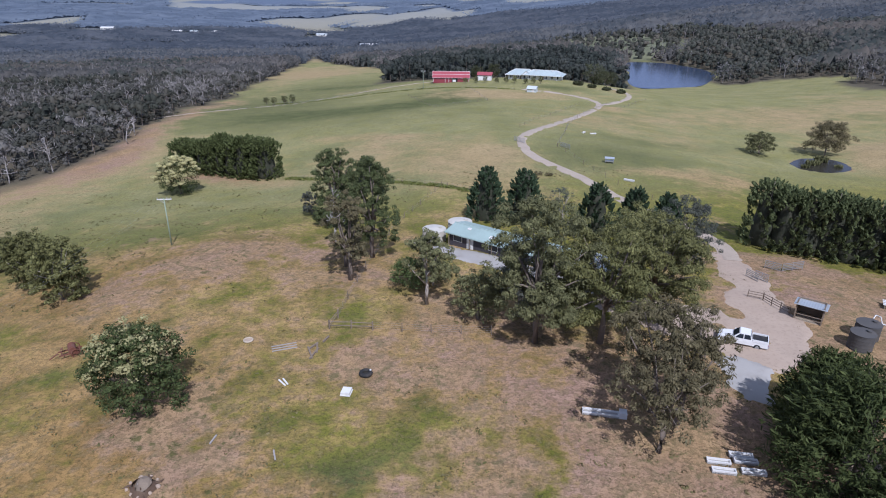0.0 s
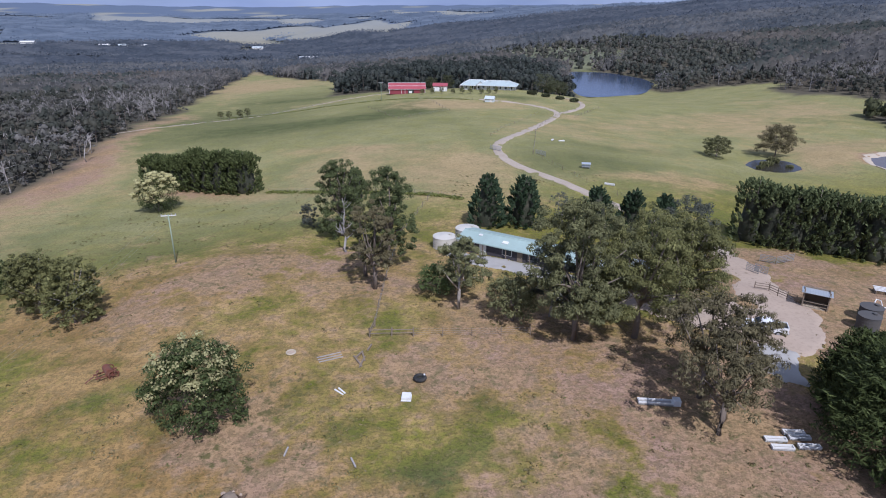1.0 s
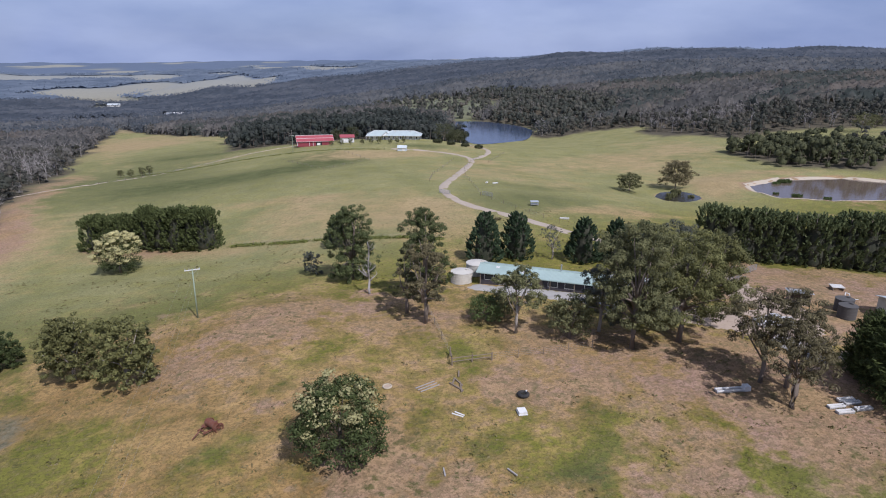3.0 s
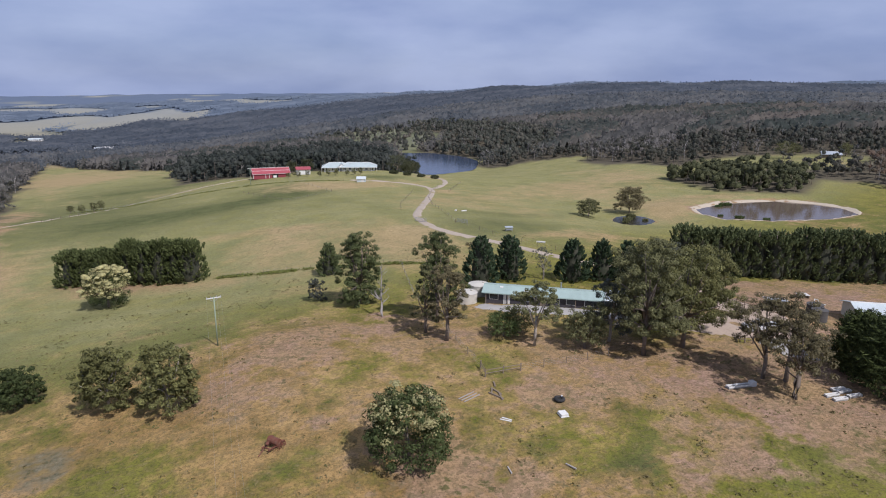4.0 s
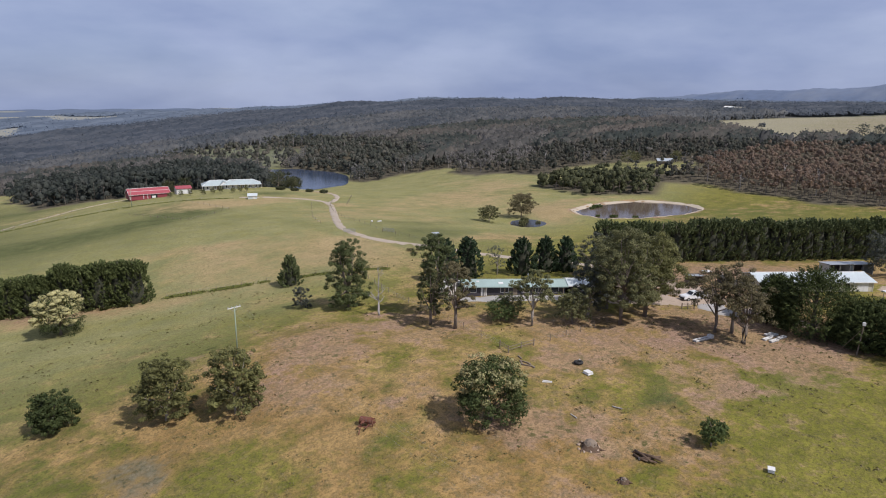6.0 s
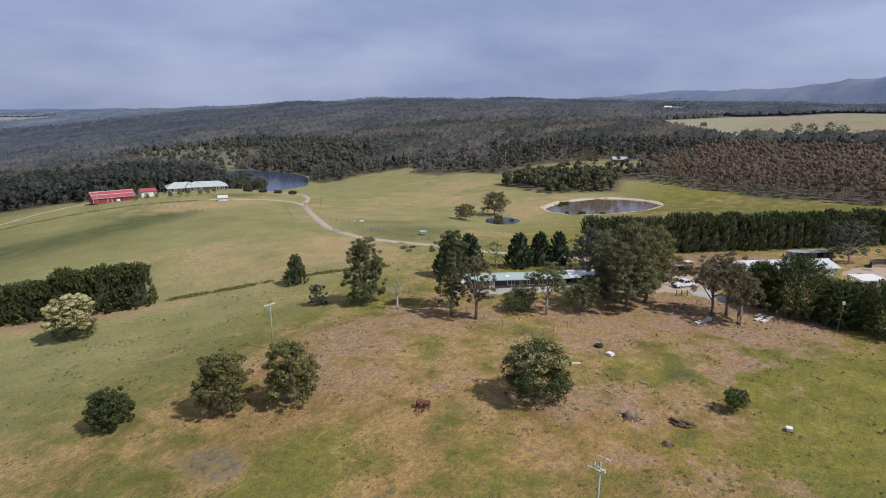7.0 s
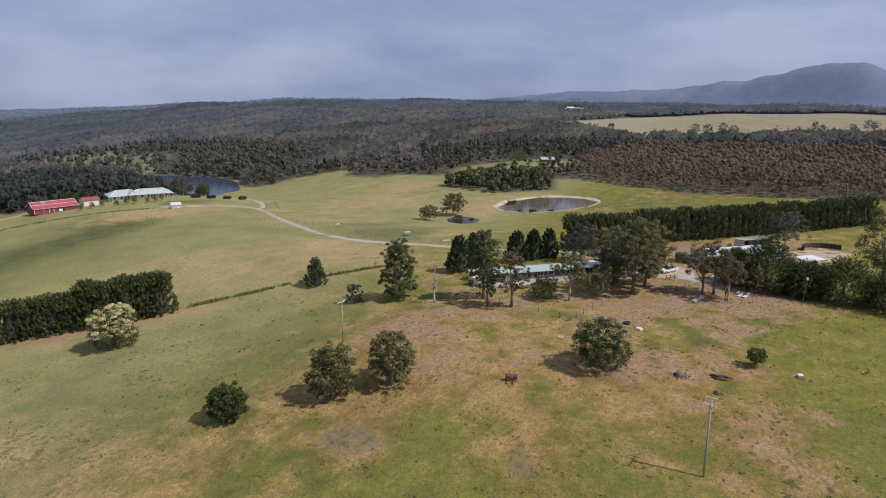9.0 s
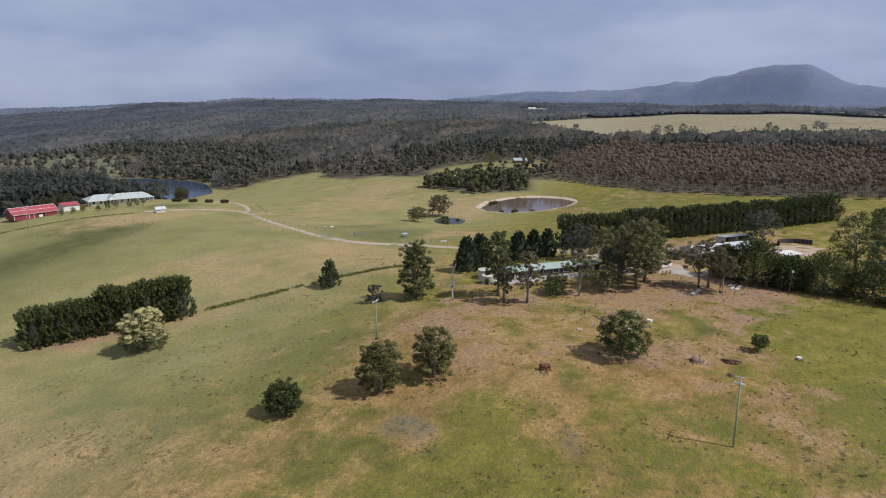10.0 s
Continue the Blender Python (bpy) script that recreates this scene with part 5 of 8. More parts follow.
        for is_dead, (V, F) in sets.items():
            if not V:
                continue
            kind = name + ("_dead_limbs" if is_dead else "_stems")
            me = mesh_from(kind, np.array(V), np.array(F), [M_DEADWOOD if is_dead else M_BARK])
            tagged(new(kind, me), "bleached dead trees standing in the wood" if is_dead else "dark stems standing in the wood", "forest", kind="stuff")


def canopy(name, poly, holes, step, tall, leaf, label, seed, thin, size, cover=0.6, crown=7.5, dead=0.0, fringe=16):
    """A closed far wood: one rough roof of crowns that drops to the ground at its edges, with sprays standing from it."""
    rng = np.random.RandomState(seed)
    p = np.array(poly, float)
    lo, hi = p.min(0), p.max(0)
    x, y = np.meshgrid(np.arange(lo[0], hi[0], step), np.arange(lo[1], hi[1], step))
    x = x + rng.uniform(-.42, .42, x.shape) * step
    y = y + rng.uniform(-.42, .42, y.shape) * step
    ok = thin(x, y, rng)
    ok &= edge_distance(poly, x, y) < 0
    for hole in holes:
        ok &= edge_distance(hole, x, y) > 3 + (wander(x, y) if hole is FARM else 0)
    near = ok.copy()
    near[1:-1, 1:-1] &= ok[:-2, 1:-1] & ok[2:, 1:-1] & ok[1:-1, :-2] & ok[1:-1, 2:]
    rise = tall * (0.8 + 0.13 * ragged(x, y, crown, seed) + 0.08 * ragged(x, y, crown * 6, seed + 1) + rng.uniform(-.3, .3, x.shape))
    rise = np.where(near, rise, -0.6 if step < 6 else 0.3 * tall)
    z = height(x, y) + 6 * ragged(x, y, 500, 5) * smooth((np.hypot(x - 20, y - 110) - 700) / 900) + rise
    idx = np.full(x.shape, -1)
    idx[ok] = np.arange(int(ok.sum()))
    f = np.stack([idx[:-1, :-1], idx[:-1, 1:], idx[1:, 1:], idx[1:, :-1]], -1).reshape(-1, 4)
    f = f[(f >= 0).all(1)]
    roof = np.stack([x[ok], y[ok], z[ok]], 1)
    k = np.repeat(np.arange(len(roof)), rng.poisson(cover, len(roof)))
    q = roof[k] + rng.normal(size=(len(k), 3)) * np.array([0.6, 0.6, 0.25]) * size + np.array([0, 0, 0.1 * size])
    d = rng.normal(size=(len(k), 3)) * 0.8 + np.array([0, -0.2, 0.7])
    # the wood's edge: leafy from the ground up
    e = np.nonzero(ok & ~near)
    e = np.repeat(np.stack([x[e], y[e], z[e] + 0.6], 1), fringe, 0)
    e = e + np.stack([rng.normal(size=len(e)) * step * 0.55, rng.normal(size=len(e)) * step * 0.55, tall * rng.uniform(0, 1, len(e)) ** 0.8 * rng.uniform(0.65, 1.05, len(e))], 1)
    q, d = np.vstack([q, e]), np.vstack([d, rng.normal(size=(len(e), 3)) * 0.5 + np.array([0, -0.7, 0.6])])
    k = np.arange(len(q))
    v = sprays(rng, q, d, np.full(len(k), size), 0.7, -0.6)
    tint = np.concatenate([rng.uniform(0, 1, len(roof)) ** 2, np.repeat(rng.uniform(0, 1, len(k)), 4)])
    # stands of paler and darker trees
    every = np.vstack([roof, v])
    tint = np.clip(tint + 0.55 * ragged(every[:, 0] * 0.6, every[:, 1], 170, seed + 5), 0, 1)
    me = mesh_from(name, np.vstack([roof, v]), np.vstack([f, quads(len(k)) + len(roof)]), [leaf], False, tint)
    tagged(new(name, me), label, "forest", kind="stuff")
    if dead:
        k = np.nonzero(rng.uniform(0, 1, len(roof)) < dead)[0]
        a = np.arange(3) * 2.094
        foot, r = roof[k] - np.array([0, 0, 6.0]), rng.uniform(0.16, 0.3, len(k))
        top = roof[k] + np.stack([rng.normal(size=len(k)) * 0.8, rng.normal(size=len(k)) * 0.8, rng.uniform(1.0, 3.4, len(k))], 1)
        ring = np.stack([np.cos(a), np.sin(a), a * 0], 1)
        v = np.stack([foot[:, None] + ring * r[:, None, None], top[:, None] + ring * 0.4 * r[:, None, None]], 1).reshape(-1, 3)
        one = np.array([(0, 1, 4, 3), (1, 2, 5, 4), (2, 0, 3, 5)])
        f = (np.arange(len(k))[:, None, None] * 6 + one).reshape(-1, 4)
        tagged(new(name + "_dead_stems", mesh_from(name + "_dead_stems", v, f, [M_DEADWOOD])), "bleached dead stems standing out of the wood", "forest", kind="stuff")


# ---- woods ----
HOLES = [FARM, STRIP, LAKE_FIELD] + PALE_FIELDS
VIEW_LEFT = [(-150, 80), (-100, 160), (-100, 420), (-20, 400), (150, 400), (240, 440), (262, 180), (238, 30), (250, -90), (640, -130), (900, 60), (900, 700), (500, 1000), (-760, 1000), (-330, 330)]


def band(lo, hi, keep=1.0):
    """Trees whose distance from the farm lies between two values, in view of the hilltop."""
    def test(x, y, rng):
        r = np.hypot(x, y - 60)
        return (r >= lo) & (r < hi) & (x > -0.82 * y - 60) & (rng.uniform(0, 1, x.shape) < keep)
    return test


def patchy(lo, hi, seed, grey):
    """As band, but only where the wood is grey (or is not)."""
    inner = band(lo, hi)

    def test(x, y, rng):
        g = ragged(x, y, 260, seed) - 0.35 + 0.5 * smooth((-x + 0.05 * y - 60) / 80)
        return inner(x, y, rng) & ((g > 0) == grey)
    return test


forest("wood_clump", CLUMP, [], 6.0, (8, 13), (6, 9.5), 110, 0.85, M_GUM_DARK, "thick dark trees beside the dam", 13, dead=0.0, tips=0.2, core=0.2, low=0.25)
PLANT_FRONT = [(238, 30), (238, 75), (245, 106), (250, 141), (262, 183), (300, 215), (345, 215), (330, 140), (318, 60), (320, -60), (250, -80)]
forest("plantation", PLANT_FRONT, [], 5.0, (12, 16), (4, 6), 62, 0.88, M_PLANT, "reddish-brown plantation trees on slender stems", 14, dead=0.03, tips=0.3, low=0.42, lumps=3, sides=5, core=0.2)
forest("plantation_beyond", PINE_EDGE, [PLANT_FRONT], 5.6, (11, 15.5), (4.5, 6.5), 30, 1.0, M_PLANT, "reddish-brown plantation trees on slender stems", 18, dead=0.02, tips=0.4, stems=False, low=0.55, lumps=2, sides=5, core=0.24)
BARN_WOOD = [(-60, 440), (-40, 402), (-14, 391), (4, 379), (32, 388), (62, 393), (98, 400), (132, 440), (136, 500), (148, 580), (130, 700), (40, 710), (-26, 640)]
LAKE_WOOD = [(215, 618), (240, 640), (276, 726), (262, 830), (300, 820), (345, 660), (330, 560), (290, 490), (226, 470), (232, 530)]
NEAR_HOLES = HOLES + [LAKE, PINE_EDGE, CLUMP, BARN_WOOD, LAKE_WOOD]
forest("grey_wood", VIEW_LEFT, NEAR_HOLES, 6.2, (7, 13), (5, 8.5), 82, 0.8, M_WOODS, "dull grey-green eucalypt forest with dead grey crowns", 11, dead=0.27, tips=0.6, low=0.35, lumps=3, sides=5, core=0.17, thin=patchy(0, 480, 61, True))
forest("dark_wood", VIEW_LEFT, NEAR_HOLES, 6.4, (6, 14), (5, 9), 38, 1.1, M_PINES, "dark green wood round the pasture", 12, dead=0.06, tips=0.4, low=0.35, lumps=3, sides=5, core=0.19, thin=patchy(0, 480, 61, False))
canopy("grey_wood_beyond", VIEW_LEFT, NEAR_HOLES, 3.4, 12.0, M_WOODS_HAZE, "dull grey eucalypt forest on far slopes", 17, patchy(480, 740, 61, True), 1.8, 1.7, dead=0.05)
canopy("dark_wood_beyond", VIEW_LEFT, NEAR_HOLES, 3.4, 12.0, M_PINES_HAZE, "brown-green forest rising beyond the pasture", 15, patchy(480, 740, 61, False), 1.8, 1.7, dead=0.012)
canopy("hill_forest", VIEW_LEFT, NEAR_HOLES, 4.2, 12.0, M_HILLSIDE_HAZE, "brown-grey hillside forest with haze in its colour", 23, band(740, 1000), 2.1, 1.4, dead=0.03)
forest("barn_wood", BARN_WOOD, [FARM, LAKE], 8.4, (10, 18), (8, 12), 80, 1.15, M_DARKWOOD, "tall dark trees standing behind the farm buildings", 25, dead=0.02, tips=0.2, low=0.2, lumps=4, core=0.2)
forest("lake_wood", LAKE_WOOD, [FARM, LAKE, LAKE_FIELD], 7.6, (9, 15), (7, 11), 70, 1.1, M_PINES, "dark wood along the far shore of the lake", 26, dead=0.03, tips=0.3, low=0.2, lumps=4, core=0.2)
EDGE_BELT = [(-160, 60), (-100, 130), (-98, 200), (-100, 280), (-112, 430), (-140, 610), (-170, 620), (-150, 430), (-136, 280), (-130, 190), (-150, 130), (-190, 80)]
forest("forest_edge", EDGE_BELT, [FARM], 3.6, (2.2, 5.5), (3, 5.5), 50, 0.5, M_WOODS, "grey-green scrub along the forest edge", 21, stems=False, dead=0.03, tips=0.5, low=0.1, lumps=2, sides=5, core=0.14)
forest("lake_grove", LAKE_FIELD, [LAKE], 14.0, (6, 11), (6, 10), 60, 1.0, M_PINES, "scattered trees on a grassy slope by the lake", 19, dead=0.1, tips=0.5)
FAR_LAND = [(-1900, 900), (-200, 900), (500, 900), (700, 600), (900, 500), (900, -300), (3000, -300), (3000, 2600), (300, 3600), (-2300, 3400)]


def far_thin(lo, hi):
    def test(x, y, rng):
        r = np.hypot(x, y - 60)
        return (r >= lo) & (r < hi) & (cover_of(x, y)[2] > 0.5) & (x > -0.82 * y)
    return test


canopy("far_forest", FAR_LAND, PALE_FIELDS, 7.2, 9.0, M_FAR_HAZE, "distant forested country coloured blue-grey by painted haze", 16, far_thin(1000, 1750), 2.6, 0.6, 11.0, fringe=20)
canopy("farthest_forest", FAR_LAND, PALE_FIELDS, 16.5, 8.0, M_FARTHEST_HAZE, "horizon forest coloured blue-grey by painted haze", 20, far_thin(1750, 3300), 4.5, 0.4, 24.0, fringe=4)


def make_hill():
    """The long flat-topped mountain on the horizon; haze is put into its blue colour."""
    n, k = 120, 14
    s = np.linspace(2900, -1300, n)
    top = np.interp(-s, (-2900, -2350, -2110, -1880, -1670, -1465, -1270, -1090, -930, -890, -750, -625, -500, -366, -320, -259, -198, -109, 50, 300, 1300), (110, 149, 168, 158, 168, 166, 190, 214, 220, 236, 258, 298, 304, 308, 300, 262, 227, 187, 164, 150, 120)) - 25
    top = np.convolve(np.pad(top, 1, "edge"), [0.2, 0.6, 0.2], "valid") + 2 * ragged(s, s * 0, 160, 41)
    d = np.linspace(-1, 1, k)
    prof = np.cos(d * np.pi / 2) ** 1.4
    S, D = np.meshgrid(s, d, indexing="ij")
    z = 25 + top[:, None] * prof[None] + 4 * ragged(S, D * 300, 130, 42) * prof[None]
    x = 4280 + D * 430
    i = np.arange(n - 1)[:, None] * k + np.arange(k - 1)
    f = np.stack([i, i + k, i + k + 1, i + 1], -1).reshape(-1, 4)
    tagged(new("backdrop_hill", mesh_from("backdrop_hill", np.stack([x, S, z], -1).reshape(-1, 3), f, [M_HILL_HAZE], True)), "flat-topped mountain coloured haze-blue on the far horizon", "mountain", kind="structure")


make_hill()

# ---- single trees ----
dense_tree(-29.5, 51.6, 9.2, 10.0, 101, M_WATTLE, "round dark green wattle with yellowish blossom in pasture", n=9000, size=0.43, blossom=M_TIPS, share=0.26, name="wattle_tree", base=-0.08, lumps=36, bloom=0.05)
dense_tree(-59.8, 82.9, 9.8, 8.2, 102, M_GUM_OLIVE, "olive green bushy eucalypt, one of a pair", n=8500, size=0.5, name="gum_tree", group="pair of bushy gums", base=-0.04, bark=M_PALEBARK)
dense_tree(-52.4, 77.0, 10.3, 8.2, 103, M_GUM_OLIVE, "olive green bushy eucalypt beside its twin", n=8500, size=0.5, name="gum_tree", group="pair of bushy gums", base=-0.04, bark=M_PALEBARK)
dense_tree(-71.8, 93.5, 6.0, 6.8, 104, M_WATTLE, "small round dark green bush alone in grass", n=6500, size=0.46, name="round_bush", base=-0.06, lumps=34)
dense_tree(-13.4, 31.2, 3.5, 3.6, 105, M_LIGHT, "small bright green tree in dry pasture", n=2400, size=0.34, name="small_tree", base=0.12)
dense_tree(-64.0, 146.5, 10.2, 10.6, 106, M_WATTLE, "rounded tree covered in cream blossom", n=6500, size=0.42, blossom=M_BLOSSOM, share=2.2, name="blossom_tree", base=-0.05, lumps=44, bloom=-0.15)
gum(-18.5, 105.4, 14.4, 8.6, 107, M_ROUND, "tall dark thick-crowned gum tree", base=0.05, clumps=38, n=13500, flat=1.1)
dead_spire(-17.4, 95.6, 9.6, 108, "bleached dead gum with broken limbs", r=0.24)
gum(-10.4, 87.4, 16.2, 8.4, 109, M_ROUND, "tall gum tree with narrow leaning crown", base=0.2, clumps=22, n=9000)
gum(-12.6, 78.8, 13.0, 7.2, 110, M_GUM_BROWN, "gum tree with thin brownish crown", base=0.3, clumps=14, n=4600)
gum(-14.0, 84.0, 11.5, 5.0, 119, M_GUM, "slender gum tree among others", base=0.15, clumps=10, n=3000)
gum(-25.0, 113.2, 4.6, 4.4, 111, M_GUM_GREY, "small thin half-dead bush", base=0.05, clumps=12, n=2200, size=0.35, name="bush", group="")
conifer(-17.0, 135.6, 7.6, 6.0, 112, M_CYPRESS, "small dark conifer by a fence", n=2600, full=0.6)
gum(-1.7, 70.8, 10.2, 7.8, 113, M_GUM, "white-trunked gum with open crown", bark=M_PALEBARK, base=0.5, clumps=11, n=3600)
dense_tree(-4.0, 76.2, 4.4, 6.6, 114, M_LIGHT, "broad bright green shrub beside the house", n=3600, size=0.32, name="shrub", base=0.0)
dense_tree(-1.0, 76.6, 4.8, 6.0, 120, M_GUM, "dark green shrub beside the house", n=3200, size=0.34, name="shrub", base=0.0)
dense_tree(4.6, 67.0, 6.8, 7.0, 115, M_GUM, "dark thick bushy tree before the house", n=5000, name="bushy_tree", base=0.02)
gum(10.8, 61.4, 17.6, 12.0, 116, M_GUM, "large spreading gum tree over the yard", base=0.24, clumps=30, n=17000)
gum(18.2, 61.4, 15.6, 12.0, 117, M_GUM_OLIVE, "large gum tree with yellow-green crown", base=0.28, clumps=20, n=11000)
gum(25.0, 65.2, 14.2, 12.5, 127, M_GUM_OLIVE, "large yellow-green gum at the yard's edge", base=0.3, clumps=22, n=12000)
gum(9.6, 67.6, 10.0, 7.6, 125, M_GUM_GREY, "thin grey-green gum before the house", bark=M_PALEBARK, base=0.25, clumps=14, n=4600)
gum(16.5, 68.5, 12.5, 9.5, 126, M_GUM, "gum tree in a crowded clump", base=0.2, clumps=16, n=5600)
gum(25.5, 74.5, 12.0, 10.0, 121, M_GUM_OLIVE, "gum tree behind the yard", base=0.2, clumps=16, n=6000)
gum(36.0, 86.0, 10.6, 10.5, 118, M_GUM_GREY, "broad grey-green gum tree", base=0.2, clumps=18, n=6500)
gum(20.0, 48.9, 12.0, 9.4, 122, M_GUM_BROWN, "thin brownish gum tree in bare earth", base=0.45, clumps=13, n=3600, group="brownish gums")
gum(22.0, 47.0, 12.2, 8.8, 123, M_GUM_BROWN, "thin brownish gum tree in bare earth", base=0.45, clumps=13, n=3400, group="brownish gums")
gum(19.2, 43.4, 10.6, 8.8, 124, M_GUM_BROWN, "leaning brownish gum beside stacked beams", base=0.4, clumps=13, n=3400, group="brownish gums", stems=2)
for i, (x, y, h, w) in enumerate([(8.2, 107.5, 10.2, 7.6), (15.0, 107.2, 9.8, 7.8), (26.6, 100.8, 9.2, 7.4), (32.6, 99.0, 9.0, 6.6), (37.0, 96.4, 8.8, 6.2)]):
    conifer(x, y, h, w, 130 + i, M_CONIFER, "dark green cone-shaped conifer behind the house", n=4200, size=0.5, group="conifers behind the house", full=0.5)
gum(21.4, 104.0, 7.4, 5.2, 136, M_GUM_GREY, "pale thin-leaved tree between conifers", bark=M_PALEBARK, base=0.3, clumps=10, n=900, size=0.3)
dense_tree(98.2, 189.6, 8.2, 9.6, 137, M_GUM, "dark bushy tree beside a pond", n=4600, size=0.5, name="gum_tree", group="pond trees", base=0.04, lumps=22)
gum(120.8, 192.8, 11.0, 13.0, 138, M_GUM_BROWN, "spreading brownish tree on a pond bank", base=0.26, clumps=34, n=8000, size=0.5, group="pond trees", flat=0.75)
for i, (x, y, h, w) in enumerate([(33.0, 38.6, 12.0, 14.0), (34.0, 45.4, 9.0, 8.0), (33.0, 30.8, 8.4, 11.0), (33.4, 23.4, 10.4, 13.5), (33.0, 13.6, 10.0, 13.5), (33.0, 3.6, 11.2, 13.5), (33.5, -7, 12, 13)]):
    spreading_cypress(x, y, h, w, 140 + i, "dark green spreading cypress in the yard's windbreak", n=18000 if i < 3 else 12000)
for i, (x, y, h, w) in enumerate([(59, 17.5, 17.0, 14.5), (52, 10, 13, 12), (56, -2, 14, 12), (112, 2, 14, 13), (124, 10, 12, 12), (100, -10, 14, 13)]):
    dense_tree(x, y, h, w, 150 + i, M_ROUND, "large green rounded tree beyond the windbreak", n=5200, size=0.55, name="tree", group="light green trees", base=0.03)


def hedge_row(a, b, count, h, w, seed, label, group, n=4200, full=0.28, leaf=None, low_from=9.0, low=1.0):
    """Cypresses planted close in a line; past low_from (a share of the line) they are lower."""
    rng = np.random.RandomState(seed)
    for i in range(count):
        t = i / (count - 1)
        x, y = a[0] + (b[0] - a[0]) * t + rng.uniform(-.4, .4), a[1] + (b[1] - a[1]) * t + rng.uniform(-.4, .4)
        conifer(x, y, h * rng.uniform(0.93, 1.07) * (low if t > low_from else 1), w * rng.uniform(0.95, 1.1), seed * 50 + i, leaf or M_CYPRESS, label, 0.0, n, 0.5, "hedge_cypress", group, full=full, inner=0.56, row=math.degrees(math.atan2(b[1] - a[1], b[0] - a[0])))


hedge_row((-46.0, 160.2), (-73.5, 174.8), 9, 10.8, 9.2, 7, "dark green cypress in a thick windbreak hedge", "hedge in the pasture", n=6200, leaf=M_HEDGE, full=0.27, low_from=0.5, low=0.84)
hedge_row((53.5, 96.5), (165, 28.5), 43, 10.8, 8.6, 8, "tall dark green cypress in a long hedge", "long cypress hedge", 3600, 0.22)
gum(89.0, 43.6, 11.5, 12.0, 160, M_GUM_GREY, "broad grey-green gum before the long hedge", bark=M_PALEBARK, base=0.25, clumps=18, n=5200, size=0.5)
for i, (x, y) in enumerate([(157, 33), (163, 31), (170, 28), (178, 26)]):
    dense_tree(x, y, 6.5, 8, 170 + i, M_GUM, "low bushy tree at the end of the hedge", n=2200, size=0.6, name="bushy_tree", group="bushes past the hedge", base=0.0)


# ---- buildings ----
def frame_of(p0, p1):
    """Yaw of a wall line, and its length."""
    dx, dy = p1[0] - p0[0], p1[1] - p0[1]
    return math.degrees(math.atan2(dy, dx)), math.hypot(dx, dy)


def gable_building(name, p0, p1, depth, wall, rise, wall_mat, roof_mat, label, over=0.5, z=None, front_open=False, category="building", trim=None):
    """A long building: front wall from p0 to p1, ridge along it. Returns the thing, with x along the front and y to the back."""
    rz, length = frame_of(p0, p1)
    zz = (ground_z(*p0) + ground_z(*p1)) / 2 if z is None else z
    ob = thing(name, p0[0], p0[1], zz, rz, label, category)
    t = 0.2
    if not front_open:
        part("front_wall", Shape().box((length / 2, t / 2, wall / 2 - 0.2), (length, t, wall + 0.4)), wall_mat, ob)
    part("back_wall", Shape().box((length / 2, depth - t / 2, wall / 2 - 0.2), (length, t, wall + 0.4)), wall_mat, ob)
    for x in (t / 2, length - t / 2):
        s = Shape()
        s.box((x, depth / 2, wall / 2 - 0.2), (t, depth - 2 * t - 0.01, wall + 0.4))
        s.plate([(x + t / 2, t, wall), (x + t / 2, depth - t, wall), (x + t / 2, depth / 2, wall + rise * 0.93)], t)
        part("end_wall", s, wall_mat, ob)
    e = over * rise / (depth / 2)
    part("roof_slope", Shape().plate([(-over, -over, wall - e + 0.12), (length + over, -over, wall - e + 0.12), (length + over, depth / 2, wall + rise + 0.12), (-over, depth / 2, wall + rise + 0.12)], 0.08), roof_mat, ob)
    part("roof_slope", Shape().plate([(length + over, depth + over, wall - e + 0.12), (-over, depth + over, wall - e + 0.12), (-over, depth / 2, wall + rise + 0.12), (length + over, depth / 2, wall + rise + 0.12)], 0.08), roof_mat, ob)
    part("ridge_cap", Shape().tube((-over, depth / 2, wall + rise + 0.12), (length + over, depth / 2, wall + rise + 0.12), 0.11, 0.11, 6), trim or roof_mat, ob)
    part("gutter", Shape().box((length / 2, -over - 0.05, wall - e + 0.03), (length + 2 * over, 0.14, 0.12)), trim or roof_mat, ob)
    return ob, length


def window_on(ob, x, z, w, h, y=-0.02, frame_mat=None):
    fr = part("window", Shape().box((x, y, z), (w + 0.16, 0.08, h + 0.16)), frame_mat or M_WHITE, ob)
    part("pane", Shape().box((x, y - 0.03, z), (w, 0.06, h)), M_GLASS_DARK, fr)


def door_on(ob, x, w, h, material, y=-0.02):
    d = part("door", Shape().box((x, y, h / 2), (w, 0.1, h)), material, ob)
    part("door_handle", Shape().box((x + w * 0.38, y - 0.08, h * 0.48), (0.12, 0.06, 0.05)), M_STEEL, d)


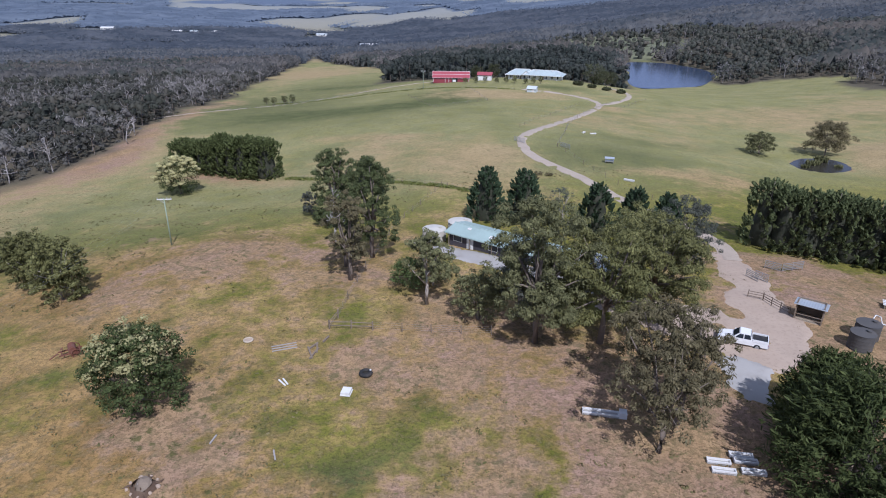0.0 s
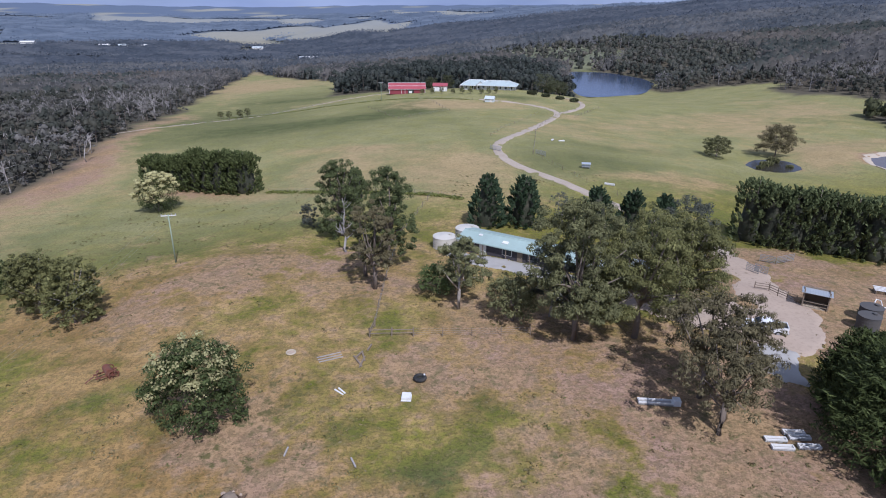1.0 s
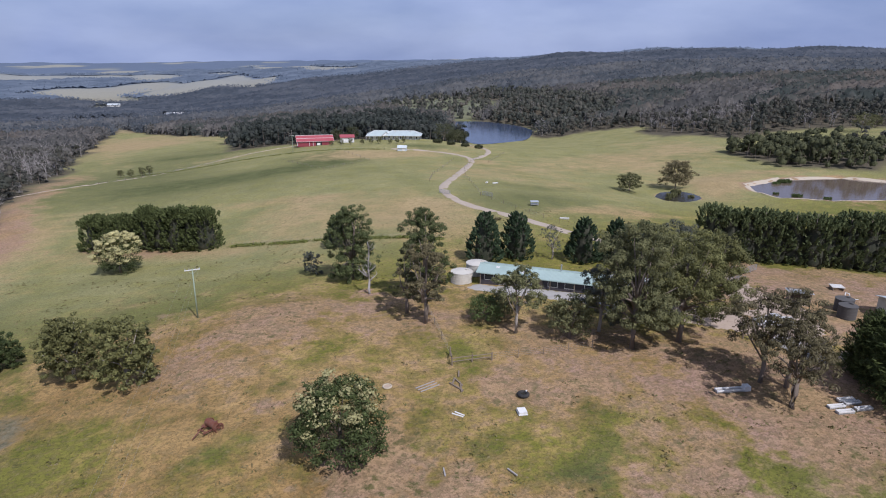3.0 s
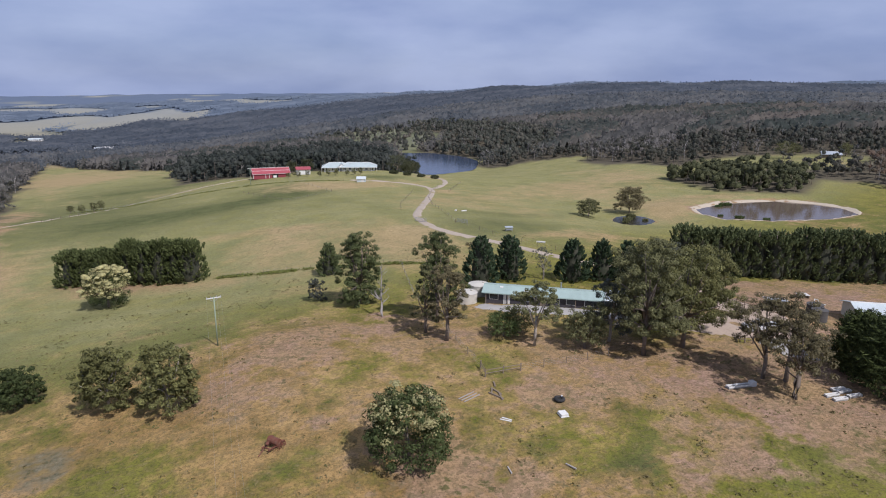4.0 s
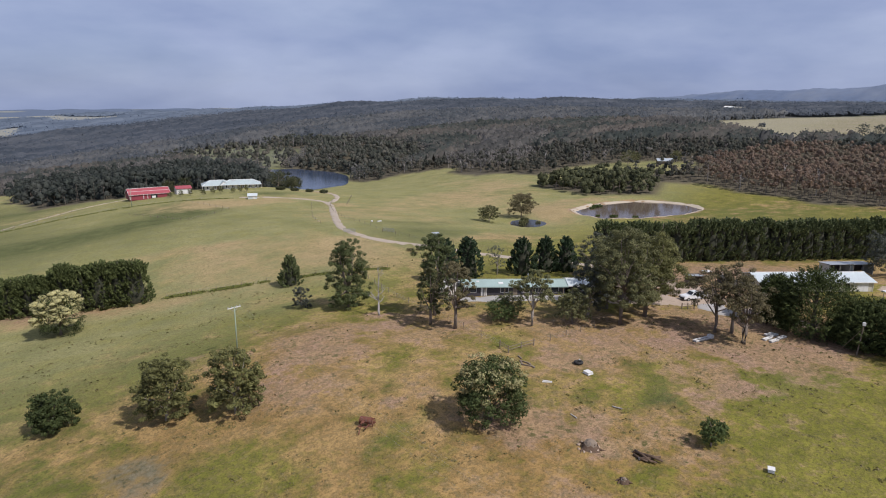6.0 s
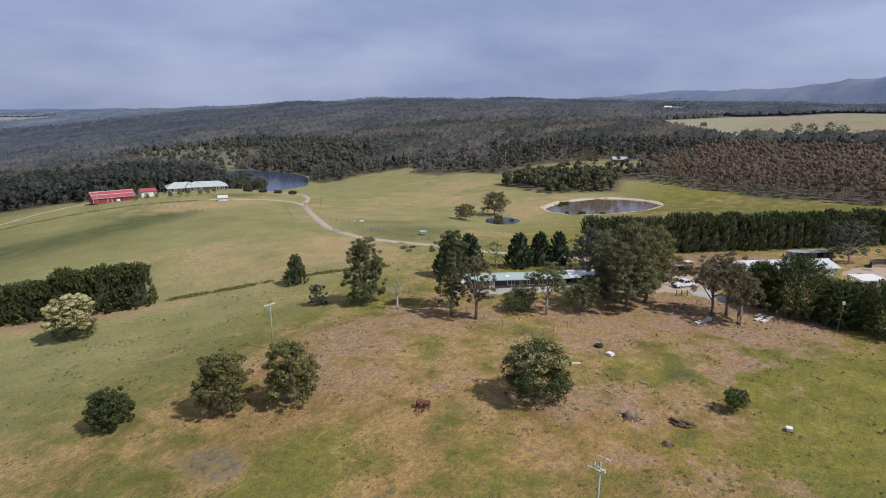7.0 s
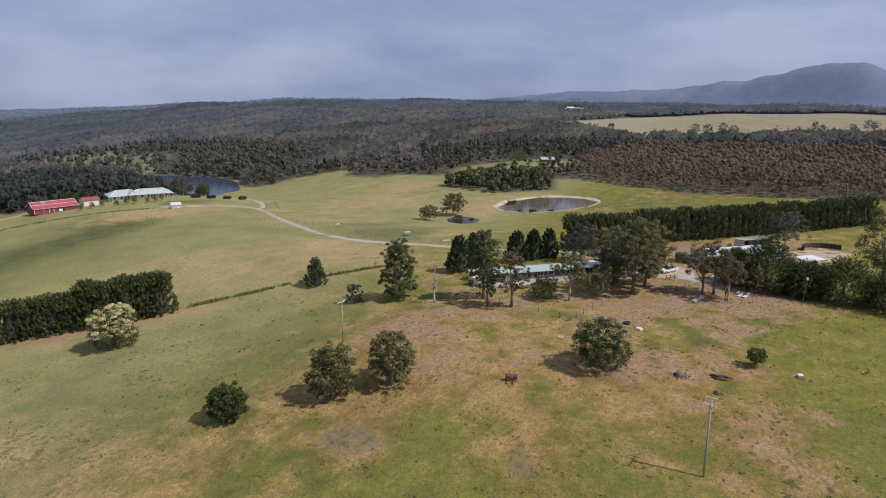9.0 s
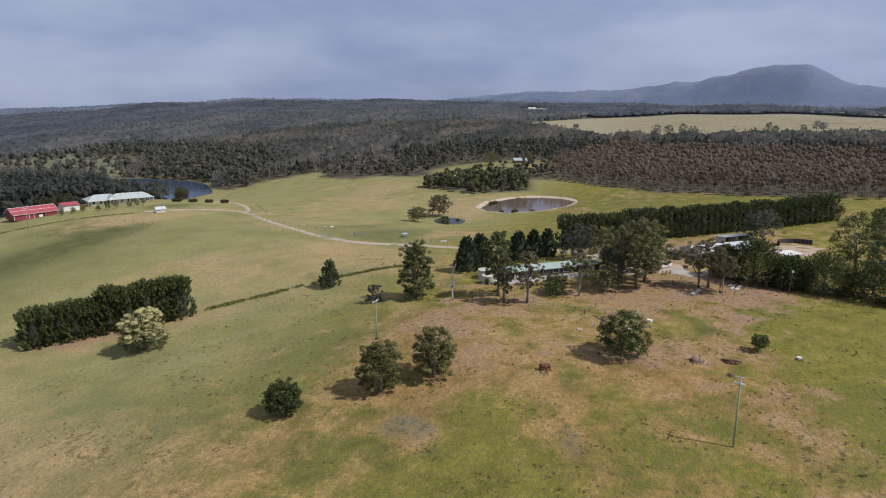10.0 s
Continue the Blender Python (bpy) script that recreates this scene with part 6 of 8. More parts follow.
def farmhouse():
    ob, n = gable_building("farmhouse", (1.38, 92.54), (18.08, 80.24), 4.8, 2.3, 0.55, M_WALL_DARK, M_ROOF_GREEN, "long low dark farmhouse with pale green metal roof", 0.6, 0.05, trim=M_ROOF_GREEN, category="house")
    for x in (1.6, 8.2, 12.6, 15.4, 18.6):
        window_on(ob, x, 1.5, 1.5, 1.1)
    for x in (3.6, 4.3):
        door_on(ob, x, 0.5, 2.0, M_WHITE)
    door_on(ob, 10.4, 0.9, 2.05, M_TIMBER)
    for x in (0.2, 4.2, 8.2, 12.2, 16.2, 20.3):
        part("verandah_post", Shape().box((x, -0.5, 1.05), (0.11, 0.11, 2.3)), M_TIMBER, ob)
    part("skylight", Shape().box((7.5, 0.8, 2.66), (1.0, 0.7, 0.1), 0, 13), M_WHITE, ob, "small white roof skylight")
    part("skylight", Shape().box((2.8, 1.5, 2.82), (0.6, 0.5, 0.1), 0, 13), M_WHITE, ob, "small white roof skylight")
    part("flue", Shape().tube((13.5, 2.9, 2.6), (13.5, 2.9, 3.9), 0.11, 0.11, 8).tube((13.5, 2.9, 3.9), (13.5, 2.9, 4.05), 0.18, 0.15, 8), M_STEEL, ob, "grey metal chimney flue")
    # lower wing at the yard end
    wing, m = gable_building("farmhouse_wing", (19.0, 79.6), (24.6, 75.4), 5.0, 2.1, 0.6, M_WALL_DARK, M_ROOF_WHITE, "low house wing with pale weathered roof", 0.6, 0.4, trim=M_WHITE, category="house")
    window_on(wing, 2.0, 1.3, 1.2, 0.9)
    window_on(wing, 5.0, 1.3, 1.2, 0.9)


def water_tank(x, y, r, h, material, label, roof=0.25, group="", ribs=5, name="water_tank"):
    ob = thing(name, x, y, None, 0, label, "water tank", group)
    part("shell", Shape().tube((0, 0, -0.2), (0, 0, h), r, r, 28, False), material, ob, soft=True)
    lid = Shape()
    lid.tube((0, 0, h), (0, 0, h + roof), r + 0.06, 0.25, 28)
    part("roof", lid, material, ob)
    for i in range(ribs):
        z = h * (i + 0.5) / ribs
        part("hoop", Shape().tube((0, 0, z), (0, 0, z + 0.05), r + 0.03, r + 0.03, 28), material, ob)
    part("hatch", Shape().tube((r * 0.5, 0, h + roof * 0.5), (r * 0.5, 0, h + roof * 0.5 + 0.22), 0.28, 0.28, 12), material, ob)
    return ob


def utility_pole(x, y, h, turn, label, group="utility poles", arms=1, lean=0.0):
    ob = thing("utility_pole", x, y, None, turn, label, "utility pole", group)
    part("pole", Shape().tube((0, 0, -0.5), (lean * h, 0, h), 0.125, 0.085, 10), M_POLE, ob, soft=True)
    for a in range(arms):
        z = h - 0.25 - 0.9 * a
        arm = part("crossarm", Shape().box((lean * z, 0.14, z), (2.3, 0.1, 0.13)), M_WHITE, ob, "pale weathered timber crossarm")
        for x2 in (-1.05, -0.45, 0.45, 1.05):
            part("insulator", Shape().tube((lean * z + x2, 0.14, z + 0.06), (lean * z + x2, 0.14, z + 0.14), 0.03, 0.03, 6).tube((lean * z + x2, 0.14, z + 0.14), (lean * z + x2, 0.14, z + 0.3), 0.07, 0.05, 8), M_STEEL, arm)
    for sgn in (-1, 1):
        part("brace", Shape().tube((0, 0.1, h - 0.95), (sgn * 0.7, 0.14, h - 0.3), 0.02, 0.02, 5), M_STEEL, ob)
    return ob


def strain_pole(x, y, h, turn, label, lean=0.0, group="utility poles"):
    """A pole where the line turns: a dark arm with a long insulator at each end, and a pale arm below across it."""
    ob = thing("utility_pole", x, y, None, turn, label, "utility pole", group)
    top = lean * h
    part("pole", Shape().tube((0, 0, -0.5), (top, 0, h), 0.135, 0.095, 10), M_POLE, ob, soft=True)
    arm = part("crossarm", Shape().box((top, 0.13, h - 0.22), (2.3, 0.1, 0.12)), M_TIMBER, ob, "dark weathered timber crossarm")
    for sgn in (-1, 1):
        rod = Shape()
        for side in (-1, 1):
            a = Vector((top + sgn * 1.08, 0.13, h - 0.14))
            b = a + Vector((0.1 * side, 0.72 * side, -0.03))
            rod.tube(a, b, 0.03, 0.03, 6)
            for k in range(3):
                c = a.lerp(b, 0.35 + 0.22 * k)
                rod.tube(c, c + (b - a) * 0.08, 0.075, 0.05, 8)
        part("insulator", rod, M_WHITE, arm, "long white strain insulators")
        part("brace", Shape().tube((top, 0.1, h - 1.0), (top + sgn * 0.7, 0.13, h - 0.28), 0.02, 0.02, 5), M_STEEL, ob)
    low = part("crossarm", Shape().box((top + 0.14, 0.1, h - 0.75), (0.13, 1.5, 0.14), -25), M_WHITE, ob, "pale painted lower crossarm")
    for side in (-1, 1):
        c = (top + 0.14 + 0.28 * side, 0.1 + 0.6 * side, h - 0.62)
        part("insulator", Shape().tube((c[0], c[1], h - 0.68), c, 0.03, 0.03, 6).tube(c, (c[0], c[1], h - 0.48), 0.07, 0.05, 8), M_WHITE, low)
    return ob


def cable(a, b, sag):
    """One wire hanging between two points."""
    pts = []
    for i in range(17):
        t = i / 16
        p = Vector(a).lerp(Vector(b), t)
        p.z -= sag * 4 * t * (1 - t)
        pts.append(p)
    ob = new("cable", Shape().bent(pts, [0.004] * 17, 4).mesh("cable", M_STEEL))
    tagged(ob, "thin grey overhead wire between utility poles", "cable", "overhead wires")


def fence_line(points, step, label, rails=0, wires=4, high=1.1, group="", name="fence", post_r=0.06, gap=0.0):
    """Posts along a line on the land, joined by wires or rails."""
    p = np.array(points, float)
    s = np.concatenate([[0], np.cumsum(np.hypot(*np.diff(p, axis=0).T))])
    n = max(2, int(round(s[-1] / step)) + 1)
    t = np.linspace(0, s[-1], n)
    xs, ys = np.interp(t, s, p[:, 0]), np.interp(t, s, p[:, 1])
    zs = height(xs, ys)
    ob = thing(name, xs[0], ys[0], zs[0], 0, label, "fence", group)
    rng = np.random.RandomState(int(abs(xs[0] * 7 + ys[0])) % 1000)
    post = Shape().tube((0, 0, -0.3), (0.0, 0, high + 0.1), post_r, post_r * 0.9, 6).mesh("post", M_TIMBER)
    pts = []
    for x, y, z in zip(xs, ys, zs):
        o = part("post", post, None, ob)
        o.location = (x - xs[0], y - ys[0], z - zs[0])
        o.rotation_euler = (rng.normal() * 0.04, rng.normal() * 0.04, rng.uniform(0, 6))
        pts.append(Vector(o.location))
    count = rails or wires
    for k in range(count):
        z = high * (k + 1) / (count + 0.4) + 0.05
        if rails:
            for a, b in zip(pts, pts[1:]):
                d = b - a
                q = Shape().tube(a + Vector((0, -0.05, z)), b + Vector((0, -0.05, z + rng.uniform(-.05, .05))), 0.05, 0.05, 6)
                part("rail", q, M_TIMBER, ob)
        else:
            part("wire", Shape().bent([q + Vector((0, 0, z)) for q in pts], [0.008] * len(pts), 3), M_STEEL, ob)
    return ob


def steel_panel(x, y, rz, length, high, label, group="steel yard panels"):
    """A portable stock panel: two ends and five rails."""
    ob = thing("stock_fence", x, y, None, rz, label, "fence panel", group)
    for u in (0, length / 2, length):
        part("upright", Shape().tube((u, 0, -0.05), (u, 0, high), 0.035, 0.035, 6), M_STEEL, ob)
    for k in range(5):
        z = 0.25 + k * (high - 0.3) / 4
        part("rail", Shape().box((length / 2, 0, z), (length, 0.05, 0.09)), M_STEEL, ob)
    return ob


def ute(x, y, rz):
    """A four-door pickup; x runs to its nose."""
    ob = thing("pickup_truck", x, y, None, rz, "white dusty four-door pickup parked on gravel", "pickup")
    prof = [(-2.6, 0.45), (-2.6, 1.0), (-1.0, 1.02), (-0.95, 1.1), (-0.75, 1.72), (0.35, 1.75), (1.05, 1.12), (2.2, 1.0), (2.55, 0.8), (2.6, 0.45)]

    def solid(outline, half, inset=0.0):
        s = Shape()
        n = len(outline)
        for sgn in (-1, 1):
            for px, pz in outline:
                k = half - inset * max(0, (pz - 1.05) / 0.7)
                s.v.append(Vector((px, sgn * k, pz)))
        s.f.append([n - 1 - i for i in range(n)])
        s.f.append([n + i for i in range(n)])
        for i in range(n):
            j = (i + 1) % n
            s.f.append([i, j, n + j, n + i])
        return s
    body = part("body", solid(prof, 0.9, 0.18), M_CARWHITE, ob)
    tray = part("tray", Shape().box((-1.8, 0, 1.06), (1.5, 1.6, 0.06)), M_RUBBER, ob, "dark load tray")
    for c, sz in (((-1.8, 0.86, 1.12), (1.6, 0.08, 0.3)), ((-1.8, -0.86, 1.12), (1.6, 0.08, 0.3)), ((-2.58, 0, 1.12), (0.08, 1.78, 0.3))):
        part("tray_side", Shape().box(c, sz), M_CARWHITE, tray)
    part("windscreen", Shape().plate([(0.98, -0.72, 1.2), (0.98, 0.72, 1.2), (0.45, 0.66, 1.68), (0.45, -0.66, 1.68)], -0.03), M_GLASS_DARK, body)
    part("rear_window", Shape().plate([(-0.93, 0.7, 1.2), (-0.93, -0.7, 1.2), (-0.79, -0.64, 1.66), (-0.79, 0.64, 1.66)], -0.03), M_GLASS_DARK, body)
    for sgn in (-1, 1):
        for a, b, c, d in ((-0.82, -0.12, -0.7, -0.12), (-0.02, 0.82, -0.02, 0.36)):
            q = [(a, sgn * 0.885, 1.16), (b, sgn * 0.885, 1.16), (d, sgn * 0.765, 1.64), (c, sgn * 0.765, 1.64)]
            part("side_window", Shape().plate(q if sgn < 0 else q[::-1], -0.02), M_GLASS_DARK, body)
        part("headlight", Shape().box((2.52, sgn * 0.68, 0.84), (0.12, 0.34, 0.16)), M_STEEL, body)
        part("tail_light", Shape().box((-2.62, sgn * 0.8, 0.9), (0.05, 0.14, 0.3)), M_ROOF_RED, body)
        part("mirror", Shape().box((0.8, sgn * 1.0, 1.22), (0.12, 0.18, 0.16)), M_CARWHITE, body)
        for wx in (-1.55, 1.6):
            w = part("wheel", Shape().tube((wx, sgn * 0.68, 0.36), (wx, sgn * 0.93, 0.36), 0.37, 0.37, 18), M_RUBBER, ob)
            part("rim", Shape().tube((wx, sgn * 0.92, 0.36), (wx, sgn * 0.945, 0.36), 0.22, 0.2, 12), M_STEEL, w)
    part("front_bumper", Shape().box((2.64, 0, 0.55), (0.12, 1.78, 0.22)), M_RUBBER, ob)
    part("rear_bumper", Shape().box((-2.68, 0, 0.55), (0.1, 1.6, 0.16)), M_STEEL, ob)


def animal_shelter():
    """A skillion shed, open to the front, with a rail across."""
    rz, n = frame_of((43.3, 67.2), (45.7, 65.4))
    ob = thing("animal_shelter", 43.3, 67.2, None, rz, "small open tin shelter with timber rails", "shed")
    w, d, h0, h1 = n, 2.5, 1.9, 2.3
    part("roof", Shape().plate([(-0.3, -0.3, h1), (w + 0.3, -0.3, h1), (w + 0.3, d + 0.3, h0), (-0.3, d + 0.3, h0)], 0.06), M_ROOF_GREY, ob)
    part("back_wall", Shape().box((w / 2, d, 1.05), (w, 0.08, 2.2)), M_TIMBER, ob)
    for x in (0.05, w - 0.05):
        part("side_wall", Shape().box((x, d / 2, 1.1), (0.08, d - 0.1, 2.2)), M_TIMBER, ob)
        part("post", Shape().box((x, 0.05, 1.3), (0.14, 0.14, 2.7)), M_TIMBER, ob)
    for z in (0.5, 0.95):
        part("rail", Shape().tube((0, 0, z), (w, 0, z), 0.05, 0.05, 6), M_TIMBER, ob)
    part("straw_bed", Shape().box((w / 2, d / 2, 0.05), (w - 0.2, d - 0.2, 0.16)), M_CLAY, ob)


def long_shed():
    ob, n = gable_building("long_shed", (50.4, 55.6), (70.0, 41.2), 7.6, 2.2, 1.0, M_WALL_CREAM, M_ROOF_WHITE, "long cream shed with pale zinc roof", 0.4, 0.9, trim=M_WHITE, category="shed")
    for x in (3, 7, 11, 15, 18.5):
        window_on(ob, x, 1.4, 1.4, 0.8)
    door_on(ob, 22.0, 2.4, 2.1, M_WHITE)
    part("downpipe", Shape().tube((n - 0.1, -0.1, 0), (n - 0.1, -0.1, 2.2), 0.05, 0.05, 6), M_WHITE, ob)


def open_bay(x, y, rz, w, d, h, label):
    ob = thing("open_bay_shed", x, y, None, rz, label, "shed", "open bay sheds")
    part("roof", Shape().plate([(-0.3, -0.4, h + 0.35), (w + 0.3, -0.4, h + 0.35), (w + 0.3, d + 0.3, h), (-0.3, d + 0.3, h)], 0.07), M_ROOF_GREY, ob)
    # the back wall is coloured dark to stand for the shade inside the bay
    part("back_wall", Shape().box((w / 2, d, h / 2), (w, 0.1, h)), M_WALL_DARK, ob)
    for u in (0, w):
        part("side_wall", Shape().box((u, d / 2, h / 2), (0.1, d - 0.12, h)), M_ROOF_GREY, ob)
    for u in (0.1, w / 2, w - 0.1):
        part("post", Shape().box((u, 0, h / 2 + 0.1), (0.14, 0.14, h + 0.3)), M_STEEL, ob)


def pavilion():
    ob = thing("carport", 58.5, 33.5, None, -38, "white flat-roofed carport on steel posts", "carport")
    part("roof", Shape().plate([(-0.3, -0.3, 2.4), (5.7, -0.3, 2.4), (5.7, 4.5, 2.6), (-0.3, 4.5, 2.6)], 0.14), M_WHITE, ob)
    for u in (0, 2.7, 5.4):
        for v in (0, 4.2):
            part("post", Shape().tube((u, v, -0.2), (u, v, 2.45), 0.06, 0.06, 8), M_STEEL, ob)
    for v in (-0.3, 4.5):
        part("beam", Shape().box((2.7, v, 2.3), (6.0, 0.1, 0.22)), M_STEEL, ob)
    # stacked feed bins below
    for k, (u, v, sx, sy, sz) in enumerate([(0.9, 2.6, 1.3, 1.1, 1.1), (2.7, 3.1, 1.4, 1.0, 0.9), (4.6, 2.6, 1.2, 1.2, 1.3)]):
        m = pose(58.5, 33.5, 0, 0, 0, -38) @ Vector((u, v, 0))
        b = thing("feed_bin", m.x, m.y, None, -38, "grey steel feed bin under the carport", "bin", "feed bins")
        part("body", Shape().box((0, 0, sz / 2), (sx, sy, sz)), M_STEEL, b)
        part("lid", Shape().box((0, 0, sz + 0.04), (sx + 0.08, sy + 0.08, 0.08)), M_TIMBER, b)


def round_yard():
    ob = thing("round_yard", 91, 33, None, 0, "round horse yard with dark boarded wall", "horse yard")
    n, r = 32, 6.2
    for i in range(n // 2 - 2):
        a, b = 2 * math.pi * (i - 3) / n, 2 * math.pi * (i - 2) / n
        dz = ground_z(91 + r * math.cos(a), 33 + r * math.sin(a)) - ground_z(91, 33)
        q = Shape()
        q.box((r * math.cos((a + b) / 2), r * math.sin((a + b) / 2), 0.75 + dz), (2 * r * math.sin(math.pi / n) - 0.03, 0.08, 1.5), math.degrees((a + b) / 2) + 90, 0)
        part("panel", q, M_WALL_DARK, ob)
        part("post", Shape().tube((r * math.cos(a), r * math.sin(a), -0.3 + dz), (r * math.cos(a), r * math.sin(a), 1.6 + dz), 0.06, 0.06, 6), M_TIMBER, ob)


def red_barn():
    ob, n = gable_building("red_barn", (-5.0, 351.6), (14.6, 351.2), 9.5, 2.6, 2.5, M_WALL_RED, M_ROOF_RED, "dark red sheet-metal barn with white trim", 0.5, -10.35, trim=M_WHITE, category="barn")
    for x in (0.05, 6.6, 8.6, n - 0.05):
        part("corner_trim", Shape().box((x, -0.06, 1.25), (0.22, 0.08, 2.5)), M_WHITE, ob)
    # no opening here: a flat dark panel stands for the shaded doorway
    d = part("doorway", Shape().box((11.8, -0.04, 1.1), (3.2, 0.1, 2.2)), M_GLASS_DARK, ob, "dark panel painted as a shaded open doorway")
    part("vehicle", Shape().box((11.6, -0.12, 0.8), (1.8, 0.1, 1.2)), M_WHITE, d)
    for x in (-0.55, n + 0.55):
        part("barge_board", Shape().plate([(x, -0.55, 2.4), (x, 4.75, 5.3), (x, 4.75, 5.0), (x, -0.55, 2.1)], 0.06).plate([(x, 10.05, 2.4), (x, 4.75, 5.3), (x, 4.75, 5.0), (x, 10.05, 2.1)], 0.06), M_WHITE, ob)
    part("roof_batten", Shape().box((n / 2, 2.2, 3.9), (n + 1, 0.18, 0.08), 0, 27.8), M_WHITE, ob)
    ob2, m = gable_building("garage", (19.6, 356.0), (27.2, 355.0), 7.5, 2.9, 1.0, M_WHITE, M_ROOF_RED, "small red-roofed garage with white walls and doors", 0.4, -9.75, trim=M_ROOF_RED, category="garage")
    for x in (2.1, 5.6):
        part("roller_door", Shape().box((x, -0.06, 1.25), (3.3, 0.1, 2.5)), M_WHITE, ob2, "white roller door")


def hip_house(name, p0, p1, depth, wall, rise, z, label, over=1.6):
    """A house under a hipped metal roof, with a posted verandah; x along the front, y to the back."""
    rz, n = frame_of(p0, p1)
    ob = thing(name, p0[0], p0[1], z, rz, label, "house")
    part("wall", Shape().box((n / 2, depth / 2, wall / 2 - 0.2), (n, depth, wall + 0.4)), M_WHITE, ob)
    a, b, c, d = (-over, -over), (n + over, -over), (n + over, depth + over), (-over, depth + over)
    run = depth * 0.3
    r0, r1 = (run, depth / 2), (n - run, depth / 2)
    e, top = wall - 0.15, wall + rise
    for pts in ([(*a, e), (*b, e), (*r1, top), (*r0, top)], [(*c, e), (*d, e), (*r0, top), (*r1, top)], [(*b, e), (*c, e), (*r1, top)], [(*d, e), (*a, e), (*r0, top)]):
        part("roof_slope", Shape().plate(pts, 0.1), M_ROOF_PALE, ob)
    part("ridge_cap", Shape().tube((*r0, top + 0.03), (*r1, top + 0.03), 0.14, 0.14, 6), M_WHITE, ob)
    for p, q in ((a, r0), (b, r1), (c, r1), (d, r0)):
        part("hip_cap", Shape().tube((*p, e + 0.03), (*q, top + 0.03), 0.12, 0.12, 5), M_WHITE, ob)
    part("gutter", Shape().box((n / 2, -over, e - 0.02), (n + 2 * over, 0.16, 0.16)), M_WHITE, ob)
    count = int(n // 3)
    for i in range(count):
        u = (i + 0.5) * n / count
        window_on(ob, u, 1.5, 1.4, 1.4)
    for i in range(count + 2):
        part("verandah_post", Shape().box((-over + 0.2 + i * (n + 2 * over - 0.4) / (count + 1), -over + 0.15, 1.1), (0.14, 0.14, 2.7)), M_WHITE, ob)
    door_on(ob, n * 0.5, 1.0, 2.1, M_TIMBER)
    return ob, n


def homestead():
    z = -9.9
    ob, n = hip_house("homestead", (37.4, 363.8), (51.0, 360.1), 10.5, 2.7, 2.4, z, "large white homestead with pale hipped metal roof")
    # gable between the two hipped blocks
    part("front_gable", Shape().plate([(7.6, -2.4, 2.7), (10.4, -2.4, 5.2), (10.4, 5.2, 5.2), (7.6, 5.2, 2.7)], 0.1).plate([(10.4, -2.4, 5.2), (13.2, -2.4, 2.7), (13.2, 5.2, 2.7), (10.4, 5.2, 5.2)], 0.1), M_ROOF_PALE, ob)
    part("gable_wall", Shape().plate([(7.9, -2.2, 2.7), (12.9, -2.2, 2.7), (10.4, -2.2, 4.95)], 0.12), M_WHITE, ob, "white boarded gable")
    wing, m = hip_house("homestead_wing", (46.8, 358.6), (64.8, 352.2), 9.4, 2.7, 2.2, z + 0.5, "white homestead wing with posted verandah")
    for x in (5.0, m - 5):
        part("roof_vent", Shape().box((x, 3.2, 4.9), (0.7, 0.6, 0.6)), M_WHITE, wing)
    sh, k = gable_building("garden_shed", (41.2, 309.2), (45.2, 307.4), 3.4, 1.7, 0.9, M_ROOF_WHITE, M_ROOF_WHITE, "small pale metal garden shed", 0.3, None, trim=M_WHITE, category="shed")
    door_on(sh, 3.0, 1.2, 1.9, M_WHITE)


farmhouse()
water_tank(-1.1, 95.0, 1.9, 2.0, M_TANK, "cream round water tank beside the house", group="house water tanks")
water_tank(3.2, 98.6, 2.0, 2.2, M_TANK, "cream round water tank beside the house", group="house water tanks")
patch("patio", [(-1.5, 91.4), (1.2, 92.0), (17.4, 79.8), (21.5, 73.4), (17.5, 74.5), (8.0, 82.0), (2.0, 86.5)], M_CONCRETE, "pale concrete apron before the house", 0.14, 0.45)
patch("slab", [(29.6, 58.0), (32.3, 59.0), (34.6, 55.6), (31.9, 49.8), (29.8, 50.8)], M_CONCRETE, "pale concrete loading slab", 0.2, 0.35)
patch("drive", [(34, 52), (38, 52), (37.5, 30), (37.5, 10), (37, -12), (34, -12), (34.5, 10), (34.5, 30)], M_YARD, "pale gravel drive behind the windbreak", 0.07, 0.8)
patch("arena", [(66, 37), (74, 42), (84, 42), (95, 35), (92, 26), (80, 27), (70, 31)], M_YARD, "grey-brown sand riding arena", 0.06, 0.9)
ute(34.2, 61.1, 155)
animal_shelter()
long_shed()
open_bay(80.6, 53.4, -33, 5.2, 3.6, 2.3, "grey open-fronted tin shed before the hedge")
open_bay(85.6, 50.2, -33, 5.2, 3.6, 2.3, "grey open-fronted tin shed before the hedge")
pavilion()
round_yard()
t1 = water_tank(47.2, 60.4, 1.25, 2.0, M_TANKDARK, "dark stained round water tank in the yard", 0.1, "yard water tanks")
t2 = water_tank(49.4, 62.8, 1.3, 2.0, M_TANKDARK, "dark stained round water tank in the yard", 0.1, "yard water tanks")
part("pipe", Shape().bent([(1.0, 0.9, 2.05), (1.5, 1.3, 2.3), (1.9, 1.0, 2.2), (2.0, 0.6, 1.5), (2.9, 0.1, 1.4)], [0.07] * 5, 6), M_WHITE, t2, "white plastic overflow pipe")
steel_panel(43.9, 81.2, -70, 2.2, 1.3, "galvanised steel stock panel by the drive")
steel_panel(44.9, 80.6, -60, 2.0, 1.3, "galvanised steel stock panel by the drive")
steel_panel(50.4, 83.6, 17, 3.8, 1.3, "galvanised steel stock panel along the hedge")
steel_panel(48.6, 85.2, -45, 2.2, 1.3, "galvanised steel stock panel along the hedge")
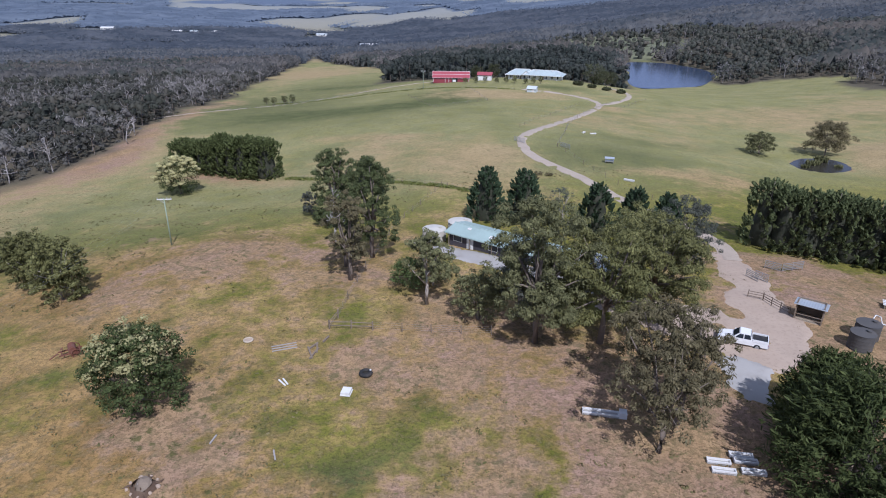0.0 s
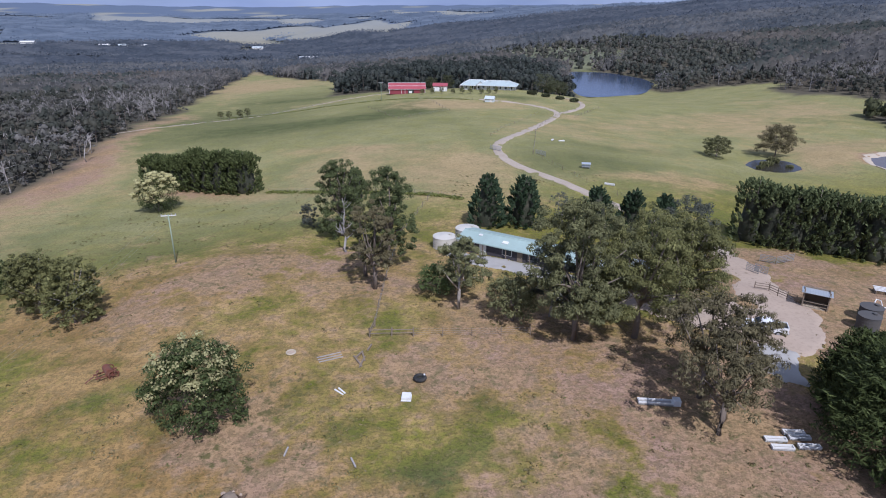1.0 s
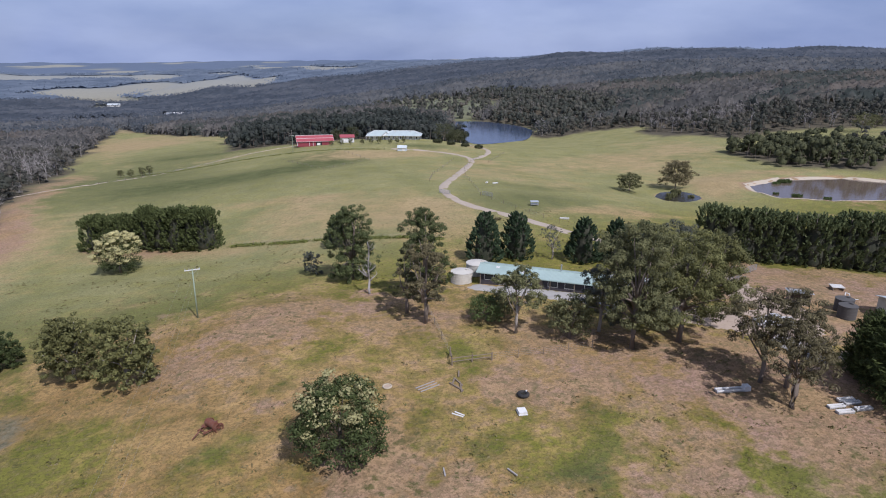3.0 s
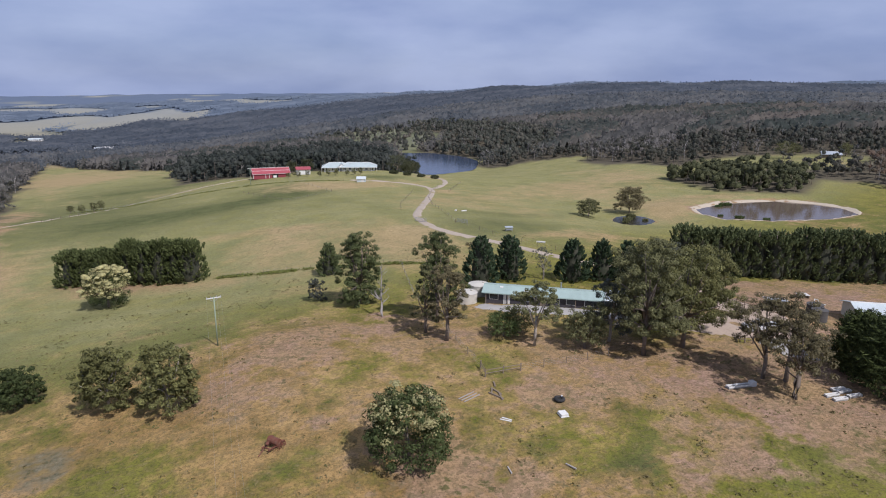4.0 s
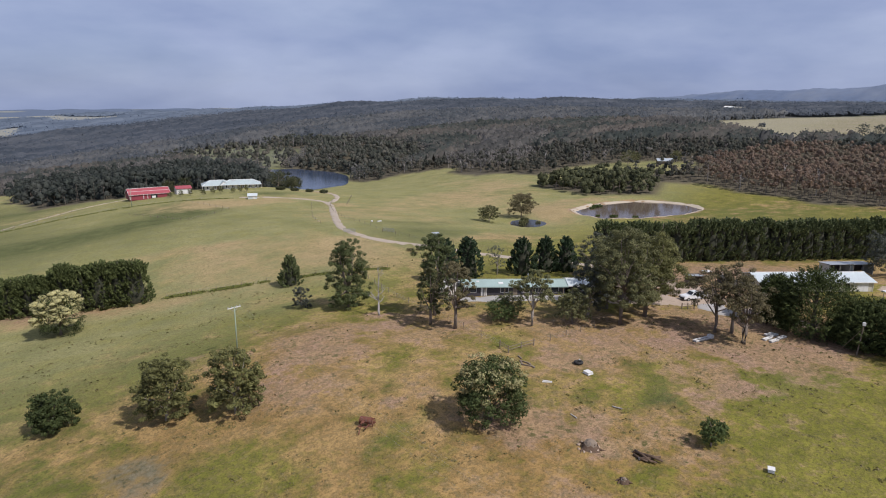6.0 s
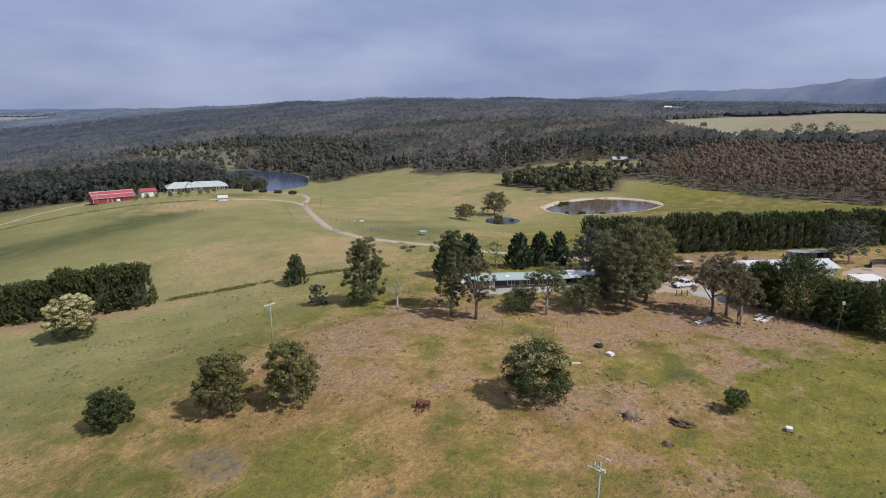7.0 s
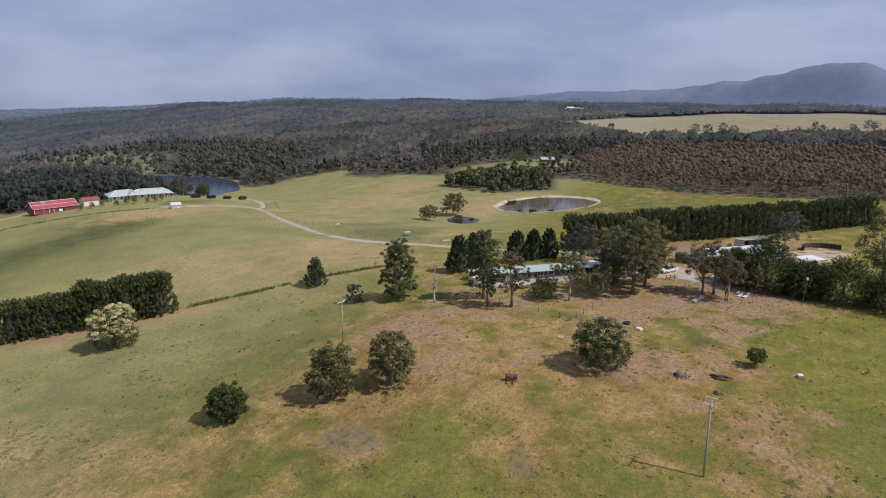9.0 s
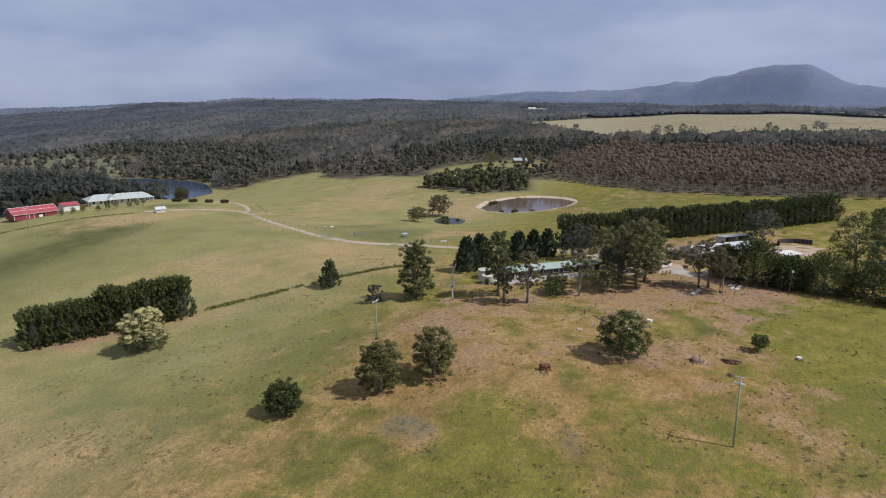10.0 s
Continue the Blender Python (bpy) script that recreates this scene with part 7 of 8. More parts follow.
fence_line([(42.2, 72.6), (43.4, 68.4)], 1.4, "timber rails running to the shelter", rails=3, group="timber rail fences")
fence_line([(40.6, 73.6), (42.2, 72.6)], 1.4, "timber rails running to the shelter", rails=3, group="timber rail fences")


def bench_table(x, y, rz):
    ob = thing("slatted_pallet", x, y, None, rz, "stack of pale slatted timber pallets", "pallet")
    for k in range(4):
        part("slat", Shape().box((0, -0.75 + 0.5 * k, 0.62), (2.0, 0.28, 0.05)), M_WHITE, ob)
    for u in (-0.8, 0.8):
        part("bearer", Shape().box((u, 0, 0.3), (0.1, 1.8, 0.58)), M_TIMBER, ob)


bench_table(58.4, 71.5, -30)
red_barn()
homestead()

# ---- poles and fences ----
p1 = strain_pole(-48.8, 29.6, 10.0, 8, "greenish timber power pole with two crossed arms", lean=0.02)
p2 = utility_pole(-44.9, 96.1, 8.2, 8, "greenish timber power pole with pale crossarm")
utility_pole(241, 29, 9.5, 60, "distant timber power pole beside the plantation")
utility_pole(-9.7, 327, 9.5, 0, "timber power pole below the red barn")
for dx in (-1.05, 0.45, 1.05):
    cable((-48.8 + dx + 0.2, 29.7, 8.05), (-44.9 + dx, 96.2, 6.35), 1.0)


def yard_lamp():
    ob = thing("yard_lamp", 33.0 - 5.0, 30.2, None, -60, "leaning timber post with white lamp box", "lamp post")
    part("post", Shape().tube((0, 0, -0.3), (0.35, 0, 5.0), 0.11, 0.09, 8), M_TIMBER, ob)
    part("lamp_box", Shape().box((0.37, 0, 5.15), (0.42, 0.3, 0.5)), M_WHITE, ob, "white metal lamp box")
    part("stay", Shape().tube((0.3, 0, 4.4), (-2.6, 0.3, -0.1), 0.03, 0.03, 5), M_TIMBER, ob)


yard_lamp()
fence_line([(-13.2, 64.9), (-10.5, 64.7), (-8.0, 64.4)], 2.6, "weathered timber rail fence at a paddock corner", rails=2, group="paddock fences", post_r=0.1)
fence_line([(-13.2, 64.9), (-12.6, 67.5)], 2.6, "weathered timber rail fence at a paddock corner", rails=2, group="paddock fences", post_r=0.1)
fence_line([(-8.0, 64.4), (-0.6, 63.6), (6, 63.2)], 3.7, "post and wire fence round the house paddock", group="paddock fences")
fence_line([(-12.6, 67.5), (-11.0, 82), (-8, 104), (0, 133)], 5.0, "post and wire fence up the paddock", group="paddock fences")
fence_line([(-40, 157), (-25, 147.5), (-9, 138), (0, 133), (6, 128)], 6.0, "post and wire fence across the pasture", group="paddock fences")
fence_line([(76, 284), (66, 268), (54, 244), (44, 216), (38, 192), (32, 170)], 7.0, "post and wire fence beside the track", group="paddock fences")
fence_line([(32, 170), (36, 150), (40, 133), (48, 112)], 6.0, "post and wire fence beside the track", group="paddock fences")
fence_line([(25, 200), (33, 222), (48, 252), (60, 276)], 7.0, "post and wire fence above the track", group="paddock fences")
fence_line([(-16, 304), (-10, 282), (-4, 259), (8, 268), (20, 278)], 6.0, "post and wire fence round the paddock below the barn", group="paddock fences", post_r=0.09)
fence_line([(20, 278), (14, 320)], 6.0, "post and wire fence round the paddock below the barn", group="paddock fences", post_r=0.09)
fence_line([(-96, 283), (-76, 324), (-60, 339), (-44, 350), (-26, 359)], 6.0, "post and wire fence beside the narrow track", group="paddock fences", post_r=0.09)
fence_line([(74, 266), (96, 299)], 5.0, "post and wire fence beside the lake track", group="paddock fences", post_r=0.09)
fence_line([(-90, 330), (-40, 336), (-10, 330), (20, 322), (36, 316)], 8.0, "post and wire fence below the barn", group="paddock fences")
steel_panel(20.6, 175.6, -50, 4.0, 1.3, "galvanised steel gate beside the track")
steel_panel(33.0, 171.0, -60, 4.0, 1.3, "galvanised steel gate beside the track")


# ---- loose things in the paddock ----
def concrete_trough(x, y, rz, length, label, group, width=0.55, high=0.4, block=False):
    """An open trough: floor, two long sides, two ends."""
    ob = thing("trough", x, y, None, rz, label, "trough", group)
    part("floor", Shape().box((0, 0, 0.06), (length, width, 0.16)), M_CONCRETE, ob)
    for s in (-1, 1):
        part("side", Shape().box((0, s * (width / 2 - 0.05), high / 2), (length, 0.1, high)), M_WHITE, ob)
        part("end", Shape().box((s * (length / 2 - 0.05), 0, high / 2 + 0.002), (0.1, width - 0.2, high)), M_WHITE, ob)
    if block:
        part("float_box", Shape().box((length / 2 + 0.36, 0, 0.3), (0.7, 0.8, 0.6)), M_WHITE, ob, "square white float box")
    return ob


concrete_trough(15.3, 48.6, -11, 3.4, "long white concrete trough with square end box", "", 0.75, 0.3, True)
for x, y in ((23.8, 41.9), (26.0, 42.6), (26.1, 41.9), (23.8, 40.8), (26.2, 40.6)):
    concrete_trough(x, y, -10, 1.95, "short white concrete feed trough among others", "stacked concrete troughs", 0.55, 0.3)


def slab_box():
    ob = thing("plastic_tub", -9.4, 52.3, None, -8, "white upturned plastic tub in pasture", "tub")
    part("body", Shape().plate([(-0.46, -0.54, 0.36), (0.46, -0.54, 0.36), (0.46, 0.54, 0.36), (-0.46, 0.54, 0.36)], 0.38), M_WHITE, ob)
    part("rim", Shape().box((0, 0, 0.05), (1.04, 1.2, 0.08)), M_WHITE, ob)


slab_box()


def ring(shape, r0, r1, z, tube_r, n=20, m=6, squash=1.0):
    k = len(shape.v)
    for i in range(n):
        a = 2 * math.pi * i / n
        for j in range(m):
            b = 2 * math.pi * j / m
            rr = r0 + tube_r * math.cos(b)
            shape.v.append(Vector((rr * math.cos(a), rr * math.sin(a) * squash, z + tube_r * math.sin(b))))
    for i in range(n):
        for j in range(m):
            a, b = k + i * m + j, k + i * m + (j + 1) % m
            c, d = k + ((i + 1) % n) * m + (j + 1) % m, k + ((i + 1) % n) * m + j
            shape.f.append([a, d, c, b])
    return shape


def tyre_trough():
    ob = thing("tyre_trough", -7.8, 55.4, None, 0, "black tractor tyre used as water trough", "trough")
    part("tyre", ring(Shape(), 0.52, 0.52, 0.2, 0.22, 24, 8), M_RUBBER, ob, soft=True)
    part("water", Shape().tube((0, 0, 0.1), (0, 0, 0.22), 0.4, 0.4, 20), M_POND, ob)
    part("float_valve", Shape().box((0.48, 0.22, 0.44), (0.16, 0.16, 0.14)), M_WHITE, ob)


tyre_trough()


def fire_ring(x, y):
    ob = thing("concrete_ring", x, y, None, 0, "pale concrete ring half sunk in grass", "ring")
    part("ring", ring(Shape(), 0.5, 0.5, 0.1, 0.1, 20, 6), M_CLAY, ob, soft=True)
    part("soil", Shape().tube((0, 0, -0.05), (0, 0, 0.08), 0.44, 0.44, 18), M_YARD, ob)


fire_ring(-22.2, 62.4)


def wreck():
    """A rusty old farm implement: frame, drum, wheels and drawbar."""
    ob = thing("farm_implement", -42.0, 60.8, None, 35, "rusty old farm implement with drawbar", "farm machine")
    part("chassis", Shape().box((0, 0.5, 0.5), (2.4, 0.12, 0.14)).box((0, -0.5, 0.5), (2.4, 0.12, 0.14)).box((0.9, 0, 0.5), (0.12, 0.9, 0.12)).box((-0.9, 0, 0.5), (0.12, 0.9, 0.12)), M_RUST, ob)
    part("drawbar", Shape().bent([(-1.2, 0.2, 0.5), (-1.7, 0.1, 0.35), (-2.2, 0, 0.12)], [0.08, 0.07, 0.06], 6), M_RUST, ob)
    part("drum", Shape().tube((0.2, -0.75, 0.85), (0.2, 0.75, 0.85), 0.42, 0.42, 14), M_RUST, ob)
    for k in range(7):
        u = -0.9 + 0.3 * k
        part("tine", Shape().bent([(u, -0.6, 0.6), (u + 0.15, -0.85, 0.55), (u + 0.05, -0.95, 0.05)], [0.03, 0.03, 0.02], 5), M_RUST, ob)
    for s in (-1, 1):
        w = part("wheel", ring(Shape(), 0.5, 0.5, 0.0, 0.06, 18, 5), M_RUST, ob)
        w.matrix_basis = pose(0.5, s * 0.85, 0.52, 90, 0, 0)
        part("hub", Shape().tube((0, 0, -0.1), (0, 0, 0.1), 0.1, 0.1, 8), M_RUST, w)
        for k in range(6):
            a = k * math.pi / 6
            part("spoke", Shape().tube((-0.48 * math.cos(a), -0.48 * math.sin(a), 0), (0.48 * math.cos(a), 0.48 * math.sin(a), 0), 0.015, 0.015, 4), M_RUST, w)
    part("seat", Shape().bent([(-0.6, 0, 0.55), (-0.75, 0, 1.0), (-0.8, 0, 1.1)], [0.03, 0.03, 0.22], 8), M_RUST, ob)


wreck()


def timber(x, y, rz, length, w, h, material, label, group, tilt=0.0):
    ob = thing("timber", x, y, None, rz, label, "timber", group)
    part("beam", Shape().box((0, 0, h / 2 + abs(math.sin(radians(tilt))) * length / 2), (length, w, h), 0, 0, tilt), material, ob)


for k in range(3):
    timber(-17.5 - 0.16 * k, 60.4 + 0.48 * k, 20, 2.8, 0.09, 0.1, M_DEADWOOD, "pale sawn board lying in grass", "pale boards")
for x, y, rz, n in ((-14.5, 59.6, -68, 2.4), (-14.0, 59.4, -105, 2.2), (-13.9, 60.6, -80, 2.0), (-13.2, 62.4, 70, 1.3), (-14.4, 60.9, 60, 1.6)):
    timber(x, y, rz, n, 0.18, 0.2, M_TIMBER, "old fence timber lying in a heap", "old fence timbers")
timber(-16.3, 54.0, -48, 1.4, 0.16, 0.14, M_WHITE, "pale broken board in grass", "pale boards")
timber(-16.0, 54.2, -55, 1.3, 0.16, 0.14, M_WHITE, "pale broken board in grass", "pale boards")
timber(-14.5, 43.5, -70, 1.3, 0.14, 0.12, M_DEADWOOD, "bleached stick lying in grass", "pale boards")
timber(-20.6, 45.6, 80, 1.2, 0.14, 0.12, M_DEADWOOD, "bleached stick lying in grass", "pale boards")


def tub(x, y, rz, label):
    ob = thing("plastic_tub", x, y, None, rz, label, "tub", "white tubs")
    part("body", Shape().box((0, 0, 0.22), (0.75, 0.65, 0.36)), M_WHITE, ob)
    part("rim", Shape().box((0, 0, 0.4), (0.84, 0.74, 0.06)), M_WHITE, ob)


tub(-12.9, 24.6, 25, "white square tub lying in pasture")


def log_heap():
    rng = np.random.RandomState(5)
    for k in range(7):
        x, y = -21.4 + rng.normal() * 0.4, 34.4 + rng.normal() * 0.7
        ob = thing("log", x, y, None, -75 + rng.normal() * 18, "dark weathered log in a heap", "log", "heap of logs")
        r, n = rng.uniform(0.12, 0.22), rng.uniform(1.6, 3.4)
        pts = [(-n / 2, 0, r), (0, rng.normal() * 0.12, r + 0.1 * (k % 3)), (n / 2, 0, r + 0.05)]
        part("wood", Shape().bent(pts, [r, r * 0.9, r * 0.6], 8), M_SOILWOOD, ob, soft=True)
        part("cut_end", Shape().tube((-n / 2 - 0.015, 0, r), (-n / 2, 0, r), r * 0.9, r * 0.98, 8), M_DEADWOOD, ob, "pale cut log end")


log_heap()


def stump(x, y, r, h, seed, label):
    rng = np.random.RandomState(seed)
    ob = thing("tree_stump", x, y, None, rng.uniform(0, 360), label, "tree stump", "stumps")
    n = 14
    s = Shape()
    for z, k in ((-0.2, 1.5), (0.1, 1.15), (h, 0.95)):
        for i in range(n):
            a = 2 * math.pi * i / n
            rr = r * k * (1 + 0.12 * math.sin(3 * a + seed) + 0.08 * rng.normal())
            s.v.append(Vector((rr * math.cos(a), rr * math.sin(a), z + (0.08 * rng.normal() if z == h else 0))))
    for q in (0, 1):
        for i in range(n):
            j = (i + 1) % n
            s.f.append([q * n + i, q * n + j, (q + 1) * n + j, (q + 1) * n + i])
    part("bark", s, M_SOILWOOD, ob, soft=True)
    part("top", Shape().bent([(0, 0, h - 0.15), (0.06 * r, 0, h + 0.02), (0.2 * r, 0.1 * r, h + 0.22 * r), (0.3 * r, 0.15 * r, h + 0.3 * r)], [r * 0.96, r * 0.86, r * 0.5, r * 0.12], 9), M_TIMBER, ob, "weathered broken stump top")
    for k in range(7):
        a, q = rng.uniform(0, 6.28), r * rng.uniform(0.2, 0.85)
        part("splinter", Shape().bent([(q * math.cos(a), q * math.sin(a), h - 0.1), (1.1 * q * math.cos(a), 1.1 * q * math.sin(a), h + rng.uniform(0.05, 0.3))], [0.09, 0.02], 5), M_DEADWOOD if k % 2 else M_SOILWOOD, ob)
    for k in range(5):
        a = rng.uniform(0, 6.28)
        part("root", Shape().bent([(r * 0.8 * math.cos(a), r * 0.8 * math.sin(a), 0.15), (r * 1.6 * math.cos(a), r * 1.6 * math.sin(a), 0.02), (r * 2.2 * math.cos(a + .2), r * 2.2 * math.sin(a + .2), -0.1)], [0.14, 0.1, 0.05], 6), M_SOILWOOD, ob)


stump(-24.5, 39.9, 0.85, 0.45, 3, "broad rotting stump with roots in grass")
stump(-26.8, 33.6, 0.4, 0.3, 4, "small grey stump in dry grass")


def hay_feeder(x, y, rz, label):
    ob = thing("stock_feeder", x, y, None, rz, label, "feeder", "stock feeders")
    part("tray", Shape().box((0, 0, 0.55), (2.2, 1.1, 0.3)), M_STEEL, ob)
    part("hood", Shape().plate([(-1.2, -0.7, 1.25), (1.2, -0.7, 1.25), (1.2, 0.7, 1.45), (-1.2, 0.7, 1.45)], 0.06), M_ROOF_GREY, ob)
    for u in (-1, 1):
        for v in (-0.5, 0.5):
            part("leg", Shape().box((u, v, 0.6), (0.08, 0.08, 1.3)), M_STEEL, ob)


hay_feeder(42.8, 155.3, -15, "grey steel stock feeder in green pasture")
concrete_trough(43.2, 138.4, -35, 2.4, "pale concrete trough in green pasture", "pasture troughs")
concrete_trough(48.0, 196.6, 10, 2.0, "pale concrete trough in green pasture", "pasture troughs")
concrete_trough(45.2, 197.5, 50, 1.4, "pale concrete trough in green pasture", "pasture troughs")
for i, (x, y) in enumerate([(-91, 327), (-86, 323.5), (-81.5, 327), (-79, 334)]):
    dense_tree(x, y, 4.0 + 0.4 * i, 3.8, 180 + i, M_GUM, "small dark tree in open pasture", n=700, size=0.5, name="small_tree", group="small pasture trees", lumps=14)
for i, x in enumerate((12.5, 18.0, 23.0, 29.0, 34.0, 38.5, 44.0, 48.0, 52.0)):
    dense_tree(x, 345.5 - 0.18 * x + (i % 3), 3.2 + 0.5 * (i % 3), 3.0, 190 + i, M_GUM, "small round garden tree before the farm buildings", n=420, size=0.55, name="garden_tree", group="garden trees", lumps=12)
for i, (x, y, h, w) in enumerate([(86, 354, 7, 8), (93, 366, 9, 10), (90, 382, 13, 16), (72, 338, 2.2, 6), (78, 332, 1.8, 5), (84, 326, 1.8, 5), (90, 320, 2.0, 5), (98, 372, 9, 9), (30, 376, 9, 9), (20, 372, 8, 8)]):
    dense_tree(x, y, h, w, 210 + i, M_GUM_DARK, "dark bushy tree beside the homestead", n=1800, size=0.7, name="bushy_tree", group="homestead trees", base=0.0)
for i, (x, y, h, w) in enumerate([(22.6, 141.2, 0.9, 2.6), (25.0, 140.2, 0.8, 2.2), (21.4, 137.5, 0.7, 2.0)]):
    dense_tree(x, y, h, w, 230 + i, M_GUM_BROWN, "low brown bush in dry pasture", n=400, size=0.3, name="low_bush", group="low brown bushes", base=0.0, lumps=10)
for i, (x, y, h, w) in enumerate([(-108, 212, 10, 6), (-117, 205, 9, 5), (-122, 190, 10, 7), (-128, 178, 9, 6), (-112, 226, 9, 5), (-121, 168, 8, 6)]):
    bare_tree(x, y, h, w, 240 + i, "bleached dead tree at the forest edge", twigs=3, r=0.22, group="dead trees at the forest edge")


def rush_clump(x, y, z, w, h, seed, label, group, material=None, name="rush_clump"):
    """Upright blades in a thick tuft."""
    rng = np.random.RandomState(seed)
    ob = thing(name, x, y, z, 0, label, "rushes", group)
    n = 260
    a, r = rng.uniform(0, 6.28, n), w / 2 * np.sqrt(rng.uniform(0, 1, n))
    p = np.stack([r * np.cos(a), r * np.sin(a) * 0.7, h * rng.uniform(0.15, 0.6, n)], 1)
    b = rng.uniform(0, 6.28, n)
    part("blades", mesh_from("blades", sprays(rng, p, np.stack([np.cos(b), np.sin(b), rng.uniform(0, .3, n)], 1), np.full(n, h * 0.7), 0.3, -4.0), quads(n), [material or M_LIGHT]), None, ob)


for i, (x, y, w, h) in enumerate([(152.6, 166.5, 4.5, 1.2), (159.5, 160.0, 3.2, 1.0), (170.0, 189.0, 6.5, 1.5), (164.5, 187.5, 3.5, 1.1), (148.5, 172.0, 2.6, 0.9)]):
    rush_clump(x, y, DAM_Z - 0.1, w, h, 300 + i, "green rushes standing in the dam", "dam rushes")
for i, (x, y, w, h) in enumerate([(111.5, 182.5, 4.5, 1.6), (116.0, 186.0, 4.0, 1.8), (107.5, 179.0, 2.6, 1.2), (117.5, 179.5, 2.6, 1.0)]):
    rush_clump(x, y, POND_Z - 0.1, w, h, 310 + i, "dark rushes standing in the small pond", "pond rushes", M_GUM)


def far_house(x, y, w, d, rz, roof, label):
    ob, n = gable_building("far_house", (x, y), (x + w * math.cos(radians(rz)), y + w * math.sin(radians(rz))), d, 3.4, 2.2, M_WHITE, roof, label, 0.6, None, trim=M_WHITE, category="house")
    for i in range(int(n // 4)):
        window_on(ob, 2 + 4 * i, 1.8, 1.6, 1.6)


for x, y, w, d, rz, roof in ((-136, 1165, 20, 12, 10, M_WHITE), (-308, 1600, 26, 14, -8, M_ROOF_WHITE), (-641, 1560, 22, 12, 5, M_WHITE), (-605, 1575, 18, 12, 0, M_ROOF_WHITE), (-826, 1592, 30, 14, 5, M_WHITE), (-515, 1740, 24, 14, 10, M_WHITE), (-560, 1590, 14, 10, 0, M_WHITE), (1227, 672, 22, 14, -50, M_ROOF_WHITE), (1262, 700, 16, 12, -50, M_WHITE), (-150, 1183, 10, 8, 0, M_ROOF_GREY)):
    far_house(x, y, w, d, rz, roof, "distant pale house among fields and woods")
gable_building("strip_house", (322, 254), (329, 247), 6, 2.4, 1.3, M_TIMBER, M_ROOF_GREY, "low grey house among trees beyond the dam", 0.8, None, category="house")
for i, (x, y, h, w) in enumerate([(306, 268, 12, 13), (326, 276, 8, 9), (338, 250, 9, 9)]):
    dense_tree(x, y, h, w, 320 + i, M_GUM, "dark spreading tree in a green paddock", n=1500, size=0.7, name="tree", group="trees beyond the dam", base=0.05)
for i, (x, y, h, w) in enumerate([(549, 236, 9, 12), (562, 230, 8, 11), (588, 214, 14, 13), (596, 203, 13, 13), (604, 190, 14, 12), (611, 180, 11, 12), (642, 108, 15, 9), (648, 102, 11, 9), (690, 78, 10, 9), (706, 66, 14, 11), (716, 60, 12, 10), (640, 330, 7, 9), (458, 276, 11, 13), (470, 268, 10, 12)]):
    dense_tree(x, y, h, w, 340 + i, M_HILLSIDE_HAZE if i > 6 else M_PINES_HAZE, "dark spreading tree at the edge of a pale field", n=700, size=1.1, name="tree", group="trees at the great field", base=0.1, lumps=14)
fence_line([(27.1, 59.3), (28.7, 57.7)], 1.1, "short timber rail fence beside the slab", rails=2, group="timber rail fences", post_r=0.12)
for i in range(9):
    a = i * 0.7
    rng_s = np.random.RandomState(500 + i)
    x, y = -24.6 + (1.1 + 0.25 * rng_s.uniform()) * math.cos(a), 40.1 + (1.0 + 0.25 * rng_s.uniform()) * math.sin(a)
    ob = thing("stone", x, y, None, rng_s.uniform(0, 360), "brown weathered stone round an old stump", "stone", "stones round the stump")
    r = rng_s.uniform(0.14, 0.26)
    part("rock", Shape().bent([(0, 0, -0.05), (0.03, 0, r * 0.5), (0.0, 0.04, r)], [r, r * 0.9, r * 0.4], 7), M_YARD, ob)


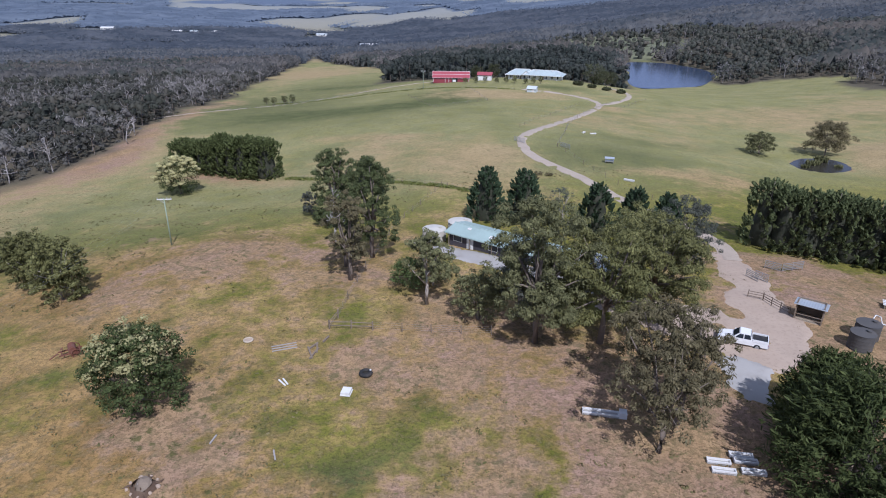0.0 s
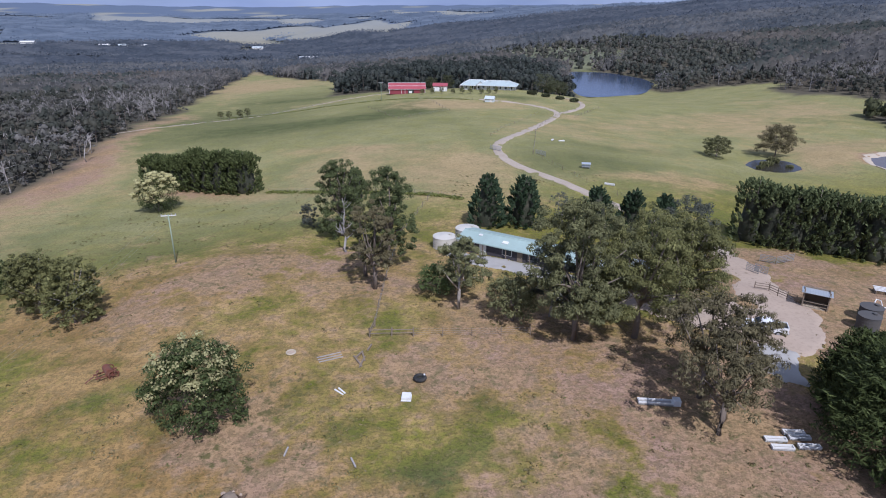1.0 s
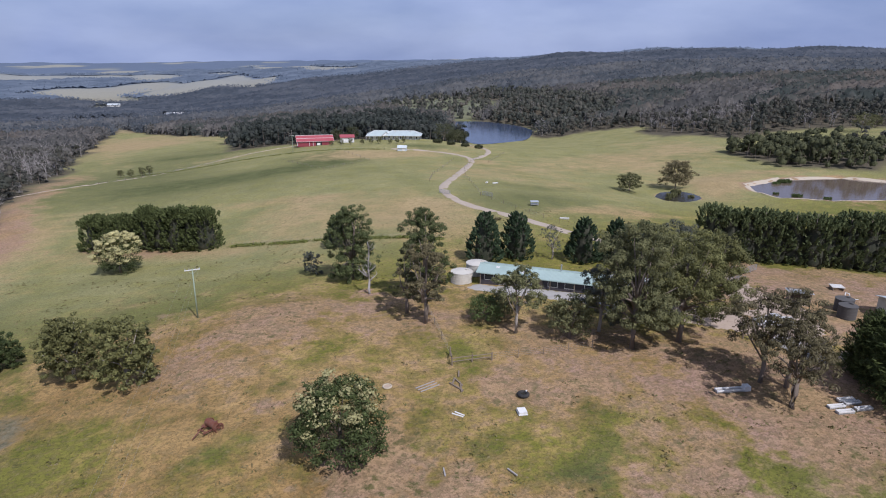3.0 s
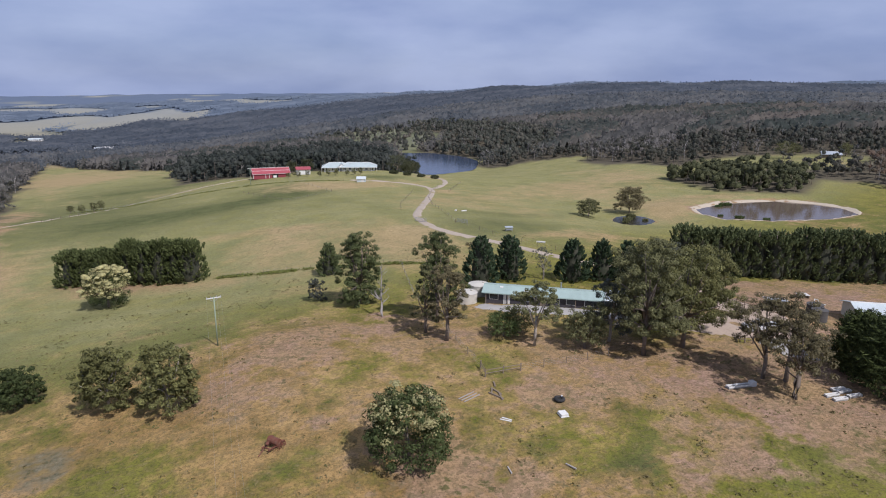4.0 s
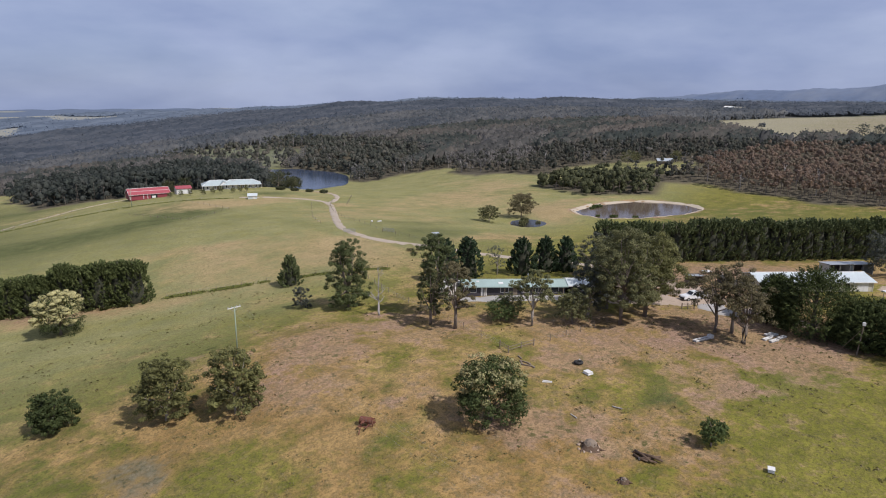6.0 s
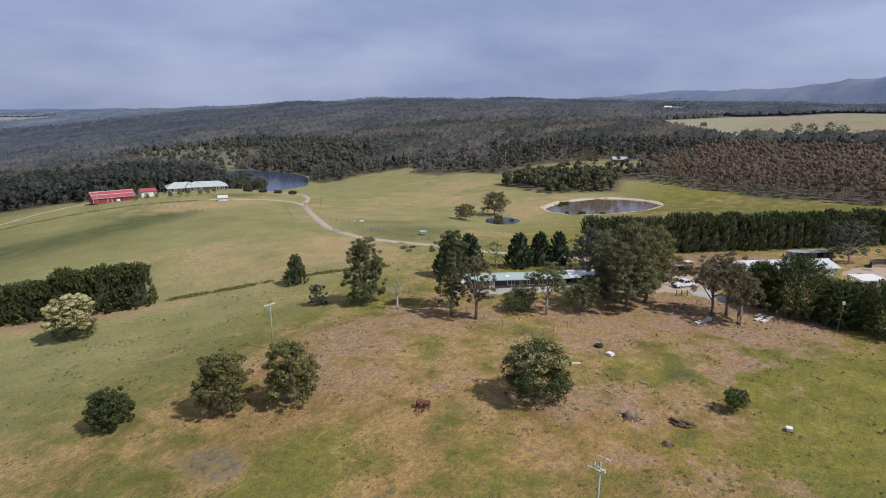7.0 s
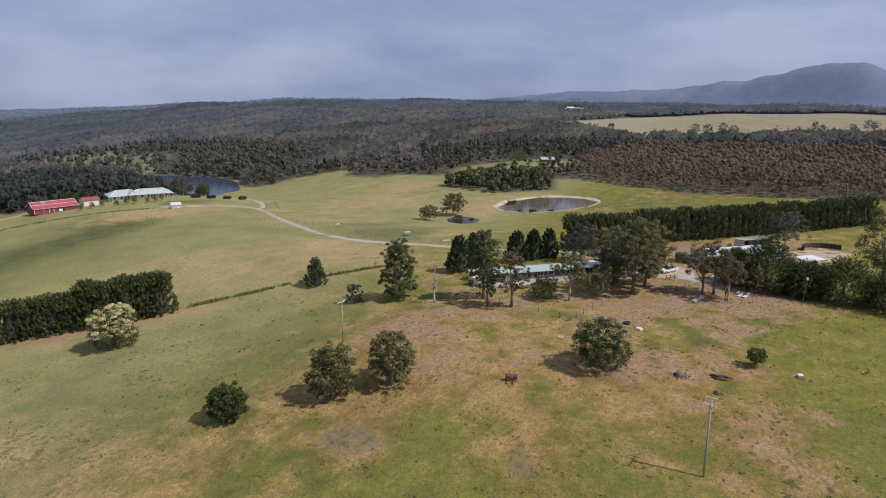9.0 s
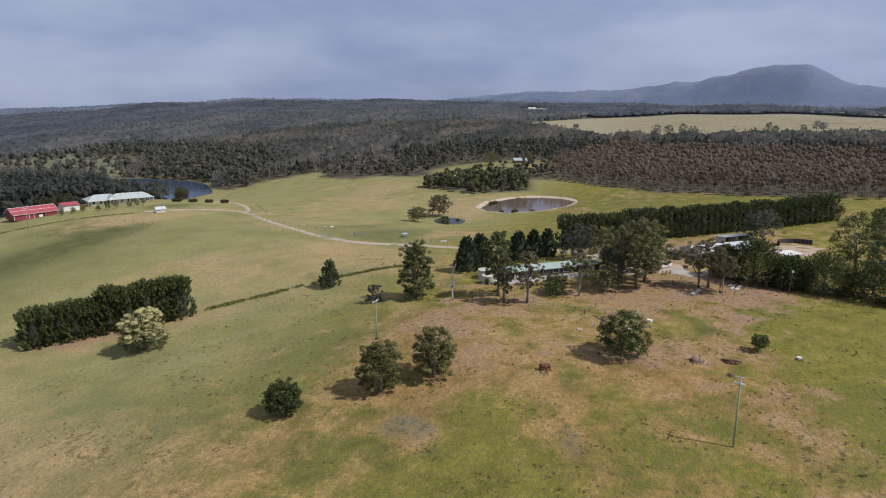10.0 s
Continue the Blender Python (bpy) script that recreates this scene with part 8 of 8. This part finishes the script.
def fence_weeds(points, width, n, seed, name, label):
    """Long rough grass left standing along a fence."""
    rng = np.random.RandomState(seed)
    p = np.array(points, float)
    s = np.concatenate([[0], np.cumsum(np.hypot(*np.diff(p, axis=0).T))])
    t = rng.uniform(0, s[-1], n)
    t = t[ragged(t, t * 0, 9, seed) > -0.7]
    x = np.interp(t, s, p[:, 0]) + rng.normal(size=len(t)) * width / 3
    y = np.interp(t, s, p[:, 1]) + rng.normal(size=len(t)) * width / 3
    q = np.stack([x, y, height(x, y) + rng.uniform(0.05, 0.3, len(t))], 1)
    d = rng.normal(size=(len(t), 3))
    d[:, 2] = np.abs(d[:, 2]) + 0.4
    me = mesh_from(name, sprays(rng, q, d, np.full(len(t), 0.5), 0.6, -1.0), quads(len(t)), [M_WEED])
    tagged(new(name, me), label, "grass", kind="stuff")


fence_weeds([(-40, 157), (-25, 147.5), (-9, 138), (0, 133), (6, 128)], 1.6, 5200, 401, "fence_weeds", "long green grass along a pasture fence")
fence_weeds([(-90, 330), (-40, 336), (-10, 330), (20, 322), (36, 316)], 1.6, 3000, 402, "barn_fence_weeds", "long green grass along the fence below the barn")


def tussocks():
    """Weeds and grass tufts over the nearer pasture, thick in loose patches."""
    rng = np.random.RandomState(77)
    n = 90000
    x, y = rng.uniform(-120, 45, n), rng.uniform(0, 150, n)
    dens = smooth((ragged(x, y, 19, 51) - 0.25 + 0.35 * smooth((62 - y) / 20)) * 2.2) * smooth(0.5 + 1.2 * ragged(x, y, 4.5, 52))
    dens += 0.8 * np.exp(-(((x + 62) * 0.6 + (y - 103) * 0.8) / 5) ** 2 - (((x + 62) * 0.8 - (y - 103) * 0.6) / 26) ** 2) * smooth(0.6 + ragged(x, y, 5, 53))
    ok = rng.uniform(0, 1, n) < dens * 0.34 + 0.015
    x, y = x[ok], y[ok]
    m = len(x)
    z = height(x, y) + 0.12 * ragged(x, y, 9, 3)
    per = 5
    k = np.repeat(np.arange(m), per)
    size = rng.uniform(0.12, 0.30, m)
    a = rng.uniform(0, 6.28, len(k))
    d = np.stack([np.cos(a), np.sin(a), rng.uniform(0.4, 1.4, len(k))], 1)
    p = np.stack([x[k], y[k], z[k]], 1) + d * size[k][:, None] * np.array([0.8, 0.8, 0.25])
    v = sprays(rng, p, d + rng.normal(size=d.shape) * 0.25, size[k], 0.7, -1.0)
    me = mesh_from("grass_tufts", v, quads(len(k)), [M_TUFT], False, np.repeat(rng.uniform(0, 1, m)[k], 4))
    tagged(new("grass_tufts", me), "green and straw grass tufts over the pasture", "grass", kind="stuff")


M_TUFT = leaves("grass tufts", (0.115, 0.12, 0.04), (0.20, 0.19, 0.07), tip=(0.27, 0.22, 0.11))
tussocks()
